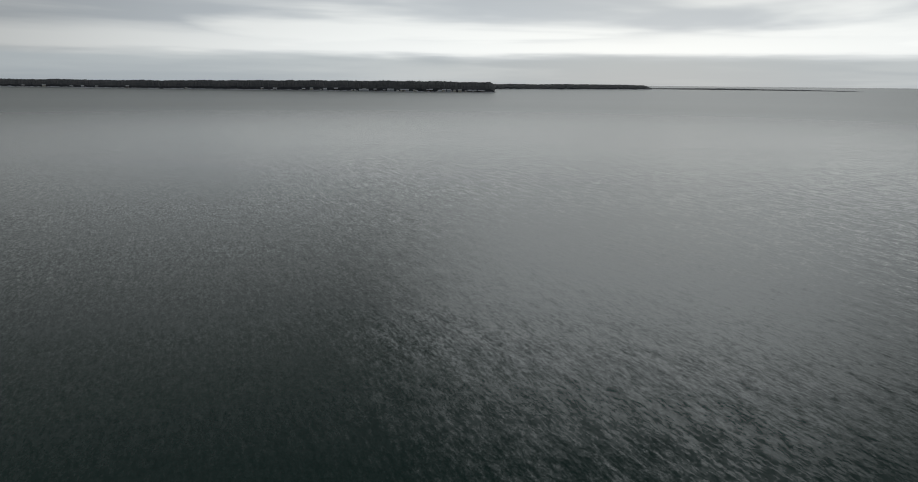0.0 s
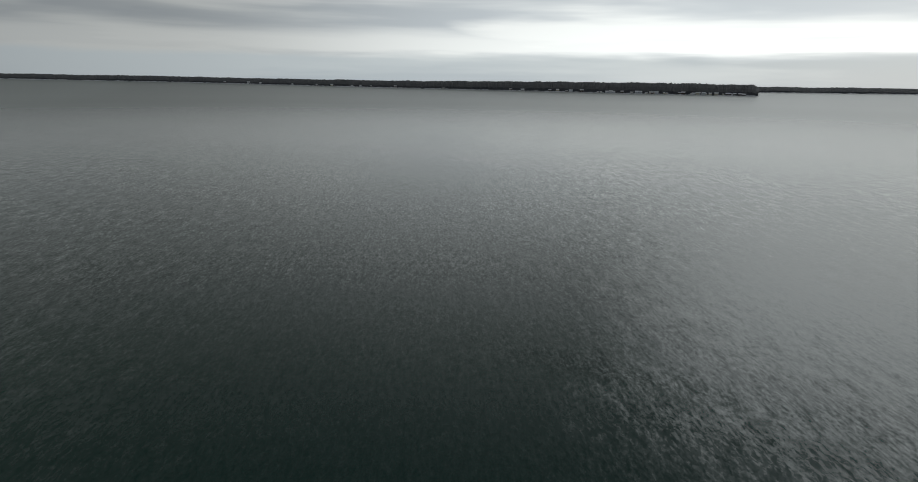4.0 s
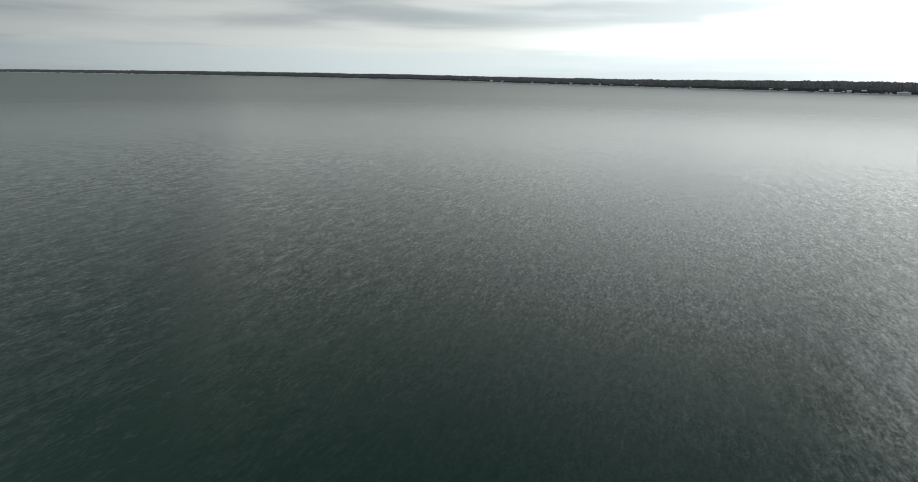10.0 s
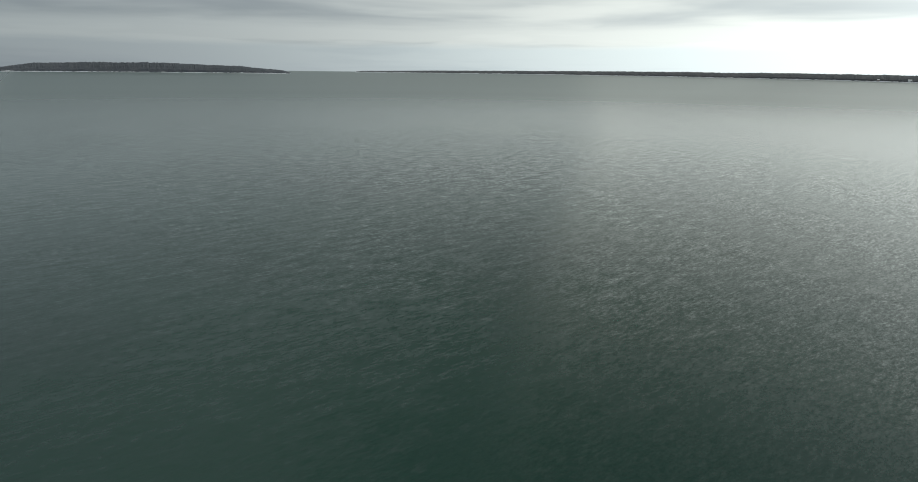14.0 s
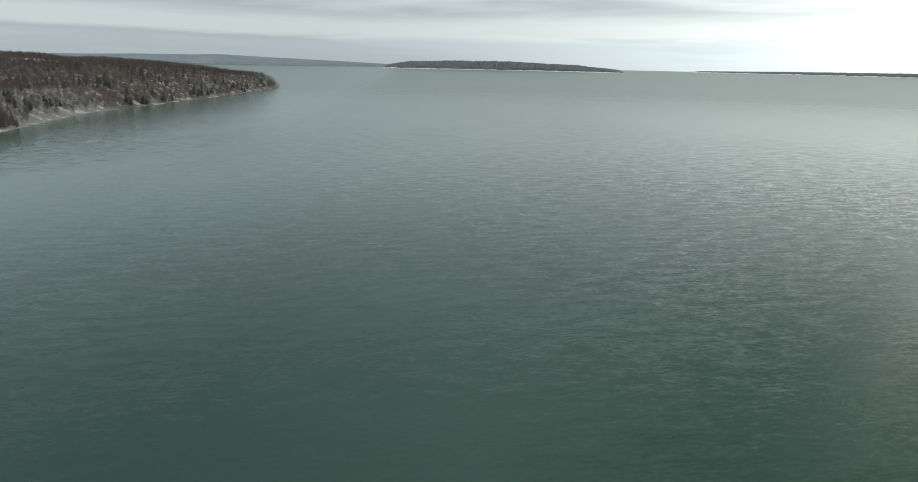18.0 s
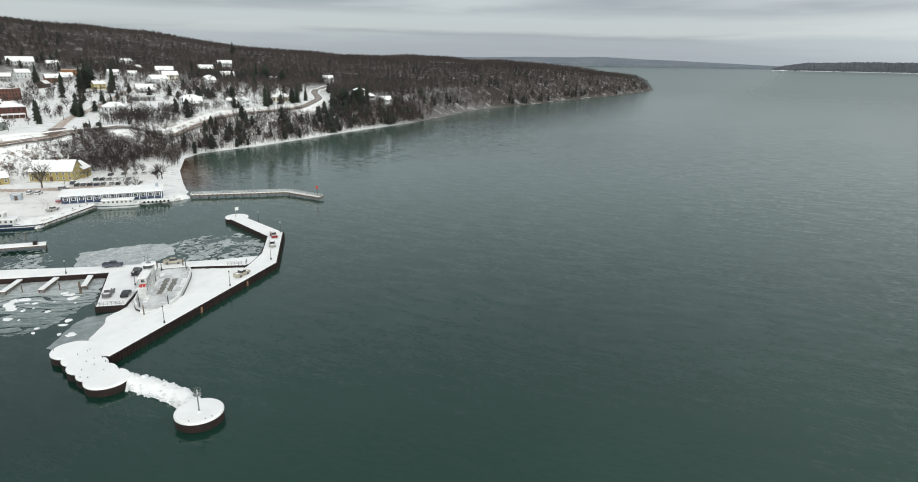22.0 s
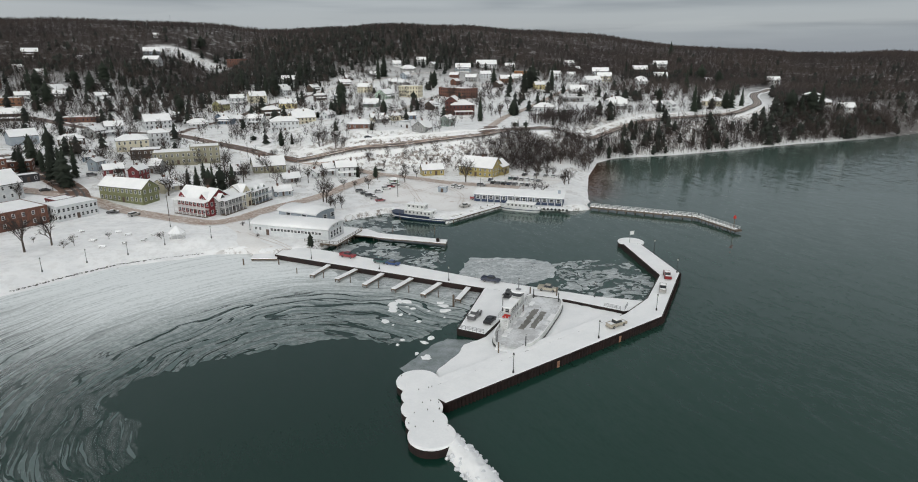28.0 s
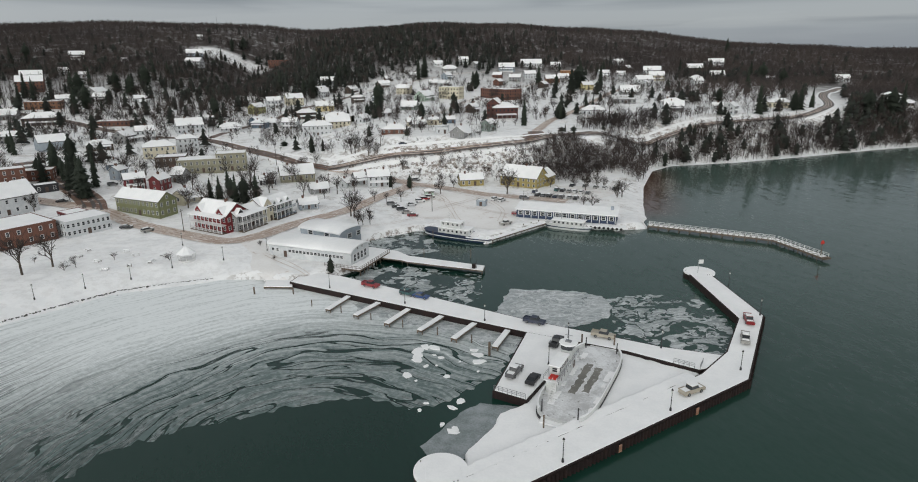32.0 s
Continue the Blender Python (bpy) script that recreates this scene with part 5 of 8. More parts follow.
for x, y, high in ((-97.0, 276.0, 13.5), (-92.5, 274.0, 12.0), (-88.5, 278.5, 13.0), (-100.5, 281.0, 10.0), (-175.0, 283.0, 17.0), (-181.0, 293.0, 14.0), (-31.5, 311.5, 6.5)):
    conifer(x, y, high)

for x, y, high in ((-175.1, 283.9, 12.9), (-200.5, 311.5, 15.1), (-192.6, 290.2, 14.2), (-167.8, 278.3, 17.6), (-184.9, 293.5, 11.4), (-320.0, 525.7, 22.0), (-322.4, 546.9, 22.0), (-249.7, 352.0, 14.3), (-26.4, 353.1, 6.1), (-63.0, 500.1, 22.0), (-53.9, 449.3, 15.7), (-24.0, 439.6, 10.2), (-137.7, 524.4, 11.5), (-80.5, 467.6, 10.1), (-2.6, 495.9, 12.4), (43.7, 400.6, 15.4), (73.8, 454.1, 10.6), (64.4, 367.0, 5.0), (67.8, 357.1, 6.2), (116.4, 628.0, 22.0), (147.8, 667.8, 22.0), (92.5, 608.9, 11.9), (91.1, 388.1, 6.1), (144.9, 427.5, 7.8), (-207.8, 537.3, 15.7), (-108.6, 297.8, 9.1), (-21.4, 306.5, 7.0), (156.2, 411.8, 11.0), (142.3, 397.2, 10.5), (127.5, 378.0, 9.1), (126.6, 394.3, 7.9)):
    conifer(x, y, high)
for x, y, high in ((-162.5, 306.6, 14.5), (-152.8, 307.8, 11.7), (-133.8, 509.9, 17.0), (-101.5, 364.2, 3.6), (-219.0, 383.0, 12.6), (-206.2, 313.5, 14.3), (-88.6, 302.0, 15.4), (-79.9, 331.4, 12.8), (-74.1, 334.1, 11.6), (-56.2, 341.9, 13.7), (-45.7, 340.5, 12.9), (-90.5, 303.6, 11.9), (-62.2, 306.3, 8.8), (-48.6, 303.1, 9.8), (-26.4, 330.0, 8.1), (-6.8, 306.1, 11.4), (0.5, 305.7, 8.6), (-47.3, 653.6, 20.0), (-69.8, 345.3, 6.6)):
    bare_tree(x, y, high)
for x, y, high in ((-122.7, 291.0, 13.7), (32.8, 565.3, 16.1), (72.7, 622.9, 15.4), (90.1, 516.8, 14.8), (67.8, 472.8, 9.9), (74.6, 490.5, 12.2), (134.5, 495.7, 6.8), (38.1, 400.8, 7.6), (14.6, 350.2, 6.6), (-43.0, 339.2, 6.4), (-100.8, 299.8, 13.1), (-103.3, 321.0, 10.8), (-43.0, 394.3, 5.2), (-18.0, 440.8, 6.7), (-1.3, 321.5, 6.0), (-244.5, 392.0, 13.2), (-315.8, 690.4, 20.0), (-312.1, 619.1, 19.8)):
    bare_tree(x, y, high)


def evergreen_shrub(x, y, high):
    global tree_count
    tree_count += 1
    thing = empty("evergreen_shrub", x, y, drape(x, y, 0.0) - 0.05, tree_count * 61 % 360, "clipped dark evergreen shrub on a snowy lawn", "shrub", "evergreen shrubs")
    put("trunk", shared(("trunk", "c"), BARK, lambda bm: rod(bm, (0, 0, -0.02), (0, 0, 0.9), 0.016, 0.003, 6)), thing, size=(high, high, high * 0.9))
    wide = high * (3.4 if high < 4 else 2.0)
    put("crown", shared(("crown", "c", 2), NEEDLE, lambda bm: needle_tree(42, bm, 0.234, True)), thing, size=(wide, wide, high))


for x, y, high in ((63, 370, 2.6), (70, 371, 2.8), (103, 503, 3.0), (105, 493, 2.6), (110, 495, 2.6), (72, 443, 5.0), (72, 454, 5.0), (103, 411, 3.2), (108, 418, 3.0), (-1, 498, 3.0), (13, 660, 5), (17, 662, 5), (-73, 446, 4.5), (-58, 452, 7.0), (-56, 454, 6.0), (-172, 713, 5), (-103, 377, 3)):
    evergreen_shrub(x, y, high)

# ---- woods ----
WOOD_TWIG = bpy.data.materials.new("bare woods")
WOOD_TWIG.use_nodes = True
n = Net(WOOD_TWIG.node_tree)
geo = n.tree.nodes.new("ShaderNodeNewGeometry")
b = n.add("BsdfPrincipled", Roughness=0.9)
patch = n.span(n.noise(geo.outputs["Position"], 0.012, 4), 0.38, 0.62)
n.put(b.inputs["Base Color"], n.mix(geo.outputs["Random Per Island"], n.mix(patch, (0.038, 0.030, 0.029), (0.050, 0.038, 0.034)), n.mix(patch, (0.058, 0.046, 0.044), (0.074, 0.057, 0.051))))
n.put(n.add("OutputMaterial").inputs[0], b)
# Same twigs as the woods, painted darker for their look against bright snow.
DARKENED_TWIG = paint("woods twigs painted darker", (0.030, 0.023, 0.020), (0.060, 0.046, 0.040), 0.8, 0.9)
WOOD_NEEDLE = bpy.data.materials.new("evergreen woods")
WOOD_NEEDLE.use_nodes = True
n = Net(WOOD_NEEDLE.node_tree)
geo = n.tree.nodes.new("ShaderNodeNewGeometry")
b = n.add("BsdfPrincipled", Roughness=0.9)
n.put(b.inputs["Base Color"], n.mix(geo.outputs["Random Per Island"], (0.009, 0.012, 0.009), (0.024, 0.029, 0.021)))
n.put(n.add("OutputMaterial").inputs[0], b)


def twig_template(seed, sticks, thick=0.012):
    """A bare tree of height 1 as loose slivers."""
    rng = np.random.default_rng(seed)
    v, f = [], []

    def sliver(a, b, w):
        way = np.subtract(b, a)
        side = np.cross(way, rng.normal(size=3))
        side = side / (np.linalg.norm(side) + 1e-9) * w
        k = len(v)
        v.extend([np.add(a, side), np.subtract(a, side), b])
        f.append((k, k + 1, k + 2))

    for _ in range(2):
        sliver((0, 0, -0.05), (rng.normal() * 0.03, rng.normal() * 0.03, 0.85), 0.008)
    for _ in range(sticks):
        a, c = rng.uniform(0, math.tau), rng.uniform(-0.8, 1.0)
        q = rng.uniform(0.55, 1.0)
        out = 0.33 * math.sqrt(max(0.02, 1 - c * c)) * q
        tip = (out * math.cos(a), out * math.sin(a), 0.62 + 0.37 * c * q)
        back = rng.uniform(0.1, 0.7)
        sliver((tip[0] * back, tip[1] * back, tip[2] - rng.uniform(0.06, 0.26)), tip, thick)
    return np.array(v), np.array(f)


def pole_template(seed, sticks=16):
    """A slender bare tree of height 1: a long stem with short rising branches near its top."""
    rng = np.random.default_rng(seed)
    v, f = [], []

    def sliver(a, b, w):
        for turn in (0.0, 1.57):
            a0 = rng.uniform(0, 0.4) + turn
            side = np.array((math.cos(a0), math.sin(a0), 0.0)) * w
            k = len(v)
            v.extend([np.add(a, side), np.subtract(a, side), b])
            f.append((k, k + 1, k + 2))

    bend = rng.normal(0, 0.04, 2)
    sliver((0, 0, -0.05), (bend[0], bend[1], 1.0), 0.016)
    for _ in range(sticks):
        z, a, out = rng.uniform(0.35, 0.85), rng.uniform(0, math.tau), rng.uniform(0.06, 0.2)
        sliver((bend[0] * z, bend[1] * z, z), (out * math.cos(a) + bend[0] * z, out * math.sin(a) + bend[1] * z, z + rng.uniform(0.08, 0.24)), 0.007)
    return np.array(v), np.array(f)


def cone_template(seed, layers=6, count=6):
    rng = np.random.default_rng(seed)
    v, f = [], []
    for k in range(layers):
        t = k / layers
        z, r = 0.14 + 0.78 * t, (0.25 * ((1 - t) ** 0.6 if seed % 3 == 0 else math.sqrt(1 - t * t)) + 0.02) * rng.uniform(0.6, 1.3)
        top = len(v)
        v.append((rng.uniform(-0.03, 0.03), rng.uniform(-0.03, 0.03), min(1.0, z + 0.17)))
        for j in range(count):
            a = (j + rng.uniform(-0.3, 0.3)) * math.tau / count
            q = r * rng.uniform(0.7, 1.25)
            v.append((q * math.cos(a), q * math.sin(a), z - 0.05 + rng.uniform(-0.03, 0.03)))
        for j in range(count):
            f.append((top, top + 1 + j, top + 1 + (j + 1) % count))
    return np.array(v), np.array(f)


def scatter(name, label, category, material, templates, xy, tall, seed):
    """Many small trees in one mesh, for woods that nobody could count."""
    rng = np.random.default_rng(seed)
    pick = rng.integers(0, len(templates), len(xy))
    turn = rng.uniform(0, math.tau, len(xy))
    z = ground(xy[:, 0], xy[:, 1]) - 0.2
    vs, fs, start = [], [], 0
    for k, (tv, tf) in enumerate(templates):
        sel = np.where(pick == k)[0]
        if not len(sel):
            continue
        c, s, h = np.cos(turn[sel])[:, None], np.sin(turn[sel])[:, None], tall[sel][:, None]
        x = (tv[None, :, 0] * c - tv[None, :, 1] * s) * h + xy[sel, 0][:, None]
        y = (tv[None, :, 0] * s + tv[None, :, 1] * c) * h + xy[sel, 1][:, None]
        zz = tv[None, :, 2] * h + z[sel][:, None]
        vs.append(np.stack([x, y, zz], -1).reshape(-1, 3))
        fs.append((tf[None] + (np.arange(len(sel)) * len(tv))[:, None, None] + start).reshape(-1, 3))
        start += len(sel) * len(tv)
    v, f = np.concatenate(vs), np.concatenate(fs)
    data = bpy.data.meshes.new(name)
    data.vertices.add(len(v))
    data.vertices.foreach_set("co", v.ravel().astype(np.float32))
    data.loops.add(len(f) * 3)
    data.loops.foreach_set("vertex_index", f.ravel().astype(np.int32))
    data.polygons.add(len(f))
    data.polygons.foreach_set("loop_start", np.arange(0, len(f) * 3, 3, dtype=np.int32))
    data.update(calc_edges=True)
    data.materials.append(material)
    return tagged(new(name, data), label, category, kind="stuff")


def keep_clear(xy):
    """Leaves out what would stand in a house or on a street."""
    ok = np.ones(len(xy), bool)
    for x, y, r in SPOTS + TRACKS:
        ok &= np.hypot(xy[:, 0] - x, xy[:, 1] - y) > r
    return xy[ok]


def field(seed, x0, x1, y0, y1, gap):
    rng = np.random.default_rng(seed)
    gx, gy = np.meshgrid(np.arange(x0, x1, gap), np.arange(y0, y1, gap))
    xy = np.stack([gx.ravel(), gy.ravel()], 1)
    return xy + rng.uniform(-0.5, 0.5, xy.shape) * gap


def blotches(xy, size, seed):
    """Soft patches between 0 and 1."""
    rng = np.random.default_rng(seed)
    out = np.zeros(len(xy))
    for k in range(7):
        a, f, p = rng.uniform(0, math.tau), rng.uniform(0.6, 2.2) / size, rng.uniform(0, math.tau)
        out += np.sin((xy[:, 0] * math.cos(a) + xy[:, 1] * math.sin(a)) * f * math.tau + p)
    return np.clip(0.5 + out / 7.5, 0, 1)


TWIGS = [twig_template(k, 30, 0.017) for k in range(6)]
FINE_TWIGS = [twig_template(20 + k, 60) for k in range(5)]
CONES = [cone_template(40 + k) for k in range(5)]
POLES = [pole_template(60 + k) for k in range(6)]


def wooded(xy):
    """How thick the woods stand, between 0 and 1, and how much of them is evergreen."""
    x, y = xy[:, 0], xy[:, 1]
    d, far, lean = inland(x, y), np.hypot(x, y), np.arctan2(x, np.maximum(y, 1))
    town = 630 + 110 * ramp(-lean, 0.33, 0.48) + 120 * ramp(lean, -0.22, -0.02) - 60 * ramp(lean, 0.1, 0.35)
    thick = ramp(far, town, town + 120)
    thick = np.maximum(thick, 0.13 * ramp(-lean, 0.18, 0.36) * ramp(far, 400, 500))
    thick = np.maximum(thick, ramp(x, 255, 330) * ramp(d, 4, 14))
    thick = np.maximum(thick, 0.55 * ramp(lean, 0.24, 0.34) * ramp(far, 520, 600))
    clear = np.exp(-(((x + 335) / 55) ** 2 + ((y - 925) / 26) ** 2))
    clear = clear + np.exp(-(((x - 830) / 75) ** 2 + ((y - 900) / 38) ** 2))
    thick = thick * (1 - np.clip(1.6 * clear, 0, 1)) * ramp(d, 2, 8)
    knoll = np.exp(-(((x + 90) / 170) ** 2 + ((y - 830) / 200) ** 2))
    pine = np.clip(0.012 + 0.45 * knoll + 0.30 * ramp(-lean, 0.15, 0.3) * ramp(blotches(xy, 60, 15), 0.45, 0.62) * (1 - ramp(far, 850, 1000)) + (0.34 - 0.27 * ramp(far, 760, 950)) * ramp(blotches(xy, 260, 5), 0.6, 0.78) * (1 - ramp(far, 1000, 1300)) + 0.16 * ramp(blotches(xy, 120, 8), 0.55, 0.75) * ramp(x, 240, 300) * (1 - ramp(d, 120, 260)), 0, 1)
    return thick, pine


def plant(seed, name, place, box_, gap, tall):
    rng = np.random.default_rng(seed)
    xy = field(seed, *box_, gap)
    xy = xy[inland(xy[:, 0], xy[:, 1]) > 2]
    away = np.hypot(xy[:, 0], xy[:, 1] - 0)
    xy = keep_clear(xy) if away.min() < 900 else xy
    thick, pine = wooded(xy)
    roll = rng.random(len(xy))
    xy, pine = xy[roll < thick], pine[roll < thick]
    ever = rng.random(len(xy)) < pine
    h = rng.uniform(tall[0], tall[1], len(xy))
    if (~ever).sum():
        scatter(name, f"grey-brown leafless woods on {place}", "woods", WOOD_TWIG, TWIGS, xy[~ever], h[~ever], seed)
    if ever.sum():
        scatter(name + "_evergreen", f"dark evergreen trees among the woods on {place}", "woods", WOOD_NEEDLE, CONES, xy[ever], h[ever] * 0.88, seed + 1)


plant(1, "hill_woods", "the near hills behind the town", (-700, 420, 400, 1000), 6.2, (9, 15))
plant(3, "ridge_woods", "the far ridges", (-1300, 1000, 1000, 1560), 8.2, (9, 13))
plant(5, "point_woods", "the wooded point", (420, 1460, 470, 1000), 6.6, (9, 15))
plant(7, "edge_woods", "the western slopes", (-1200, -700, 500, 1000), 9.5, (10, 17))

rng = np.random.default_rng(41)
xy = keep_clear(field(41, -640, -130, 470, 820, 6.0))
thick, _ = wooded(xy)
sel = (rng.random(len(xy)) < 0.55) & (thick < 0.7) & (np.hypot(xy[:, 0], xy[:, 1]) > 545) & (xy[:, 0] < -0.22 * xy[:, 1])
scatter("slope_trees", "tall thin leafless trunks on the snowy slope above the street", "woods", DARKENED_TWIG, POLES, xy[sel], rng.uniform(8, 15, sel.sum()), 42)
rng = np.random.default_rng(11)
xy = keep_clear(field(11, 60, 420, 330, 520, 2.5))
d, top = inland(xy[:, 0], xy[:, 1]), ground(xy[:, 0], xy[:, 1])
sel = (d > 0.6) & (d < 48) & (xy[:, 0] + (xy[:, 1] - 340) * 0.4 > 92) & (rng.random(len(xy)) < 0.72 + 0.28 * ramp(blotches(xy, 30, 21), 0.4, 0.7))
xy, d = xy[sel], d[sel]
ever = rng.random(len(xy)) < (0.03 + 0.17 * ramp(blotches(xy, 40, 3), 0.5, 0.7)) * ramp(xy[:, 0], 118, 160)
scatter("bluff_woods", "thin bare trees on the snowy bluff above the shore", "woods", WOOD_TWIG, POLES[:3] + FINE_TWIGS, xy[~ever], rng.uniform(5, 12, (~ever).sum()), 12)
scatter("bluff_evergreen", "small evergreens on the snowy bluff above the shore", "woods", WOOD_NEEDLE, CONES, xy[ever], rng.uniform(6, 13, ever.sum()), 13)
xy = keep_clear(field(15, -60, 112, 316, 352, 1.9))
bank = xy[:, 1] - 318 - 0.75 * np.maximum(xy[:, 0] - 60, 0)
sel = (bank > 2) & (bank < 30) & (rng.random(len(xy)) < 0.35 + 0.65 * ramp(xy[:, 0], 0, 45)) & (inland(xy[:, 0], xy[:, 1]) > 4)
xy = xy[sel]
scatter("bank_scrub", "brown leafless scrub on the snowy bank below the road", "scrub", WOOD_TWIG, FINE_TWIGS, xy, rng.uniform(1.6, 3.4, len(xy)) * (1 + 1.9 * ramp(xy[:, 0], 20, 60)), 16)
xy = keep_clear(field(17, -330, 260, 290, 740, 5.4))
thick, _ = wooded(xy)
patches = blotches(xy, 110, 9)
sel = (rng.random(len(xy)) < 0.62 * ramp(patches, 0.46, 0.64) + 0.09) & (thick < 0.3) & (inland(xy[:, 0], xy[:, 1]) > 84)
xy = xy[sel]
scatter("garden_scrub", "leafless hedges and young trees between the houses", "scrub", DARKENED_TWIG, FINE_TWIGS, xy, rng.uniform(2.5, 10.5, len(xy)), 18)

xy = keep_clear(field(31, -420, 240, 300, 640, 13.0))
thick, _ = wooded(xy)
sel = (rng.random(len(xy)) < 0.34 + 0.4 * ramp(-xy[:, 0], 100, 240)) & (inland(xy[:, 0], xy[:, 1]) > 88)
xy = xy[sel]
half = rng.random(len(xy)) < 0.30
scatter("town_evergreen", "dark spruces and pines among the houses", "woods", WOOD_NEEDLE, CONES, xy[half], rng.uniform(6, 15, half.sum()), 32)
scatter("town_bare_trees", "tall leafless trees among the houses", "woods", DARKENED_TWIG, FINE_TWIGS, xy[~half], rng.uniform(6, 13, (~half).sum()), 33)

# ---- ice ----
def ice_sheet(name, tint_a, tint_b, mask_kind):
    """Thin lake ice with open leads through which the dark water shows."""
    m = bpy.data.materials.new(name)
    m.use_nodes = True
    n = Net(m.node_tree)
    at = n.tree.nodes.new("ShaderNodeNewGeometry").outputs["Position"]
    px, py, pz = n.xyz(at)

    def band(value, half, soft):
        return n.span(n.math("ABSOLUTE", n.math("SUBTRACT", value, 0.5)), half, half + soft, 1.0, 0.0)

    if mask_kind == "bay":
        dx, dy = n.math("ADD", px, 20.0), n.math("SUBTRACT", py, 95.0)
        r = n.math("SQRT", n.math("ADD", n.math("MULTIPLY", dx, dx), n.math("MULTIPLY", dy, dy)))
        a = n.math("ARCTAN2", dx, dy)
        warp = n.math("MULTIPLY", n.math("SUBTRACT", n.noise(at, 0.03, 3, 0.5), 0.5), 14.0)
        rr = n.math("ADD", r, warp)
        southwest = n.span(n.math("ADD", py, n.math("MULTIPLY", px, 0.35)), 55, 125, 1.0, 0.0)
        inner = n.span(r, 24, 62, 1.0, 0.0)
        arcs = n.noise(n.join(n.math("MULTIPLY", rr, 0.16), n.math("MULTIPLY", a, 0.95), 0.0), 1.0, 2, 0.45, 0.0)
        arcs_two = n.noise(n.join(n.math("MULTIPLY", rr, 0.22), n.math("MULTIPLY", a, 0.8), 8.0), 1.0, 2, 0.4, 0.0)
        crumbs = n.noise(at, 0.8, 6, 0.72, 0.4)
        streaks = n.noise(n.join(n.math("MULTIPLY", rr, 1.0), n.math("MULTIPLY", a, 2.6), 3.0), 1.0, 3, 0.5, 0.12)
        fine = n.noise(n.join(n.math("MULTIPLY", rr, 2.6), n.math("MULTIPLY", a, 9.0), 5.0), 1.0, 6, 0.68, 0.5)
        lead = n.math("MULTIPLY", n.math("MAXIMUM", band(arcs, 0.009, 0.004), band(arcs_two, 0.005, 0.003)), n.math("MAXIMUM", n.span(r, 50, 60, 1.0, 0.0), southwest))
        slits = n.math("MULTIPLY", n.span(n.math("ADD", streaks, n.math("ADD", n.math("MULTIPLY", inner, 0.05), n.math("MULTIPLY", southwest, 0.19))), 0.625, 0.665), n.math("MAXIMUM", southwest, n.span(r, 32, 46, 0.55, 0.0)))
        hole = n.math("MAXIMUM", lead, n.math("MULTIPLY", slits, 0.85))
        body = n.math("MULTIPLY", n.span(r, 36, 80, 0.14, 1.0), n.math("SUBTRACT", 1.0, n.math("MULTIPLY", southwest, 0.7)))
        tone = n.math("ADD", n.math("MULTIPLY", n.math("SUBTRACT", streaks, 0.5), 1.3), n.math("MULTIPLY", n.math("ADD", n.math("MULTIPLY", n.math("SUBTRACT", fine, 0.5), 0.5), n.math("MULTIPLY", n.math("SUBTRACT", crumbs, 0.5), 0.9)), 1.3))
        white = n.math("ADD", body, tone, clamp=True)
    else:
        twist = n.vec("ADD", at, n.vec("SCALE", n.vec("SUBTRACT", n.noise(at, 0.16, 3, 0.5), (0.5, 0.5, 0.5)), scale=9.0))
        broad = n.noise(twist, 0.055, 3, 0.5)
        thread = n.noise(n.vec("MULTIPLY", twist, (1.0, 1.6, 1.0)), 0.10, 3, 0.5)
        if mask_kind == "broken":
            hole = n.math("MAXIMUM", n.math("MAXIMUM", band(broad, 0.028, 0.01), band(thread, 0.018, 0.008)), n.span(n.noise(twist, 0.13, 4, 0.55), 0.585, 0.61))
        else:
            hole = n.math("MULTIPLY", band(thread, 0.004, 0.006), n.span(n.noise(at, 0.06, 2), 0.52, 0.58))
        stripe = n.noise(n.vec("MULTIPLY", twist, (0.35, 1.1, 1)), 0.8, 6, 0.65, 1.2)
        white = n.math("ADD", n.span(stripe, 0.36, 0.68), n.math("MULTIPLY", n.math("SUBTRACT", n.noise(at, 0.10, 4), 0.5), 1.0), clamp=True)
    b = n.add("BsdfPrincipled", Roughness=0.42)
    n.put(b.inputs["Base Color"], n.mix(white, tint_a, tint_b))
    r = n.add("Bump", Strength=0.3, Distance=0.15)
    n.put(r.inputs["Height"], n.noise(at, 1.2, 5, 0.6))
    n.put(b.inputs["Normal"], r.outputs[0])
    mix = n.add("MixShader")
    n.put(mix.inputs[0], hole)
    n.put(mix.inputs[1], b)
    n.put(mix.inputs[2], n.tree.nodes.new("ShaderNodeBsdfTransparent"))
    n.put(n.add("OutputMaterial").inputs[0], mix)
    return m


BAY_ICE = ice_sheet("cracked bay ice", (0.09, 0.13, 0.125), (0.80, 0.83, 0.84), "bay")
BROKEN_ICE = ice_sheet("broken harbour ice", (0.17, 0.20, 0.20), (0.60, 0.63, 0.64), "broken")
PLATE_ICE = ice_sheet("white harbour ice", (0.26, 0.29, 0.30), (0.66, 0.68, 0.69), "plate")
GREY_ICE = paint("thin grey ice", (0.16, 0.19, 0.19), (0.30, 0.33, 0.34), 0.8, 0.25, 0.1, 3.0)


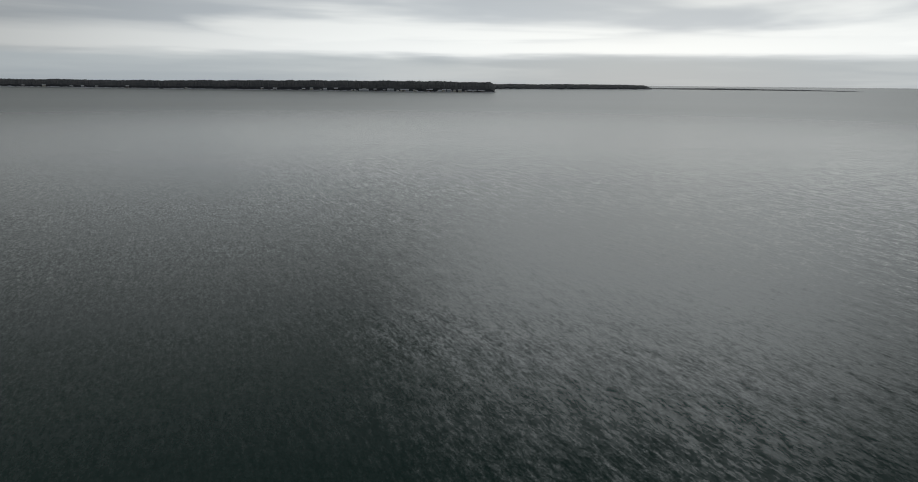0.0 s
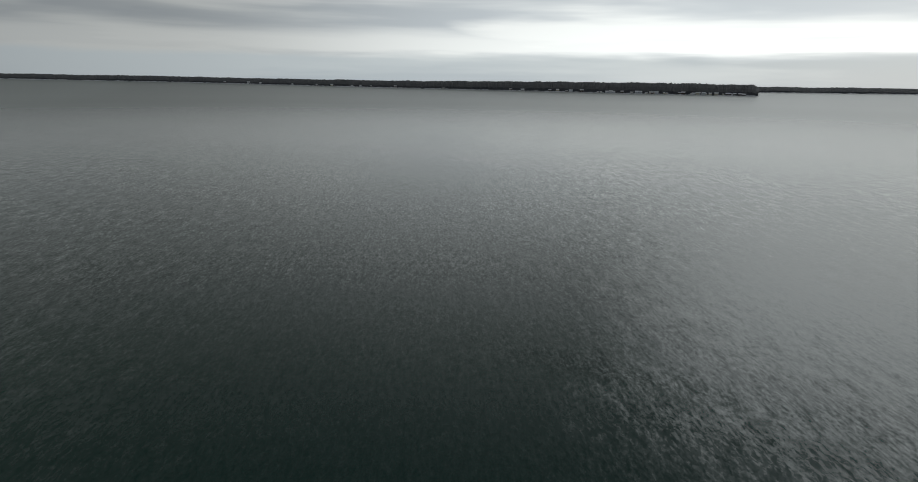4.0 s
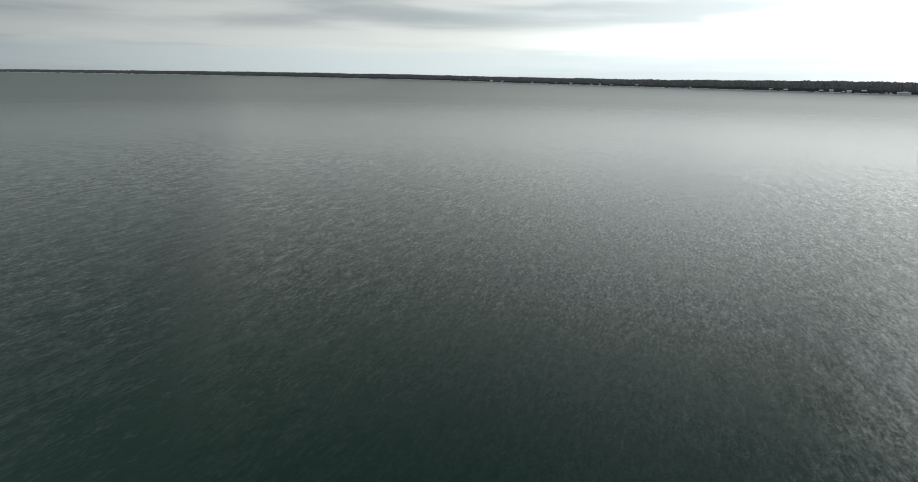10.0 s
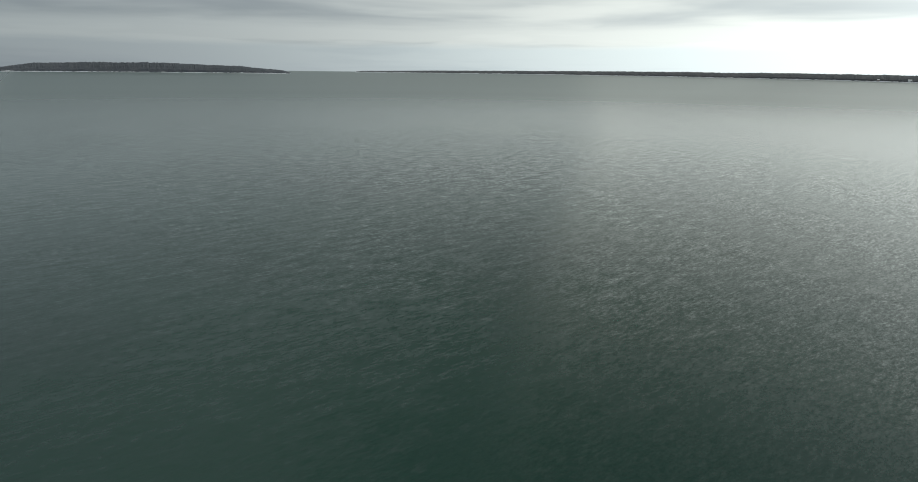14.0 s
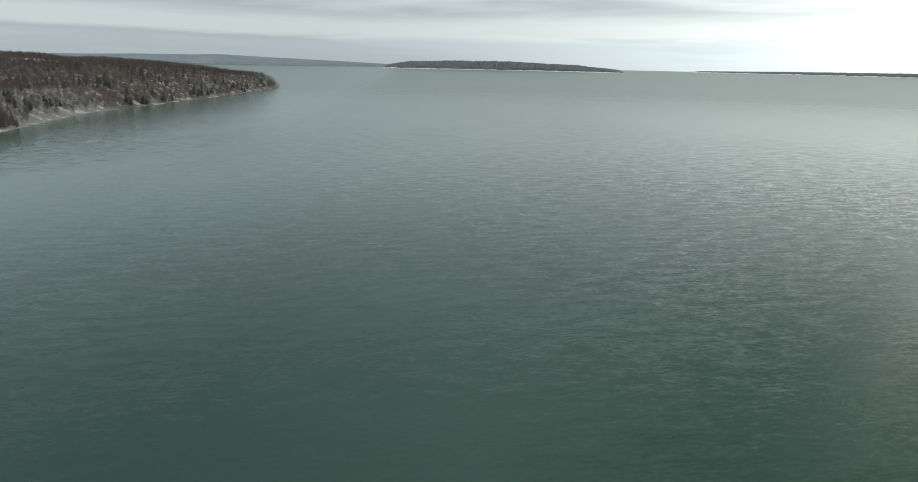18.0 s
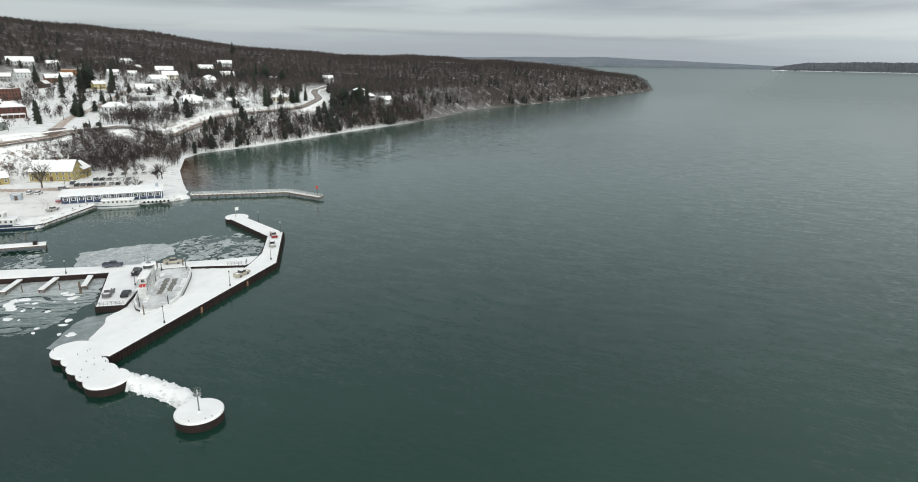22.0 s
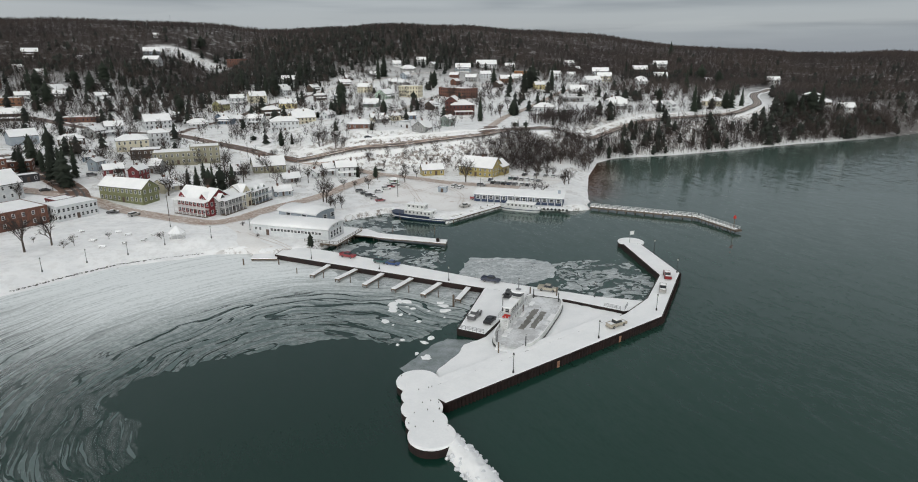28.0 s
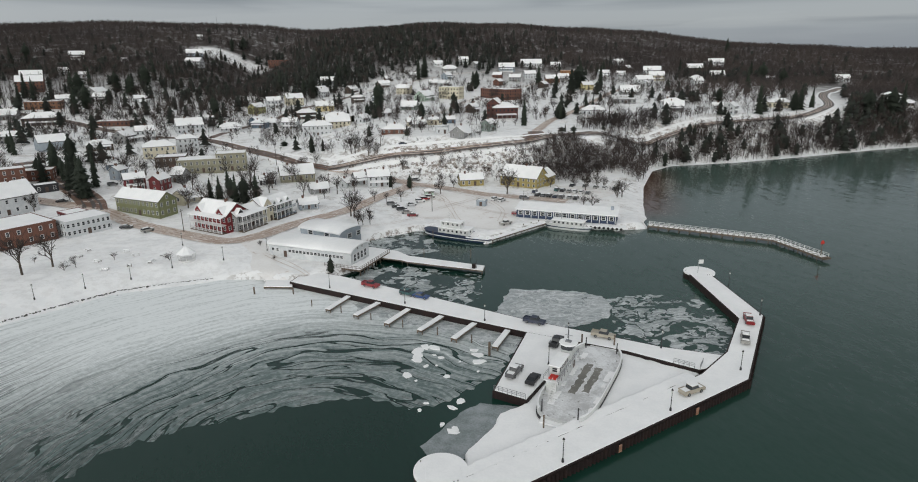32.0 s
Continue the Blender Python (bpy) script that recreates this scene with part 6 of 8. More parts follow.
def ragged(pts, rough, seed, step=1.2):
    """An outline with uneven edges."""
    rng = random.Random(seed)
    out = []
    for (ax, ay), (bx, by) in zip(pts, pts[1:] + pts[:1]):
        long = math.hypot(bx - ax, by - ay)
        k = max(1, int(long / step))
        for s in range(k):
            t = s / k
            o = rough * (noise.noise((ax + (bx - ax) * t, ay + (by - ay) * t, seed)) * 1.4 + rng.uniform(-0.35, 0.35)) if s else 0
            out.append((ax + (bx - ax) * t - (by - ay) / long * o, ay + (by - ay) * t + (bx - ax) / long * o))
    return out


def ice(name, label, pts, material, z0, z1, rough, seed, bevel=0.0):
    bm = bmesh.new()
    prism(bm, ragged(pts, rough, seed), z0, z1, bevel)
    return tagged(part(name, bm, material), label, "ice", kind="structure")


ice("ice_bay", "grey-white lake ice with long curved open leads", [(-124, 145), (-100, 172), (-66, 188), (-46, 183), (-42, 178.5), (-15, 164.6), (8, 152), (20.8, 145), (13, 126), (9, 123), (3, 116), (-5, 113), (-14, 118), (-28, 114), (-44, 108), (-57, 100), (-60, 90), (-50, 84), (-46, 74), (-52, 60), (-70, 45), (-110, 30), (-170, 60), (-185, 95)], BAY_ICE, 0.02, 0.05, 1.5, 3)
ice("ice_inner", "broken grey ice beside the main pier", [(-30, 187), (-25, 203), (-13, 197.5), (11.5, 189), (10.5, 171), (4, 163), (-28, 180)], BROKEN_ICE, 0.02, 0.05, 0.6, 5)
ice("ice_plate", "wide white plate of ice in the harbour", [(13, 157.5), (16, 166), (19.5, 177), (30, 176), (41, 174), (47, 168), (44, 157), (38, 152.5), (30, 149)], PLATE_ICE, 0.02, 0.06, 0.8, 6)
ice("ice_corner", "broken floes in the pier corner", [(46, 169), (58, 172), (71, 172), (74.2, 151), (64.5, 133.5), (52, 140), (42, 146), (45, 156)], BROKEN_ICE, 0.02, 0.05, 0.8, 7)
ice("ice_quay", "streaky ice round the blue ferry's berth", [(-33, 226), (-28, 236), (-12, 246), (-7, 232), (-3, 214), (-12, 209), (-24, 214)], BROKEN_ICE, 0.02, 0.05, 0.6, 8)
ice("ice_slip", "snow-covered ice in the ferry slip", [(32.6, 138.8), (23.5, 125), (17.9, 114.2), (12.6, 110.5), (11, 106), (8.6, 102.5), (6, 98.4), (6.3, 92), (14, 93), (30, 105), (56, 123.2), (55.6, 125.8), (42.3, 134.6)], SNOW, 0.02, 1.0, 0.35, 9, 0.45)
ice("ice_fingers", "snow-covered ice between the finger docks", [(-26, 167.0), (-21, 160.0), (-12, 154.5), (-3, 149.5), (5, 145.5), (14, 140.5), (18.6, 138.5), (21, 145), (8, 151.6), (-8, 160.2), (-22, 167.8)], PLATE_ICE, 0.055, 0.075, 0.9, 12)
inner = [fit_to_view(*p) for p in ((5.0, 89.9), (54.0, 122.1))]
ice("snow_ramp", "drifted snow sloping from the breakwater to the slip", [(inner[0][0] + 0.3, inner[0][1] - 0.5), (inner[1][0] + 0.3, inner[1][1] - 0.5), (inner[1][0] - 1.6, inner[1][1] + 2.4), (inner[0][0] - 1.6, inner[0][1] + 2.4)], SNOW, 0.3, TOP + 0.1, 0.3, 15, 0.7)
ice("ice_thin", "thin dark grey ice beside the slip", [(16.8, 114), (9, 115.5), (5, 112), (2, 107), (-2, 101.5), (1, 97.5), (6.3, 98), (9, 103), (11.5, 107), (13, 110.5)], GREY_ICE, 0.02, 0.05, 0.5, 10)
rng = random.Random(5)
for x0, x1, y0, y1, count, r0, r1 in ((-4, 8, 104, 117, 7, 0.4, 1.5), (-8, 10, 122, 138, 16, 0.4, 2.0), (-5, 0, 138, 142, 3, 1.6, 2.8)):
    for _ in range(count):
        x, y, r = rng.uniform(x0, x1), rng.uniform(y0, y1), rng.uniform(r0, r1)
        k = rng.randint(5, 8)
        pts = [(r * rng.uniform(0.6, 1.1) * math.cos(j * math.tau / k), 0.7 * r * rng.uniform(0.6, 1.1) * math.sin(j * math.tau / k)) for j in range(k)]
        bm = bmesh.new()
        prism(bm, pts, -0.05, rng.uniform(0.12, 0.22), 0.06)
        ob = part("ice_floe", bm, SNOW)
        ob.location, ob.rotation_euler = (x, y, 0.0), (0, 0, rng.uniform(0, 6))
        tagged(ob, "loose snow-covered floe drifting among the ice", "ice floe", "ice floes")

# ---- breakwater: filled cells, rubble, lights ----
bm = bmesh.new()
prism(bm, [fit_to_view(*p) for p in ((-0.4, 93), (5.2, 93), (6.0, 88), (6.0, 82), (6.8, 77), (7.4, 73), (1.8, 73), (1.0, 78), (0.2, 84))], -2.5, TOP + 0.17, 0.05)
tagged(part("cell_fill", bm, SNOW), "snow bridging the breakwater cells", "breakwater", kind="structure")
RUBBLE = paint("snowy quarry rock", (0.80, 0.81, 0.84), (0.66, 0.67, 0.70), 1.0, 0.8, 0.4, 3.0, tone_c=(0.12, 0.10, 0.09), spots=0.66)
rubble = empty("rubble_mound", 0, 0, 0, label="mound of snowy quarry boulders joining the cells", category="breakwater", kind="structure")
bm = bmesh.new()
MOUND = smooth_line([(6.2, 75.6), (8.9, 71.6), (11.2, 67.3), (13.3, 62.6), (14.8, 57.8), (15.0, 52.5)], 0.7)
rows = []
for k, p in enumerate(MOUND):
    ahead = (MOUND[min(k + 1, len(MOUND) - 1)] - MOUND[max(k - 1, 0)]).normalized()
    side = Vector((ahead.y, -ahead.x, 0))
    row = []
    for c in range(11):
        o = (c / 5 - 1)
        q = p + side * o * (2.7 + 0.5 * noise.noise((p.x * 0.6, p.y * 0.6, o)))
        z = 1.85 - 2.4 * abs(o) ** 2.6 + 0.55 * noise.noise((q.x * 0.9, q.y * 0.9, 3.0)) + 0.3 * noise.noise((q.x * 2.3, q.y * 2.3, 5.0))
        row.append(bm.verts.new((q.x, q.y, z)))
    rows.append(row)
for a, b2 in zip(rows, rows[1:]):
    for c in range(10):
        bm.faces.new((a[c], a[c + 1], b2[c + 1], b2[c]))
part("snow_blanket", bm, SNOW, rubble, "lumpy snow over the rocks", True)
rng = random.Random(8)
for k in range(230):
    p = MOUND[rng.randrange(len(MOUND))]
    o = rng.choice((rng.uniform(-2.9, -1.5), rng.uniform(1.5, 2.9), rng.uniform(-2.4, 2.4)))
    x, y = p.x + o * 0.86 + rng.uniform(-0.4, 0.4), p.y + o * 0.5 + rng.uniform(-0.4, 0.4)
    z = 1.5 - 2.0 * (abs(o) / 2.7) ** 2.6 + rng.uniform(-0.1, 0.25)
    data = shared(("boulder", k % 6), RUBBLE, lambda bm: (bmesh.ops.create_icosphere(bm, subdivisions=1, radius=1.0), [setattr(v, "co", v.co * (0.75 + 0.4 * noise.noise(v.co * 1.7 + Vector((k, 0, 0))))) for v in bm.verts]))
    ob = put("boulder", data, rubble, x, y, z, rng.uniform(0, 360), size=(rng.uniform(0.4, 0.85), rng.uniform(0.35, 0.7), rng.uniform(0.3, 0.55)))
GALV = paint("galvanised steel", (0.32, 0.33, 0.34), (0.22, 0.23, 0.24), 3.0, 0.45, metal=0.7)
RED = paint("red painted daymark", (0.55, 0.03, 0.02), (0.42, 0.025, 0.02), 2.0, 0.5)
BLACK = paint("black painted iron", (0.02, 0.02, 0.022), (0.035, 0.035, 0.036), 3.0, 0.5)
GLASS_LAMP = paint("frosted lamp glass", (0.6, 0.6, 0.57), (0.5, 0.5, 0.48), 4.0, 0.3)
light = empty("harbour_light", 14.5, 49.2, TOP + 0.15, 20, "steel harbour light mast with a snowy platform cage", "harbour light")
bm = bmesh.new()
rod(bm, (0, 0, 0), (0, 0, 3.6), 0.14, 0.11, 8)
part("mast", bm, GALV, light)
bm = bmesh.new()
prism(bm, disc(0, 0, 0.75, 12), 3.5, 3.62)
for k in range(8):
    c, s = math.cos(k * math.tau / 8) * 0.7, math.sin(k * math.tau / 8) * 0.7
    rod(bm, (c, s, 3.6), (c, s, 4.6), 0.03, 0.03, 4)
    c2, s2 = math.cos((k + 1) * math.tau / 8) * 0.7, math.sin((k + 1) * math.tau / 8) * 0.7
    rod(bm, (c, s, 4.6), (c2, s2, 4.6), 0.03, 0.03, 4)
part("platform", bm, GALV, light, "round cage platform")
bm = bmesh.new()
prism(bm, disc(0, 0, 0.16, 10), 3.62, 4.5)
part("lantern", bm, GLASS_LAMP, light, "small beacon lantern")
bm = bmesh.new()
prism(bm, disc(0, 0, 0.55, 12), 0.0, 0.18, 0.06)
part("footing", bm, SNOW, light)
sign = empty("beacon_panel", 76.9, 184.4, TOP + 0.2, 10, "white beacon panel on a pole above a snowy cell", "harbour light")
bm = bmesh.new()
rod(bm, (0, 0, 0), (0, 0, 4.2), 0.09, 0.07, 6)
part("pole", bm, GALV, sign)
bm = bmesh.new()
box(bm, -0.1, 1.5, -0.05, 0.05, 2.9, 4.2)
part("panel", bm, TRIM, sign, "white rectangular panel")
mark = empty("daymark", 124.3, 202.6, 1.6, 0, "red daymark on a timber pile at the dock end", "harbour light")
bm = bmesh.new()
rod(bm, (0, 0, 0), (0, 0, 4.2), 0.16, 0.13, 8)
part("pile", bm, PLANK, mark)
bm = bmesh.new()
prism(bm, [(-0.55, -0.1), (0.55, -0.1), (0.55, 0.1), (-0.55, 0.1)], 3.7, 4.5)
v = [bm.verts.new(p) for p in ((-0.55, -0.1, 4.5), (0.55, -0.1, 4.5), (0.55, 0.1, 4.5), (-0.55, 0.1, 4.5), (0, 0, 5.2))]
for i in range(4):
    bm.faces.new((v[i], v[(i + 1) % 4], v[4]))
part("board", bm, RED, mark, "bright red pointed board")

BARE_METAL = paint("bare orange rust", (0.30, 0.15, 0.09), (0.42, 0.27, 0.20), 3.0, 0.7)
ladders = []
for f in (0.44, 0.745):
    x, y = fit_to_view(7.4 + (64.3 - 7.4) * f, 83.3 + (120.6 - 83.3) * f)
    ladder = empty("quay_ladder", x + 0.29, y - 0.44, 0.4, 33.2, "rusty orange ladder plate on the steel wall", "ladder", "ladders of the breakwater")
    put("plate", shared("ladder_plate", BARE_METAL, lambda bm: box(bm, -0.35, 0.35, -0.05, 0.02, -0.2, 1.3)), ladder)
    for k in range(5):
        put("rung", shared("ladder_rung", BARE_METAL, lambda bm: rod(bm, (-0.3, -0.12, 0), (0.3, -0.12, 0), 0.04, 0.04, 5)), ladder, 0, 0, 0.0 + k * 0.28)


def railing(x, y, turn, long, tone, label):
    fence = empty("railing", x, y, 1.62, turn, label, "railing", "railings on the piers")
    count = int(long / 0.9)
    for k in range(count + 1):
        put("post", shared(("rail_upright", tone.name), tone, lambda bm: rod(bm, (0, 0, 0), (0, 0, 1.15), 0.05, 0.05, 5)), fence, long * k / count, 0)
    for z in (0.45, 0.8, 1.15):
        bm = bmesh.new()
        rod(bm, (0, 0, z), (long, 0, z), 0.045, 0.045, 4)
        part("rail", bm, tone, fence)


railing(11.8, 117.6, -29.3, 6.9, GALV, "grey pipe railing at the dock end")
railing(51.4, 128.7, -33.4, 4.4, GALV, "short grey pipe railing beside the slip")
railing(56.2, 126.0, 60.0, 3.2, GALV, "short grey pipe railing across the pier end")

# ---- lamp posts, bollards and piles ----
def lamp_post(x, y, z=2.05):
    thing = empty("lamp_post", x, y, z, 0, "black old-style lamp post with a round lantern", "street lamp", "lamp posts on the piers")
    put("base", shared("lamp_base", BLACK, lambda bm: (prism(bm, disc(0, 0, 0.22, 10), 0, 0.5), prism(bm, disc(0, 0, 0.14, 10), 0.5, 0.8))), thing)
    put("pole", shared("lamp_pole", BLACK, lambda bm: rod(bm, (0, 0, 0.7), (0, 0, 3.9), 0.085, 0.06, 8)), thing)
    lantern = put("lantern", shared("lamp_glass", GLASS_LAMP, lambda bm: prism(bm, disc(0, 0, 0.17, 10), 3.9, 4.4, 0.05)), thing, label="frosted glass lantern")
    put("cap", shared("lamp_cap", BLACK, lambda bm: rod(bm, (0, 0, 4.38), (0, 0, 4.75), 0.24, 0.03, 10)), lantern)


for x, y in ((22.0, 94.2), (44.4, 109.2), (64.0, 124.4), (81.0, 152.5), (81.3, 172.5), (24.1, 127.8), (30.2, 139.6), (11.0, 151.0), (-10.3, 162.4), (-33.3, 174.2), (50.8, 135.6)):
    outer = y < 128 and x > 20 and (x, y) != (24.1, 127.8) or x > 80
    lamp_post(*(fit_to_view(x, y) if outer else (x, y)), (TOP if outer else 1.6) + 0.06)
for x, y in ((-114.2, 166), (-105.4, 175), (-95.8, 182.5), (-86.5, 190), (-133.4, 239.3), (-93.1, 212.4), (-72.8, 196.9), (-62, 208)):
    lamp_post(x, y, drape(x, y, 0.0))


def pile(x, y, z, r=0.17):
    ob = new("mooring_pile", shared("mooring_pile", PLANK, lambda bm: (rod(bm, (0, 0, -2.5), (0, 0, 1), 1, 0.95, 8))))
    ob.location, ob.scale = (x, y, 0), (r, r, z)
    tagged(ob, "weathered timber mooring pile in the ice", "mooring pile", "mooring piles")


for x, y, z, r in ((-55.3, 173.8, 2.2, 0.26), (-43.9, 173.6, 2.0, 0.2), (11.6, 135.4, 3.4, 0.3), (-36.3, 164.5, 2.0, 0.15), (-27.3, 160.0, 2.0, 0.15), (-18.6, 155.4, 2.0, 0.15), (-9.8, 150.6, 2.2, 0.15), (-0.8, 146.2, 2.2, 0.15), (7.6, 141.9, 2.2, 0.15), (40.5, 137.2, 4.2, 0.2), (33.2, 138.2, 4.0, 0.2), (20.3, 105.6, 3.6, 0.16), (27.2, 106.4, 2.6, 0.16), (-6, 229, 3.4, 0.15), (8, 206, 3.0, 0.14), (-8, 207, 3.2, 0.14)):
    pile(x, y, z, r)
for k in range(12):
    pile(29 + k * 3.3, 249.3 - (k - 3.3) * 1.15 if k > 3 else 240 + k * 2.8, 2.6, 0.2)

# ---- finger docks and wooden docks ----
def snowy_dock(name, label, pts, z=1.3, group=""):
    """A low timber dock on an outline, with a dark frame under a cover of snow."""
    thing = empty(name, 0, 0, 0, label=label, category="dock", group=group)
    bm = bmesh.new()
    prism(bm, pts, z - 0.55, z - 0.12)
    part("frame", bm, PLANK, thing, "dark timber frame")
    bm = bmesh.new()
    prism(bm, pts, z - 0.12, z + 0.12, 0.1)
    part("snow", bm, SNOW, thing, "snow on the planks")
    cx, cy = sum(p[0] for p in pts) / len(pts), sum(p[1] for p in pts) / len(pts)
    for x, y in pts:
        f = 1 - 0.25 / max(0.3, math.hypot(x - cx, y - cy))
        put("pile", shared("dock_pile", PLANK, lambda bm: rod(bm, (0, 0, -2.5), (0, 0, 0), 0.14, 0.14, 6)), thing, cx + (x - cx) * f, cy + (y - cy) * f, z - 0.13)
    return thing


for (ex, ey), (rx, ry) in zip(((-30.9, 160.0), (-22.8, 156.1), (-14.0, 150.9), (-5.3, 146.7), (3.2, 142.1), (12.9, 137.7)), ((-26.4, 170.5), (-17.1, 165.6), (-8.6, 161.0), (0.3, 155.9), (8.8, 151.4), (16.8, 147.2))):
    long = math.hypot(rx - ex, ry - ey)
    ux, uy = (ry - ey) / long * 0.75, -(rx - ex) / long * 0.75
    snowy_dock("finger_dock", "narrow snowy finger dock frozen into the ice", [(ex - ux, ey - uy), (ex + ux, ey + uy), (rx + ux, ry + uy), (rx - ux, ry - uy)], 1.2, "finger docks")
snowy_dock("harbour_dock", "snowy dock running out from the boathouse", [(-32, 206), (-29, 214.5), (-17.5, 209.2), (-13, 203.8), (12.4, 193.2), (11.6, 189.0), (-13.0, 198.0), (-15, 199.5)], 1.6)
snowy_dock("quay_dock", "snowy timber quay beside the blue ferry", [(16, 222), (14.4, 225.5), (38, 249.5), (41, 247)], 1.7)
barge = snowy_dock("work_barge", "small dark work float at the beach", [(-53.9, 177.9), (-54.6, 183.0), (-46.4, 182.4), (-45.2, 177.4)], 0.9)
DOCK_LINE = [(78.5, 241.6), (118.0, 221.0), (124.6, 200.5)]
long_dock = empty("fishing_dock", 0, 0, 0, label="long angled timber dock with white rails in open water", category="dock")
for (ax, ay), (bx, by) in zip(DOCK_LINE, DOCK_LINE[1:]):
    long = math.hypot(bx - ax, by - ay)
    vx, vy = (bx - ax) / long, (by - ay) / long
    nx, ny = -vy, vx
    bm = bmesh.new()
    prism(bm, [(ax + nx * 1.5, ay + ny * 1.5), (ax - nx * 1.5, ay - ny * 1.5), (bx - nx * 1.5 + vx, by - ny * 1.5 + vy), (bx + nx * 1.5 + vx, by + ny * 1.5 + vy)], 0.95, 1.45)
    part("deck_frame", bm, PLANK, long_dock, "dark timber beams")
    bm = bmesh.new()
    prism(bm, [(ax + nx * 1.5, ay + ny * 1.5), (ax - nx * 1.5, ay - ny * 1.5), (bx - nx * 1.5 + vx, by - ny * 1.5 + vy), (bx + nx * 1.5 + vx, by + ny * 1.5 + vy)], 1.45, 1.5, 0.02)
    part("deck_planks", bm, PLANK, long_dock, "dark wet planks")
    count = int(long / 1.9)
    for k in range(count):
        t0, t1 = long * (k + 0.12) / count, long * (k + 0.78) / count
        bm = bmesh.new()
        prism(bm, [(ax + vx * t + nx * o, ay + vy * t + ny * o) for t, o in ((t0, -1.15), (t1, -1.2), (t1, 1.2), (t0, 1.1))], 1.5, 1.62, 0.05)
        part("deck_snow", bm, SNOW, long_dock, "drift of snow across the planks")
    for side in (-1.4, 1.4):
        steps = int(long / 1.9)
        for k in range(steps + 1):
            x, y = ax + vx * long * k / steps + nx * side, ay + vy * long * k / steps + ny * side
            put("rail_post", shared("rail_post", TRIM, lambda bm: box(bm, -0.09, 0.09, -0.09, 0.09, 1.55, 2.6)), long_dock, x, y, 0, math.degrees(math.atan2(vy, vx)))
            if k % 2 == 0:
                put("pile", shared("deck_pile", PLANK, lambda bm: rod(bm, (0, 0, -2.5), (0, 0, 1.0), 0.17, 0.17, 6)), long_dock, x - nx * side * 0.15, y - ny * side * 0.15)
        for z in (2.05, 2.55):
            bm = bmesh.new()
            rod(bm, (ax + nx * side, ay + ny * side, z), (bx + nx * side, by + ny * side, z), 0.07, 0.07, 4)
            part("rail", bm, TRIM, long_dock, "snowy white rail")

# ---- vehicles ----
PAINTS = {"red": (0.24, 0.012, 0.016), "blue": (0.03, 0.07, 0.20), "navy": (0.012, 0.02, 0.05), "silver": (0.36, 0.35, 0.33), "tan": (0.42, 0.38, 0.31), "black": (0.014, 0.014, 0.016), "white": (0.68, 0.68, 0.68), "teal": (0.03, 0.09, 0.09), "grey": (0.12, 0.12, 0.125)}
CARS = {k: paint(k + " car paint", v, tuple(q * 0.8 for q in v), 1.0, 0.3, tone_c=(0.6, 0.6, 0.62), spots=0.66) for k, v in PAINTS.items()}
TYRE = paint("black tyre rubber", (0.018, 0.018, 0.018), (0.03, 0.03, 0.03), 6.0, 0.85)


def profile(bm, pts, half):
    """A body pulled across from a side outline, narrower above the waist."""
    rings = []
    for s in (-1, 1):
        rings.append([bm.verts.new((x, s * half * (1.0 if z < 1.05 else 0.82), z)) for x, z in pts])
    k = len(pts)
    bm.faces.new(rings[0])
    bm.faces.new(rings[1][::-1])
    for i in range(k):
        j = (i + 1) % k
        bm.faces.new((rings[0][j], rings[0][i], rings[1][i], rings[1][j]))


BODIES = {
    "pickup": ([(-2.8, 0.4), (2.75, 0.4), (2.8, 0.95), (2.65, 1.08), (1.25, 1.15), (-2.8, 1.12)], [(1.25, 1.12), (0.75, 1.78), (-0.75, 1.82), (-1.0, 1.12)], 0.97, 5.6),
    "suv": ([(-2.3, 0.35), (2.3, 0.35), (2.35, 0.85), (2.1, 1.02), (1.1, 1.08), (-2.3, 1.08)], [(1.1, 1.06), (0.45, 1.65), (-2.0, 1.68), (-2.25, 1.06)], 0.92, 4.6),
    "car": ([(-2.3, 0.3), (2.25, 0.3), (2.3, 0.7), (1.9, 0.85), (-1.9, 0.92), (-2.32, 0.85)], [(1.0, 0.84), (0.3, 1.4), (-0.9, 1.42), (-1.7, 0.88)], 0.9, 4.6)}


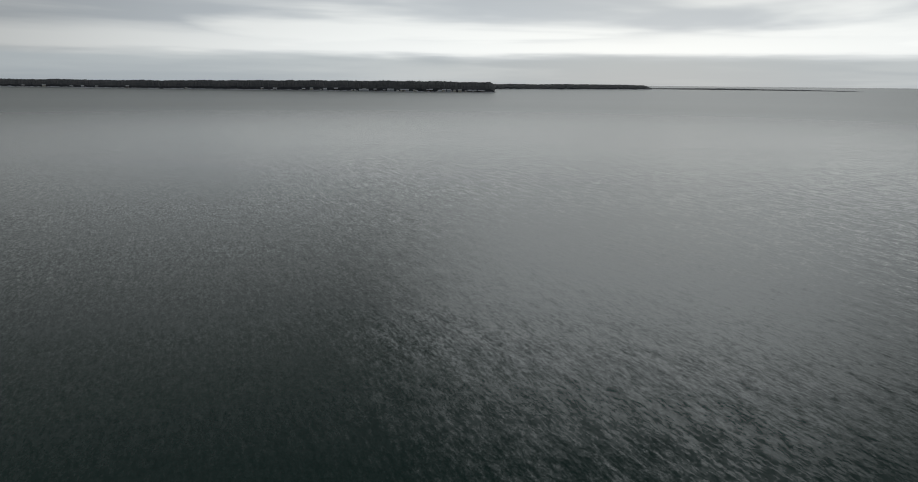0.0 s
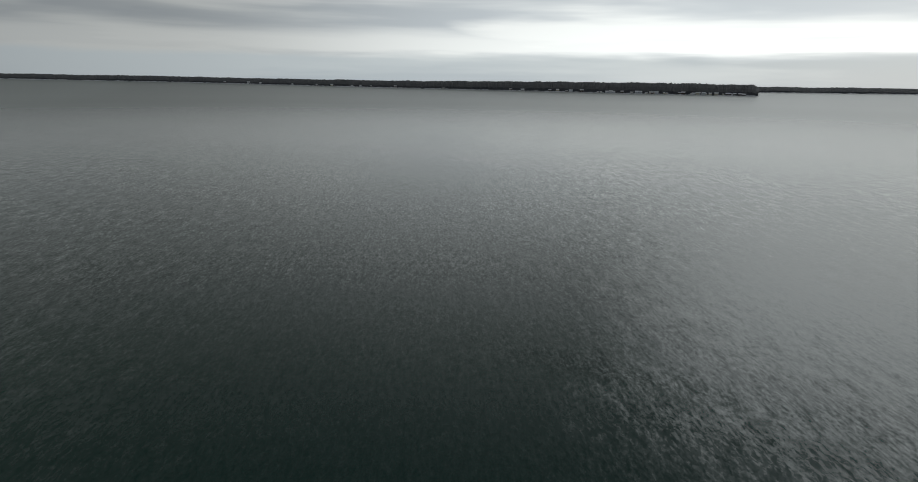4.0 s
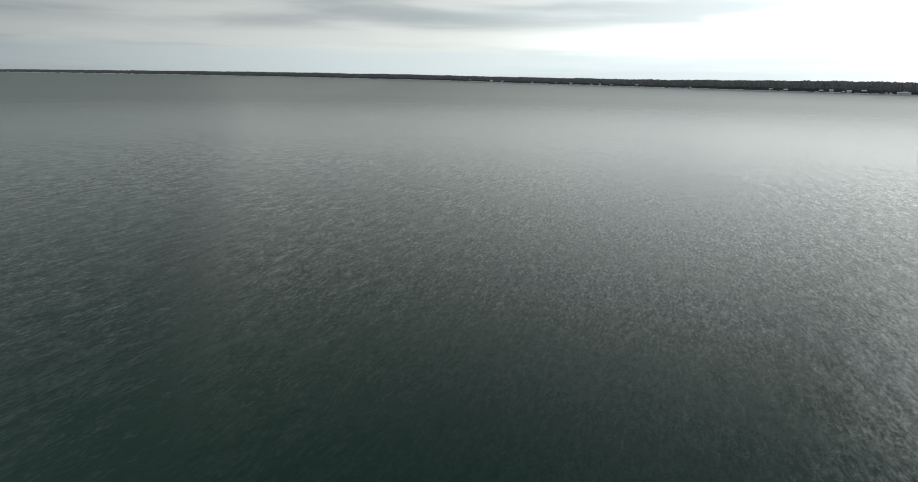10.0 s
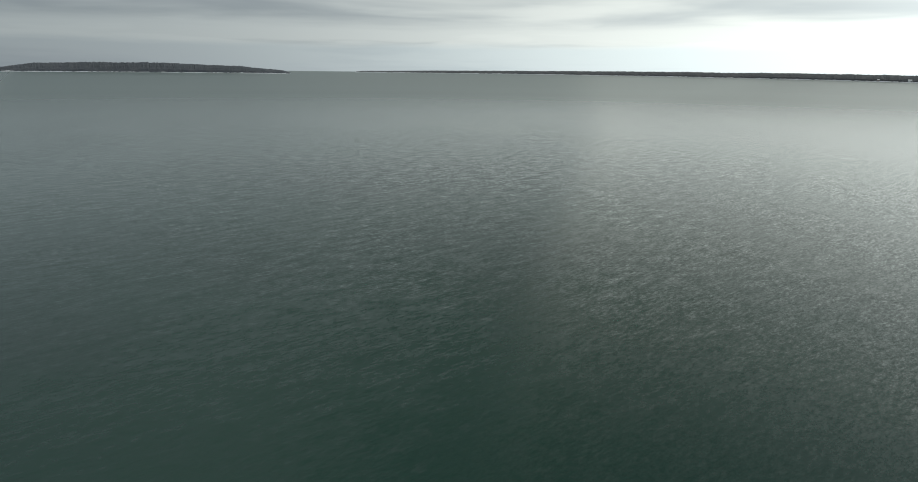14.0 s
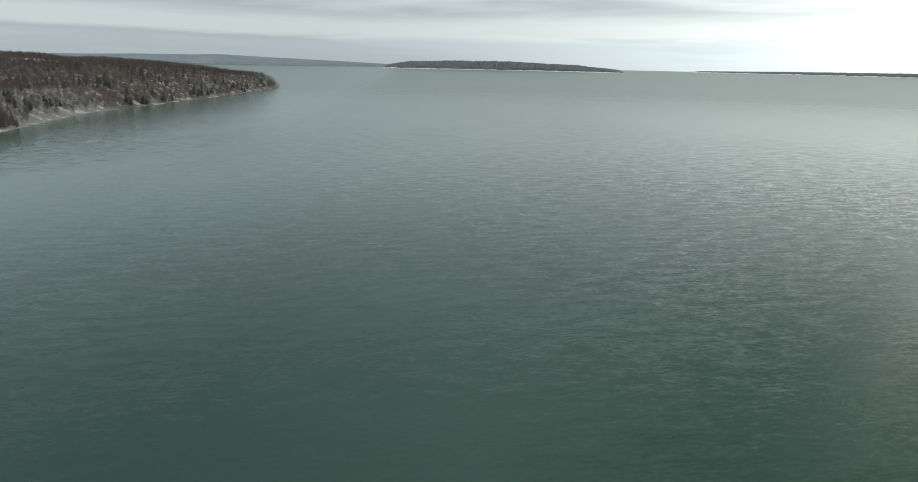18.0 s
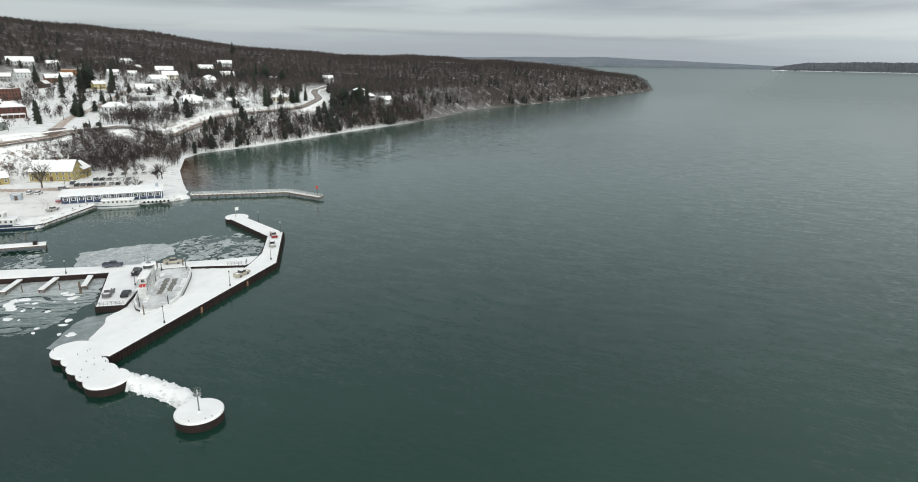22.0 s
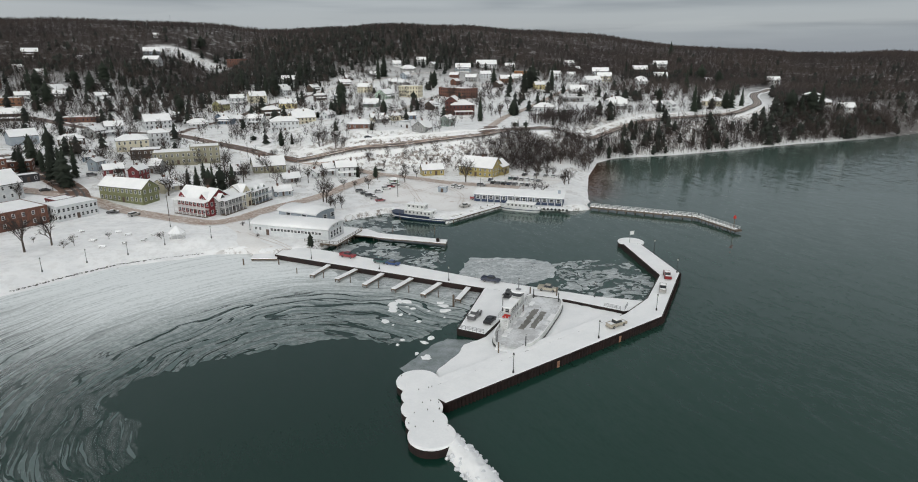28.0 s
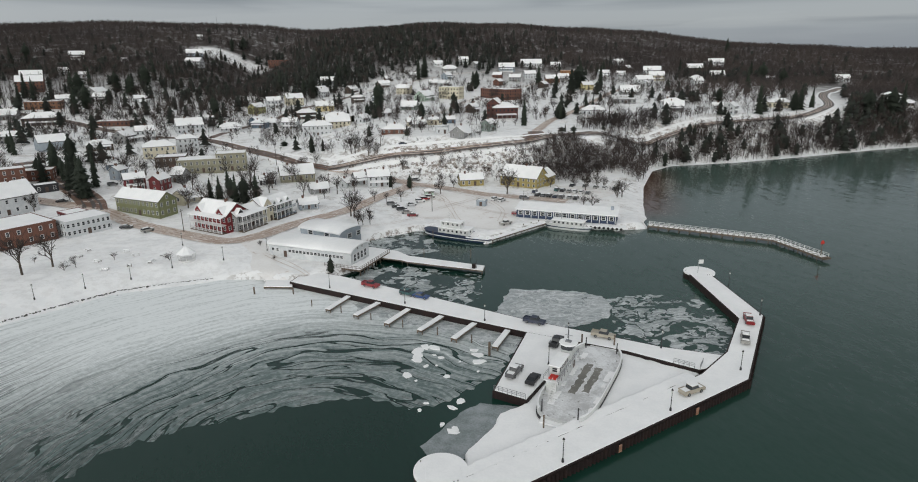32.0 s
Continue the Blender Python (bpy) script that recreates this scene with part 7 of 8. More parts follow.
def vehicle(kind, tone, x, y, turn, z=None, snowy=0.6):
    z = (drape(x, y, 0.0) + 0.17 if z is None else z)
    body, cab, half, _ = BODIES[kind]
    words = {"pickup": "pickup truck", "suv": "sport utility vehicle", "car": "saloon car"}[kind]
    thing = empty("pickup_truck" if kind == "pickup" else "parked_car", x, y, z, turn, f"{tone} {words} parked on the snow", "truck" if kind == "pickup" else "car", "parked vehicles")
    put("body", shared((kind + "_body", tone), CARS[tone], lambda bm: (profile(bm, body, half), [box(bm, -2.7, -1.1, -0.95, -0.86, 1.1, 1.32), box(bm, -2.7, -1.1, 0.86, 0.95, 1.1, 1.32), box(bm, -2.8, -2.7, -0.95, 0.95, 1.1, 1.32)] if kind == "pickup" else None)), thing)
    cabin = put("cabin", shared((kind + "_cabin", "glass"), PANE, lambda bm: profile(bm, [(px, pz) for px, pz in cab], half * 0.98)), thing, label="dark tinted windows")
    tops = [p for p in cab if p[1] > 1.3]
    x0, x1, zt = min(p[0] for p in tops), max(p[0] for p in tops), max(p[1] for p in tops)
    put("roof", shared((kind + "_roof", tone), CARS[tone], lambda bm: prism(bm, [(x0 - 0.05, -half * 0.8), (x1 + 0.05, -half * 0.8), (x1 + 0.05, half * 0.8), (x0 - 0.05, half * 0.8)], zt - 0.06, zt + 0.03, 0.03)), cabin)
    if snowy > 0.5:
        put("snow", shared((kind + "_snow", "s"), SNOW, lambda bm: (prism(bm, [(x0, -half * 0.75), (x1, -half * 0.75), (x1, half * 0.75), (x0, half * 0.75)], zt + 0.02, zt + 0.12, 0.05), prism(bm, [(1.35, -0.75), (2.2, -0.75), (2.2, 0.75), (1.35, 0.75)], 1.0 if kind != "car" else 0.8, 1.16 if kind != "car" else 0.92, 0.05), prism(bm, [(-2.6, -0.8), (-1.15, -0.8), (-1.15, 0.8), (-2.6, 0.8)], 1.1, 1.2, 0.05) if kind == "pickup" else None)), thing, label="snow lying on the roof and bonnet")
    for wx in (-1.65, 1.65):
        for s in (-1, 1):
            wheel = put("wheel", shared("tyre", TYRE, lambda bm: rod(bm, (0, -0.12, 0), (0, 0.12, 0), 0.37, 0.37, 14)), thing, wx, s * (half - 0.1), 0.37)
            put("rim", shared("rim", GALV, lambda bm: rod(bm, (0, -0.135, 0), (0, 0.135, 0), 0.2, 0.2, 10)), wheel)
    return thing


vehicle("pickup", "red", -21.5, 175.2, -28, 1.7, 0)
vehicle("suv", "teal", -10.2, 168.7, -28, 1.7, 0)
vehicle("car", "blue", -6.2, 166.5, -28, 1.7, 0)
vehicle("pickup", "navy", 23.4, 149.4, -27, 1.7, 0)
vehicle("pickup", "tan", 38.8, 141.2, -26, 1.7, 0)
vehicle("pickup", "black", 27.2, 137.8, 63, 1.72, 0)
vehicle("pickup", "grey", 16.4, 124.0, 62, 1.72)
vehicle("car", "black", 20.0, 121.0, 62, 1.72, 0)
vehicle("pickup", "silver", *fit_to_view(71.0, 138.2), -112, TOP + 0.1)
vehicle("pickup", "red", *fit_to_view(76.4, 148.6), -105, TOP + 0.1)
vehicle("pickup", "tan", *fit_to_view(50.6, 115.6), 28, TOP + 0.1)
for k, (x, y, tone, kind) in enumerate(((-15.7, 254.7, "red", "car"), (-18.6, 259.4, "silver", "car"), (-21.2, 264.0, "black", "suv"), (-23.8, 268.6, "black", "car"), (-26.6, 273.0, "grey", "suv"), (-14.2, 277.6, "white", "suv"), (-12.4, 281.4, "red", "suv"), (-10.2, 285.0, "silver", "suv"), (-17.6, 272.0, "white", "car"))):
    vehicle(kind, tone, x, y, 8 if k < 5 else 15)
for k, x in enumerate((40.0, 42.6, 45.3, 48.0, 50.7, 54.2, 57.0)):
    vehicle(("suv", "car")[k % 2], ("black", "grey", "black", "navy", "grey", "silver", "black")[k], x, 288.2 - k * 0.9, 66)
for k, x in enumerate((50.6, 53.3, 56.2, 59.0, 61.8, 64.6)):
    vehicle(("suv", "suv", "car")[k % 3], ("teal", "black", "silver", "white", "white", "grey")[k], x, 299.4 - k * 1.1, 66)
for k, (x, y) in enumerate(((60, 310.4), (66.4, 309.6), (71.2, 307.4), (75.0, 304.6), (79.2, 301.2))):
    vehicle(("car", "suv")[k % 2], ("black", "grey", "silver", "white", "grey")[k], x, y, 60)
for kind, tone, x, y, turn in (("car", "grey", -19.7, 322.0, -20), ("suv", "silver", -114.3, 230.0, 60), ("car", "black", -125.0, 235.0, 10), ("suv", "grey", 33.3, 283.0, -15), ("suv", "white", 19.6, 280.6, 60), ("suv", "white", 22.6, 278.4, 60), ("pickup", "red", 28.3, 255.4, -10), ("pickup", "silver", 22.0, 240.6, 40), ("suv", "navy", 39.4, 295.0, 70), ("car", "black", -168.5, 265.0, 20), ("suv", "grey", -160.3, 290.5, 40), ("car", "navy", -28, 344.4, 10)):
    vehicle(kind, tone, x, y, turn)

# ---- boathouses and inn on the waterfront ----
def barrel_hall(name, label, x, y, turn, L, d, high, rise, tone, base):
    thing = empty(name, x, y, base, turn, label, "boathouse")
    bm = bmesh.new()
    box(bm, -L / 2, L / 2, -d / 2, d / 2, -2.0, high)
    arc = [(d / 2 * math.cos(math.pi * k / 12), rise * math.sin(math.pi * k / 12)) for k in range(13)]
    for s in (-1, 1):
        v = [bm.verts.new((s * L / 2, p, high + q)) for p, q in arc]
        bm.faces.new(v if s > 0 else v[::-1])
    part("wall", bm, WALLS[tone], thing)
    bm = bmesh.new()
    rings = []
    for grow, lift in ((0.0, 0.02), (0.1, 0.36)):
        for sx in (-1, 1):
            rings.append([bm.verts.new((sx * (L / 2 + 0.5), (d / 2 + 0.45 + grow) * math.cos(math.pi * k / 12), high - 0.1 + lift + (rise + grow) * math.sin(math.pi * k / 12))) for k in range(13)])
    a, b2, c, e = rings
    for k in range(12):
        bm.faces.new((c[k], e[k], e[k + 1], c[k + 1]))
        bm.faces.new((b2[k], a[k], a[k + 1], b2[k + 1]))
        bm.faces.new((a[k], c[k], c[k + 1], a[k + 1]))
        bm.faces.new((e[k], b2[k], b2[k + 1], e[k + 1]))
    bm.faces.new((a[0], b2[0], e[0], c[0]))
    bm.faces.new((b2[12], a[12], c[12], e[12]))
    part("roof_snow", bm, SNOW, thing, "curved roof under smooth snow", True)
    return thing


hall = barrel_hall("white_boathouse", "long white boathouse with a snowy curved roof", -43.0, 203.6, -20.7, 31.5, 11.5, 4.0, 1.5, "white", 2.1)
for k in range(15):
    window(hall, -7.5 + k * 1.42, -5.755, 2.4, 0, 1.15, 0.9)
for u in (-14.2, -12.4):
    window(hall, u, -5.755, 2.4, 0, 1.0, 1.0)
for k in range(4):
    window(hall, 15.755, -3.4 + k * 2.2, 1.9, 90, 1.4, 2.4)
for k in (-1.4, 1.4):
    window(hall, 15.755, k, 4.6, 90, 0.8, 0.8)
put("door", shared("hall_door", DOOR, lambda bm: box(bm, -0.6, 0.6, -0.06, 0.02, 0, 2.2)), hall, -9.4, -5.755, 0.1, label="dark double door")
shed = barrel_hall("blue_boathouse", "blue-grey boathouse with a snowy curved roof", -43.6, 225.0, -30, 19.0, 11.5, 3.6, 1.3, "paleblue", 2.2)
for u in (-4.5, 3.5):
    window(shed, u, -5.755, 2.6, 0, 2.2, 1.5)
for v in (-2.2, 2.6):
    window(shed, 11.005, v, 2.6, 90, 2.0, 1.6)
deck = empty("boathouse_deck", -26.4, 199.4, 0, -20.7, "wooden deck with railings round the boathouse end", "deck")
bm = bmesh.new()
prism(bm, [(-9.5, -10.5), (3.6, -10.5), (3.6, 9.5), (-1.0, 9.5), (-1.0, -5.0), (-9.5, -5.0)], 1.5, 2.02)
part("deck_frame", bm, PLANK, deck)
bm = bmesh.new()
prism(bm, [(-9.4, -10.4), (3.5, -10.4), (3.5, 9.4), (-0.9, 9.4), (-0.9, -5.1), (-9.4, -5.1)], 2.02, 2.14, 0.05)
part("deck_snow", bm, SNOW, deck)
for (ax, ay), (bx, by) in (((-9.4, -10.4), (3.5, -10.4)), ((3.5, -10.4), (3.5, 9.4))):
    long = math.hypot(bx - ax, by - ay)
    for k in range(int(long / 1.3) + 1):
        t = k / int(long / 1.3)
        put("rail_post", shared("deck_post", PLANK, lambda bm: box(bm, -0.06, 0.06, -0.06, 0.06, 2.1, 3.1)), deck, ax + (bx - ax) * t, ay + (by - ay) * t)
    for z in (2.5, 3.05):
        bm = bmesh.new()
        rod(bm, (ax, ay, z), (bx, by, z), 0.06, 0.06, 4)
        part("rail", bm, PLANK, deck)
for k in range(8):
    put("pile", shared("stilt", PLANK, lambda bm: rod(bm, (0, 0, -2.5), (0, 0, 1.5), 0.18, 0.18, 6)), deck, 3.3, -10 + k * 2.6)

def veranda(inn, u0, u1, d, z0, tiers, deep=2.6, roof=True, storey=3.0, tone=None):
    """Tiers of open galleries along the front wall, with posts, rails and a snowy roof."""
    for f in range(tiers):
        tier = new("veranda")
        tier.parent = inn
        tier.location = (0, -d / 2, z0 + f * storey)
        bm = bmesh.new()
        box(bm, u0, u1, -deep, -0.01, -0.2 if f else -2.5, 0.02)
        part("veranda_floor", bm, TRIM if f else PLANK, tier)
        count = max(2, round((u1 - u0) / 2.3))
        for k in range(count + 1):
            put("post", shared("veranda_post", TRIM, lambda bm: box(bm, -0.1, 0.1, -0.1, 0.1, 0.02, 2.8)), tier, u0 + 0.12 + (u1 - u0 - 0.24) * k / count, -deep + 0.12)
        bm = bmesh.new()
        box(bm, u0, u1, -deep + 0.06, -deep + 0.18, 0.95, 1.05)
        box(bm, u0, u1, -deep + 0.08, -deep + 0.16, 0.15, 0.22)
        for k in range(int((u1 - u0) / 0.4)):
            box(bm, u0 + 0.4 * k + 0.14, u0 + 0.4 * k + 0.24, -deep + 0.09, -deep + 0.15, 0.22, 0.95)
        part("railing", bm, tone or TRIM, tier, "white balustrade")
        if roof and f == tiers - 1:
            bm = bmesh.new()
            v = [bm.verts.new(p) for p in ((u0 - 0.3, -deep - 0.35, 2.78), (u1 + 0.3, -deep - 0.35, 2.78), (u1 + 0.3, -0.01, 3.3), (u0 - 0.3, -0.01, 3.3))]
            v2 = [bm.verts.new((p.co.x, p.co.y, p.co.z + 0.28)) for p in v]
            bm.faces.new(v2)
            bm.faces.new(v[::-1])
            for m in range(4):
                k = (m + 1) % 4
                bm.faces.new((v[m], v[k], v2[k], v2[m]))
            part("veranda_roof", bm, SNOW, tier, "snow on the veranda roof")


def gable_dormer(inn, u, v, z, w, tone, deep=3.5):
    """A gabled dormer that faces the front, with its window and snowy roof."""
    bm = bmesh.new()
    box(bm, -w, w, 0, deep, 0, 1.5)
    bm.faces.new([bm.verts.new(p) for p in ((-w, 0, 1.5), (w, 0, 1.5), (0, 0, 1.5 + w * 1.1))])
    dormer = part("dormer", bm, WALLS[tone], inn, "gabled dormer")
    dormer.location = (u, v, z)
    bm = bmesh.new()
    for s in (-1, 1):
        q = [bm.verts.new(p) for p in ((s * (w + 0.3), -0.3, 1.25), (0, -0.3, 1.6 + w * 1.1), (0, deep + 0.3, 1.6 + w * 1.1), (s * (w + 0.3), deep + 0.3, 1.25))]
        q2 = [bm.verts.new((p.co.x, p.co.y, p.co.z + 0.22)) for p in q]
        bm.faces.new(q2 if s < 0 else q2[::-1])
        bm.faces.new(q if s > 0 else q[::-1])
        for m in range(4):
            k = (m + 1) % 4
            bm.faces.new((q[m], q[k], q2[k], q2[m]))
    part("dormer_snow", bm, SNOW, dormer)
    window(dormer, 0, -0.004, 0.95, 0, 0.9, 1.1)


inn_front = house(-88.0, 236.3, -29, 18, 11, 6.4, "red", "gable", "red and white inn with tiers of verandas", "inn", "harbour_inn", porch=False, step=2.2)
inn_side = house(-80.0, 236.7, 68, 14, 7, 5.8, "grey", "gable", "grey inn wing with white verandas and balconies", "inn", "harbour_inn_wing", porch=False, step=2.2, chimney=False)
inn_mid = house(-76.6, 246.1, 68, 6, 9, 6.1, "cream", "gable", "cream gabled middle block of the inn", "inn", "harbour_inn_middle", porch=False, step=2.2, chimney=False)
inn_end = house(-73.4, 254.5, 68, 13, 8.6, 5.4, "greygreen", "gable", "green-grey inn wing with dormers and a balcony", "inn", "harbour_inn_end", porch=False, step=2.2, chimney=False)
veranda(inn_front, -8.9, 8.9, 11, 0.3, 2, 2.4)
veranda(inn_side, -6.8, 6.8, 7, 0.3, 2, 2.6, tone=WALLS["grey"])
veranda(inn_end, -6.3, 6.3, 8.6, 0.3, 2, 2.4, False, tone=WALLS["blue"])
for u in (-6.3, 5.6):
    gable_dormer(inn_front, u, -5.4, 5.9, 1.7, "red")
gable_dormer(inn_side, -4.6, -3.4, 5.4, 1.5, "dark")
gable_dormer(inn_mid, 0, -4.4, 5.4, 2.4, "cream", 4.2)
for u in (-4.2, 0, 4.2):
    gable_dormer(inn_end, u, -3.9, 4.8, 1.0, "greygreen", 3.0)

shop = empty("harbour_shop", 47.5, 250.3, 2.1, -18.5, "long blue and white waterfront shop with a snowy roof", "shop")
bm = bmesh.new()
box(bm, -20, 20, -4, 4, -2, 3.5)
part("wall", bm, WALLS["navy"], shop)
for k in range(13):
    u = -18.4 + k * 3.05
    bm = bmesh.new()
    box(bm, u + 1.38, u + 1.66, -4.06, -3.99, 0.0, 3.5)
    part("white_post", bm, TRIM, shop, "white pilaster")
    window(shop, u, -4.004, 2.0, 0, 1.5, 1.5)
bm = bmesh.new()
v = [bm.verts.new(p) for p in ((-20.6, -4.9, 3.3), (20.6, -4.9, 3.3), (20.6, 4.8, 4.4), (-20.6, 4.8, 4.4))]
v2 = [bm.verts.new((q.co.x, q.co.y, q.co.z + 0.4)) for q in v]
bm.faces.new(v2)
bm.faces.new(v[::-1])
for i in range(4):
    j = (i + 1) % 4
    bm.faces.new((v[i], v[j], v2[j], v2[i]))
part("roof_snow", bm, SNOW, shop, "shallow roof under snow")
bm = bmesh.new()
box(bm, 17.3, 18.5, 1.0, 2.0, 4.2, 5.8)
part("chimney", bm, WALLS["paleblue"], shop)
bm = bmesh.new()
prism(bm, [(-10, -8.3), (24, -8.3), (24, -4.05), (-10, -4.05)], -0.7, -0.15, 0.06)
part("boardwalk", bm, SNOW, shop, "snowy boardwalk along the water")
for k in range(11):
    put("tyre", shared("fender_tyre", TYRE, lambda bm: rod(bm, (0, -0.16, 0), (0, 0.16, 0), 0.5, 0.5, 12)), shop, 6 + k * 1.65, -8.5, -0.7, label="black rubber fender tyre")
hut = house(-11.0, 290.0, 20, 4, 3, 2.4, "mint", "hip", "tiny ticket hut in the car park", "hut", "ticket_hut", porch=False, chimney=False)
kiosk = house(13.5, 271.0, -20, 4, 3, 2.2, "paleblue", "flat", "small pale blue kiosk in the car park", "hut", "kiosk", porch=False, chimney=False)

# ---- boats ----
HULL_WHITE = paint("white ship paint", (0.66, 0.67, 0.67), (0.52, 0.53, 0.52), 0.8, 0.5, tone_c=(0.28, 0.20, 0.15), spots=0.68)
HULL_NAVY = paint("navy ship paint", (0.018, 0.032, 0.075), (0.012, 0.022, 0.05), 0.8, 0.4)
DECK_GREY = paint("ferry deck with blown snow", (0.50, 0.50, 0.51), (0.80, 0.81, 0.83), 0.7, 0.8, 0.3, 4.0, tone_c=(0.20, 0.195, 0.185), spots=0.60)
DECK_BARE = paint("bare grey deck plating", (0.16, 0.155, 0.14), (0.23, 0.22, 0.20), 1.0, 0.7, tone_c=(0.6, 0.6, 0.61), spots=0.60)


def hull_shape(bm, L, B, z0, z1, blunt=0.35, flare=0.92, both=True):
    """A hull with rounded ends; the waterline is a little narrower than the deck."""
    ring = []
    for k in range(48):
        a = k * math.tau / 48
        c, s = math.cos(a), math.sin(a)
        x = L / 2 * math.copysign(abs(c) ** blunt, c)
        y = B / 2 * math.copysign(abs(s) ** 0.55, s)
        if not both and c < 0:
            x = -L / 2 * abs(c) ** 0.12
        ring.append((x, y))
    low = [bm.verts.new((x * flare, y * flare, z0)) for x, y in ring]
    high = [bm.verts.new((x, y, z1)) for x, y in ring]
    for k in range(48):
        j = (k + 1) % 48
        bm.faces.new((low[k], low[j], high[j], high[k]))
    bm.faces.new(high)
    bm.faces.new(low[::-1])
    return ring


def bulwark(bm, ring, z0, z1, thick=0.25, skip=None):
    k = len(ring)
    for i in range(k):
        j = (i + 1) % k
        if skip and (skip(*ring[i]) or skip(*ring[j])):
            continue
        f = 1 - thick / 6
        a, b2 = ring[i], ring[j]
        q = [bm.verts.new((x * g, y * g, z)) for z in (z0, z1) for (x, y), g in ((a, 1), (b2, 1), (b2, f), (a, f))]
        for face in ((0, 1, 5, 4), (2, 3, 7, 6), (4, 5, 6, 7), (0, 4, 7, 3), (1, 2, 6, 5)):
            bm.faces.new([q[m] for m in face])


ferry = empty("car_ferry", 30.2, 121.2, 0.0, 63.0, "white open-deck car ferry laid up in the frozen slip", "ferry")
bm = bmesh.new()
ring = hull_shape(bm, 33, 11.6, -0.6, 1.7, 0.5, 0.94)
part("hull", bm, HULL_WHITE, ferry, "white hull streaked with rust")
bm = bmesh.new()
prism(bm, [(x * 0.955, y * 0.955) for x, y in ring], 1.7, 1.76)
part("car_deck", bm, DECK_GREY, ferry, "open deck with blown snow and ruts")
for y0, x0, x1 in ((-2.6, -4.5, 6.5), (-0.3, -6.0, 7.5)):
    bm = bmesh.new()
    prism(bm, ragged([(x0, y0), (x1, y0), (x1, y0 + 1.5), (x0, y0 + 1.5)], 0.3, y0, 0.7), 1.76, 1.772)
    part("bare_lane", bm, DECK_BARE, ferry, "bare grey-brown deck plating")
for y0 in (-0.7,):
    bm = bmesh.new()
    box(bm, -5.0, 6.5, y0 - 0.09, y0 + 0.09, 1.77, 1.80)
    part("lane_stripe", bm, TRIM, ferry, "white lane stripe")
bm = bmesh.new()
bulwark(bm, ring, 1.6, 2.75, 0.25, lambda x, y: abs(x) > 14.6 and abs(y) < 3.6)
part("bulwark", bm, HULL_WHITE, ferry, "white bulwark topped with snow")
bm = bmesh.new()
bulwark(bm, [(x * 0.995, y * 0.995) for x, y in ring], 2.75, 2.87, 0.2, lambda x, y: abs(x) > 14.6 and abs(y) < 3.6)
part("bulwark_snow", bm, SNOW, ferry)
bm = bmesh.new()
bulwark(bm, [(x * 1.012, y * 1.015) for x, y in ring], 1.05, 1.4, 0.3)
part("rubbing_strake", bm, BLACK, ferry, "black rubbing strake round the hull")
rng = random.Random(14)
for k in range(16):
    bm = bmesh.new()
    x, y, q = rng.uniform(-13, 13), rng.choice((-4.4, 3.2)) + rng.uniform(-0.7, 0.5), rng.uniform(0.6, 1.5)
    prism(bm, ragged([(x - q, y - 0.5 * q), (x + q, y - 0.4 * q), (x + 0.8 * q, y + 0.4 * q), (x - q, y + 0.5 * q)], 0.25, k, 0.5), 1.76, rng.uniform(1.84, 2.0), 0.05)
    part("snow_drift", bm, SNOW, ferry, "ragged drift of snow on deck")
for s in (-1, 1):
    bm = bmesh.new()
    prism(bm, [(s * 14.3, -3.4), (s * 17.6, -2.9), (s * 17.6, 2.9), (s * 14.3, 3.4)], 1.1 if s < 0 else 1.3, 1.5, 0.08)
    part("ramp", bm, SNOW, ferry, "lowered loading ramp under snow")
    for v in (-3.5, 3.5):
        bm = bmesh.new()
        rod(bm, (s * 14.6, v, 1.5), (s * 14.6, v, 4.4), 0.14, 0.12, 8)
        part("ramp_post", bm, BLACK, ferry, "black ramp hoist post")
cabin = new("deckhouse")
cabin.parent = ferry
cabin.location = (-0.5, 4.2, 1.76)
bm = bmesh.new()
box(bm, -7.0, 6.0, -1.0, 1.1, 0, 2.7)
part("deckhouse_wall", bm, HULL_WHITE, cabin)
bm = bmesh.new()
prism(bm, [(-7.6, -1.5), (6.6, -1.5), (6.6, 1.5), (-7.6, 1.5)], 2.7, 2.9, 0.05)
part("upper_deck", bm, DECK_GREY, cabin, "upper deck with trodden snow")
bm = bmesh.new()
box(bm, -5.0, 0.6, -0.9, 1.0, 2.9, 4.9)
part("passenger_cabin", bm, HULL_WHITE, cabin, "white upper passenger cabin")
bm = bmesh.new()
prism(bm, [(-5.4, -1.2), (1.0, -1.2), (1.0, 1.3), (-5.4, 1.3)], 4.9, 5.1, 0.08)
part("cabin_roof", bm, SNOW, cabin, "snow on the cabin roof")
for k in range(4):
    window(cabin, -4.2 + k * 1.4, -0.904, 4.05, 0, 1.05, 0.95)
window(cabin, -5.004, 0, 4.05, -90, 1.1, 0.95)
bm = bmesh.new()
prism(bm, [(2.2, -1.2), (4.8, -1.2), (5.3, -0.6), (5.3, 0.6), (4.8, 1.2), (2.2, 1.2), (1.7, 0.6), (1.7, -0.6)], 2.9, 5.3)
part("wheelhouse", bm, HULL_WHITE, cabin, "tall white wheelhouse")
bm = bmesh.new()
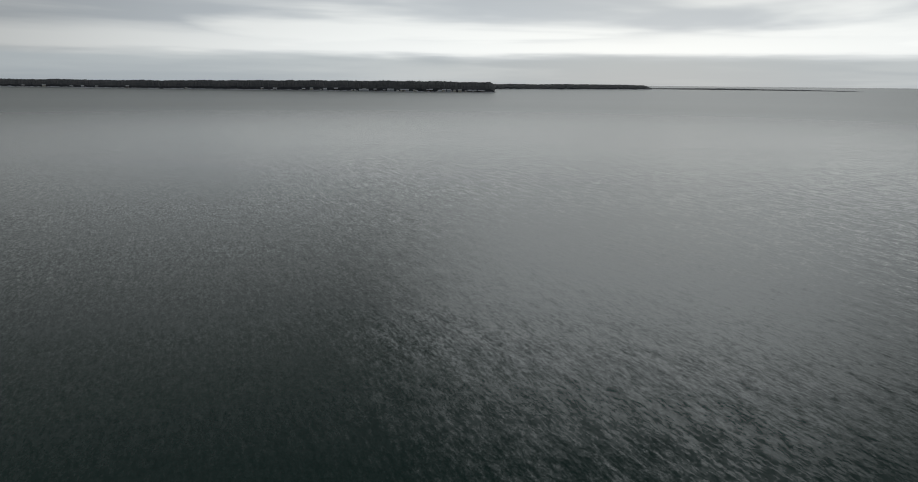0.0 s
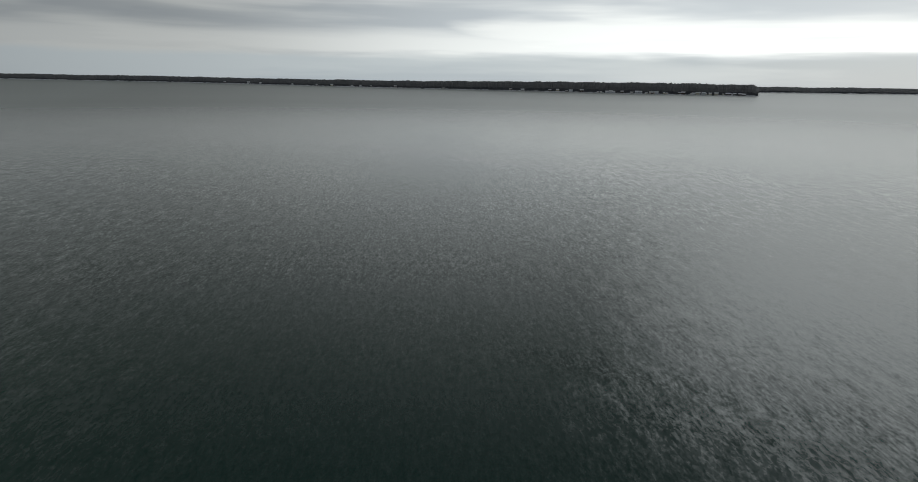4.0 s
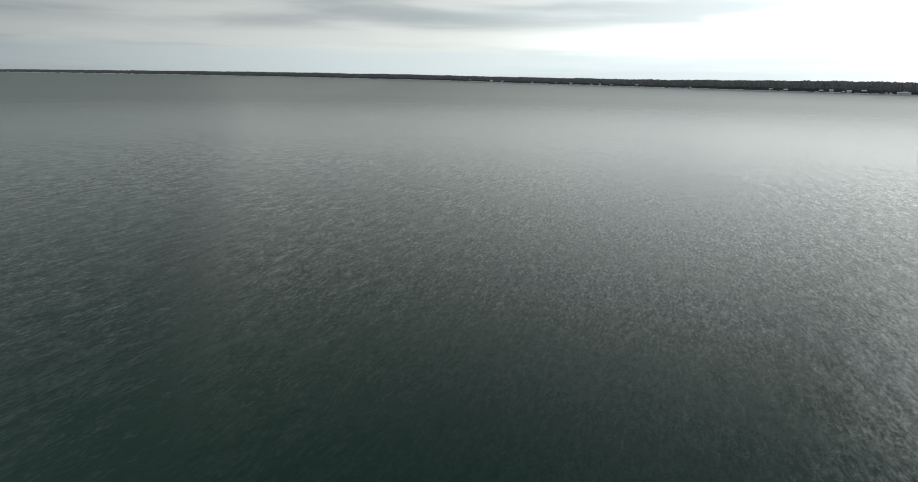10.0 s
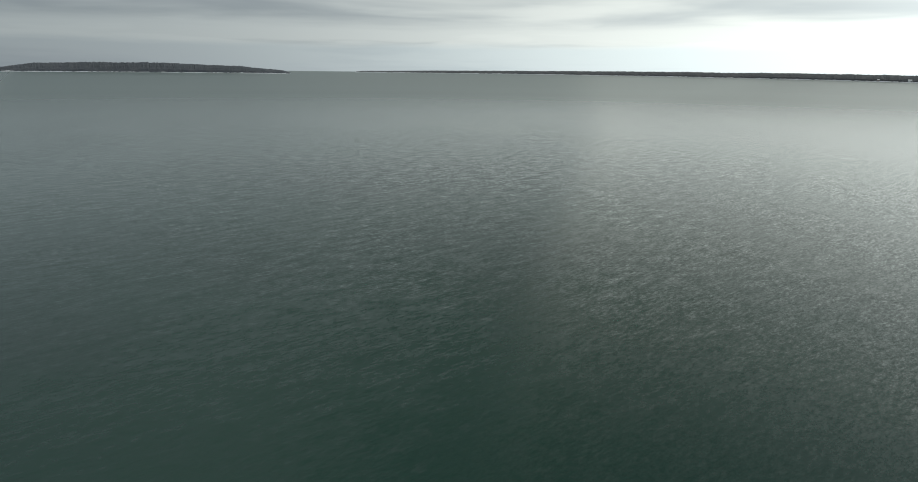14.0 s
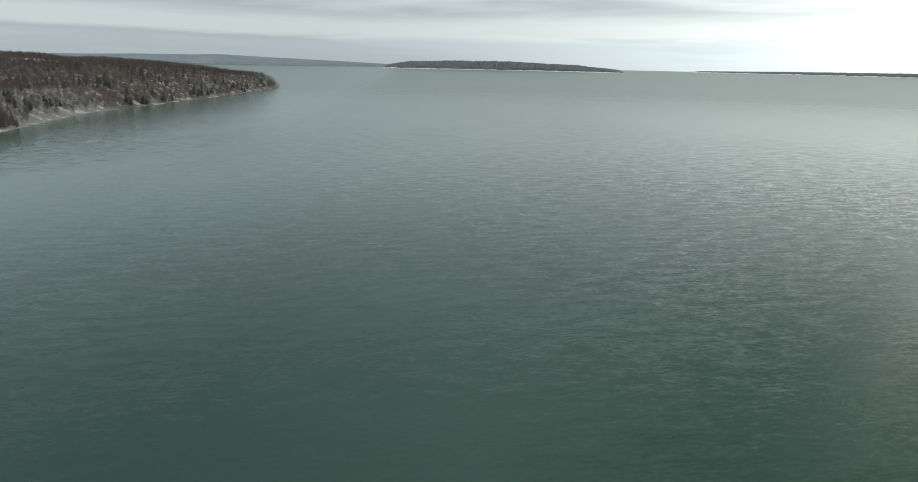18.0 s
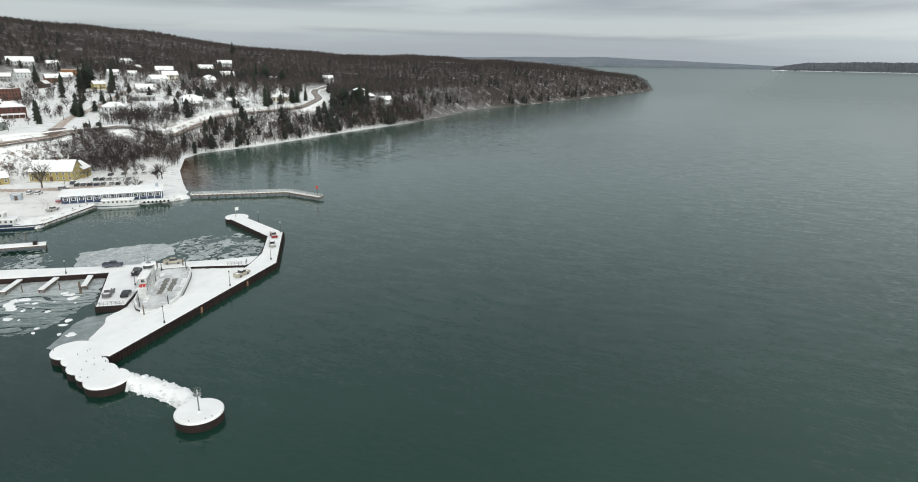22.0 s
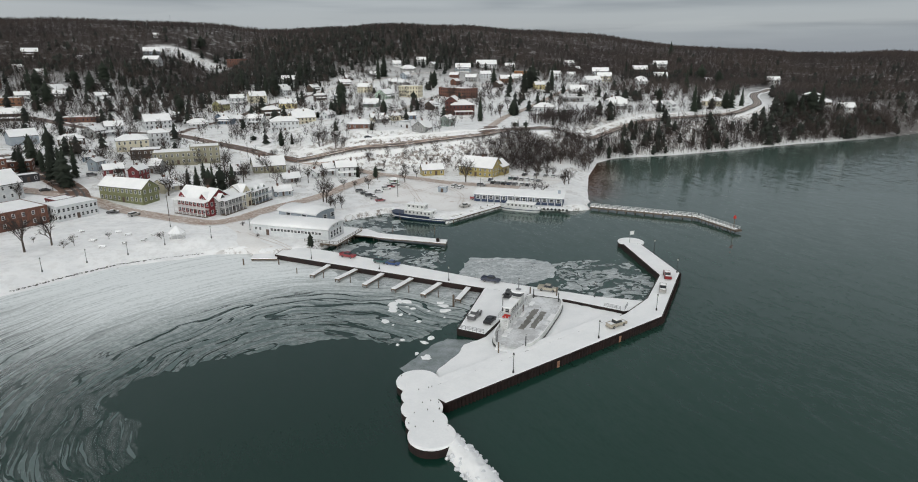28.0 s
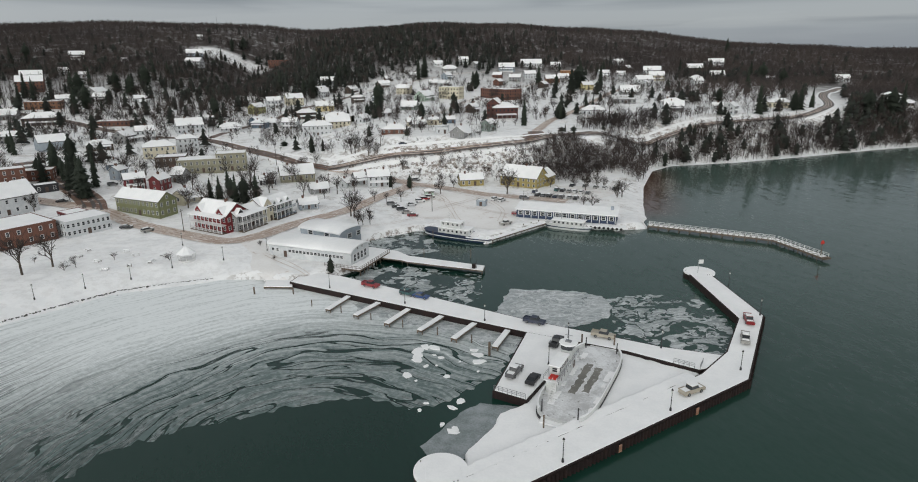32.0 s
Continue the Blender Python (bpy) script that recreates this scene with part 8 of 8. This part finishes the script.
prism(bm, [(2.2, -1.23), (4.8, -1.23), (5.34, -0.62), (5.34, 0.62), (4.8, 1.23), (2.2, 1.23), (1.66, 0.62), (1.66, -0.62)], 5.3, 6.2)
part("wheelhouse_windows", bm, PANE, cabin, "dark wheelhouse windows all round")
bm = bmesh.new()
prism(bm, disc(3.5, 0, 2.0, 10), 6.2, 6.5, 0.12)
part("wheelhouse_roof", bm, SNOW, cabin, "snowy wheelhouse roof")
for k in range(3):
    bm = bmesh.new()
    prism(bm, [(-7.0 + k * 0.65, -1.0), (-6.7 + k * 0.65, -1.0), (-6.7 + k * 0.65, 0.6), (-7.0 + k * 0.65, 0.6)], 2.95, 3.3, 0.08)
    part("bench", bm, RED, cabin, "red slatted deck bench")
for k in range(11):
    u = -7.5 + k * 1.4
    for v in (-1.45, 1.45):
        put("rail_post", shared("ship_post", GALV, lambda bm: rod(bm, (0, 0, 2.85), (0, 0, 3.9), 0.045, 0.045, 4)), cabin, u, v)
for v in (-1.45, 1.45):
    bm = bmesh.new()
    rod(bm, (-7.5, v, 3.9), (6.5, v, 3.9), 0.045, 0.045, 4)
    rod(bm, (-7.5, v, 3.4), (6.5, v, 3.4), 0.035, 0.035, 4)
    part("rail", bm, GALV, cabin)
for foot, top, v0 in ((-10.4, -7.6, -0.9), (9.2, 6.6, -0.9)):
    bm = bmesh.new()
    for s in (-0.4, 0.4):
        rod(bm, (top, v0 + s, 2.9), (foot, v0 + s, 0.1), 0.08, 0.08, 4)
        rod(bm, (top, v0 + s, 3.8), (foot, v0 + s, 1.0), 0.05, 0.05, 4)
    for k in range(9):
        t = k / 8
        x = top + (foot - top) * t
        box(bm, x - 0.14, x + 0.14, v0 - 0.4, v0 + 0.4, 2.8 - 2.7 * t, 2.86 - 2.7 * t)
    part("stairs", bm, TRIM, cabin, "steep white stair with handrails")
bm = bmesh.new()
rod(bm, (3.5, 0, 6.4), (3.5, 0, 9.2), 0.08, 0.05, 6)
rod(bm, (3.5, -0.9, 8.0), (3.5, 0.9, 8.0), 0.05, 0.05, 4)
box(bm, 3.1, 3.9, -0.6, 0.6, 6.5, 6.8)
part("mast", bm, GALV, cabin)
for k in range(6):
    window(cabin, -5.6 + k * 1.9, -1.004, 1.6, 0, 0.7, 0.8)
put("cabin_door", shared("ship_door", DOOR, lambda bm: box(bm, -0.45, 0.45, -0.05, 0.02, 0, 2.0)), cabin, 4.9, -1.0, 0.05, label="dark steel door")


def small_ship(name, label, x, y, turn, L, B, hull, house_x, tiers, bow_up=1.0):
    ship = empty(name, x, y, 0, turn, label, "boat")
    bm = bmesh.new()
    ring = hull_shape(bm, L, B, -0.6, 1.5, 0.8, 0.86)
    for v in bm.verts:
        if v.co.z > 1:
            v.co.z += bow_up * max(0, -v.co.x / (L / 2) - 0.25) ** 1.5
    part("hull", bm, hull, ship)
    bm = bmesh.new()
    bulwark(bm, [(px * 0.972, py * 0.972) for px, py in ring], 0.75, 1.15, 0.3)
    part("hull_stripe", bm, HULL_NAVY if hull == HULL_WHITE else TRIM, ship, "stripe along the hull")
    bm = bmesh.new()
    prism(bm, [(px * 0.96, py * 0.94) for px, py in ring if px > -L * 0.42], 1.5, 1.62, 0.05)
    part("deck_snow", bm, SNOW, ship, "snow on the open deck")
    bm = bmesh.new()
    bulwark(bm, ring, 1.4, 2.2, 0.2, lambda px, py: px > L * 0.2 or px < -L * 0.4)
    part("bulwark", bm, hull, ship)
    z = 1.6
    for k, (x0, x1, w, h) in enumerate(tiers):
        tier = new("cabin")
        tier.parent = ship
        bm = bmesh.new()
        box(bm, x0, x1, -w / 2, w / 2, z, z + h)
        part("cabin_wall", bm, HULL_WHITE, tier)
        bm = bmesh.new()
        prism(bm, [(x0 - 0.4, -w / 2 - 0.3), (x1 + 0.4, -w / 2 - 0.3), (x1 + 0.4, w / 2 + 0.3), (x0 - 0.4, w / 2 + 0.3)], z + h, z + h + 0.28, 0.1)
        part("roof_snow", bm, SNOW, tier)
        count = max(2, int((x1 - x0) / 1.7))
        for j in range(count):
            window(tier, x0 + (x1 - x0) * (j + 0.5) / count, -w / 2 - 0.004, z + h * 0.6, 0, 0.9, 0.85)
        window(tier, x1 + 0.004, 0, z + h * 0.6, 90, 1.2, 0.8)
        z += h + 0.28
    bm = bmesh.new()
    rod(bm, (house_x, 0, z - 0.1), (house_x, 0, z + 3.2), 0.07, 0.04, 6)
    rod(bm, (house_x, -1.0, z + 1.8), (house_x, 1.0, z + 1.8), 0.04, 0.04, 4)
    part("mast", bm, GALV, ship)
    return ship


small_ship("passenger_ferry", "navy-hulled ferry with white cabins moored at the quay", 3.6, 230.2, -27, 29, 7.6, HULL_NAVY, -4, ((-7.5, 5.0, 5.0, 2.3), (-6.5, 1.5, 3.6, 2.0)), 1.4)
small_ship("tour_boat", "white tour boat with a dark stripe beside the shop", 47.0, 241.8, -24, 19, 5.0, HULL_WHITE, -3, ((-6.0, 6.2, 4.0, 1.9),), 1.0)
bm = bmesh.new()
rod(bm, (9.6, 190.8, 1.7), (9.6, 190.8, 5.0), 0.09, 0.05, 6)
tug = empty("dock_winch", 0, 0, 0, label="rusty winch and mast at the dock end", category="winch")
part("mast", bm, BLACK, tug)
bm = bmesh.new()
box(bm, 8.2, 9.4, 190.6, 191.8, 1.7, 2.9)
rod(bm, (8.8, 190.2, 2.2), (8.8, 192.2, 2.2), 0.5, 0.5, 12)
part("drum", bm, STEEL, tug, "rusty winch drum")

# ---- park ----
gaz = empty("gazebo", -84.6, 196.5, drape(-84.6, 196.5, 0.0), 0, "white park gazebo with a snowy pointed roof", "gazebo")
bm = bmesh.new()
gaz.scale = (0.84, 0.84, 0.84)
prism(bm, disc(0, 0, 3.4, 8), -0.5, 0.5)
part("floor", bm, TRIM, gaz)
for k in range(8):
    a = (k + 0.5) * math.tau / 8
    put("post", shared("gazebo_post", TRIM, lambda bm: box(bm, -0.09, 0.09, -0.09, 0.09, 0.5, 3.0)), gaz, 3.2 * math.cos(a), 3.2 * math.sin(a))
    bm = bmesh.new()
    b0, b1 = a, a + math.tau / 8
    rod(bm, (3.2 * math.cos(b0), 3.2 * math.sin(b0), 1.4), (3.2 * math.cos(b1), 3.2 * math.sin(b1), 1.4), 0.05, 0.05, 4)
    part("rail", bm, TRIM, gaz)
bm = bmesh.new()
rod(bm, (0, 0, 2.9), (0, 0, 5.6), 3.7, 0.2, 8)
part("roof", bm, SNOW, gaz, "pointed roof under snow")
for k, (x, y) in enumerate(((-122.2, 200), (-106, 187), (-109.4, 206), (-103.8, 201.4), (-94.3, 201), (-95.1, 194), (-100.3, 190.5), (-123.3, 207), (-113, 195))):
    bench = empty("picnic_table", x, y, drape(x, y, 0.0), k * 23 - 20, "snow-covered picnic table in the park", "picnic table", "picnic tables in the park")
    put("tabletop", shared("picnic_top", SNOW, lambda bm: prism(bm, [(-1.1, -0.45), (1.1, -0.45), (1.1, 0.45), (-1.1, 0.45)], 0.62, 0.92, 0.08)), bench, label="tabletop under a slab of snow")
    for s in (-0.85, 0.85):
        put("seat", shared("picnic_seat", SNOW, lambda bm: prism(bm, [(-1.1, -0.16), (1.1, -0.16), (1.1, 0.16), (-1.1, 0.16)], 0.36, 0.56, 0.05)), bench, 0, s)
    for s in (-0.8, 0.8):
        put("leg", shared("picnic_leg", PLANK, lambda bm: (box(bm, -0.05, 0.05, -0.85, 0.85, 0.28, 0.36), box(bm, -0.05, 0.05, -0.6, -0.5, 0, 0.62), box(bm, -0.05, 0.05, 0.5, 0.6, 0, 0.62))), bench, s, 0)
rng = random.Random(21)
STONE = paint("dark shore stones", (0.09, 0.085, 0.08), (0.05, 0.048, 0.046), 2.0, 0.85, tone_c=(0.75, 0.76, 0.79), spots=0.55)
edge = empty("shore_stones", 0, 0, 0, label="line of dark stones along the park beach", category="stones", kind="structure")
for k in range(150):
    t = k / 149 * 4.0
    seg = min(3, int(t))
    pts = [(-116, 153.5), (-106.8, 165.0), (-96.4, 176.2), (-82, 183), (-66, 188)]
    f = t - seg
    x = pts[seg][0] + (pts[seg + 1][0] - pts[seg][0]) * f + rng.uniform(-0.4, 0.4)
    y = pts[seg][1] + (pts[seg + 1][1] - pts[seg][1]) * f + rng.uniform(-0.4, 0.4)
    put("stone", shared(("stone", k % 4), STONE, lambda bm: (bmesh.ops.create_icosphere(bm, subdivisions=1, radius=1.0), [setattr(v, "co", v.co * (0.7 + 0.5 * noise.noise(v.co * 1.3 + Vector((k, 3, 0))))) for v in bm.verts])), edge, x, y, 0.35, rng.uniform(0, 360), size=(rng.uniform(0.3, 0.7), rng.uniform(0.25, 0.5), rng.uniform(0.2, 0.4)))


def utility_pole(x, y, high=9.0):
    thing = empty("utility_pole", x, y, drape(x, y, 0.0), rng.uniform(0, 90), "tall weathered timber utility pole with a crossarm", "utility pole", "utility poles")
    put("pole", shared("timber_pole", BARK, lambda bm: rod(bm, (0, 0, -0.5), (0, 0, 9.0), 0.16, 0.11, 6)), thing)
    put("crossarm", shared("crossarm", BARK, lambda bm: box(bm, -1.1, 1.1, -0.06, 0.06, 8.2, 8.35)), thing)


for x, y in ((-96, 336), (-130, 365), (-20, 300), (-100, 229), (-40, 343), (10, 348), (-170, 404), (-190, 300), (60, 420), (-60, 300), (-8, 262), (31, 262)):
    utility_pole(x, y)
tower = empty("radio_tower", -560, 1480, float(ground(-560, 1480)), 0, "thin lattice radio mast on the far ridge", "mast")
bm = bmesh.new()
for k in range(3):
    c, s = math.cos(k * math.tau / 3) * 0.8, math.sin(k * math.tau / 3) * 0.8
    rod(bm, (c, s, -1), (c * 0.3, s * 0.3, 48), 0.15, 0.1, 4)
part("mast", bm, GALV, tower)

# ---- houses on the far shore ----
rng = random.Random(33)
for k in range(64):
    h = rng.choice((rng.uniform(136, 186), rng.uniform(165, 185.5), rng.uniform(176, 185.5)))
    d = np.interp(h, (135.5, 139, 147, 155, 163, 171, 176, 181, 186), (9000, 8000, 6300, 5400, 4900, 4600, 4350, 4300, 4300))
    r = far_range(EYE / d) - 9 + rng.uniform(0, 5)
    a = radians(h)
    size = rng.uniform(9, 19)
    cottage = empty("far_house", r * math.sin(a), r * math.cos(a), float(lake_rise(r)) + rng.uniform(1.5, 7), -h, "small snowy-roofed house on the far shore", "house", "houses on the far shore")
    put("wall", shared(("far_wall", k % 3), WALLS[("white", "brown", "cream")[k % 3]], lambda bm: box(bm, -0.5, 0.5, -0.3, 0.3, -0.4, 0.3)), cottage, size=(size, size, size))
    put("roof", shared("far_roof", SNOW, lambda bm: gable_roof(bm, 1.0, 0.6, 0.3, 0.22, 0.05, 0.03)), cottage, size=(size, size, size))
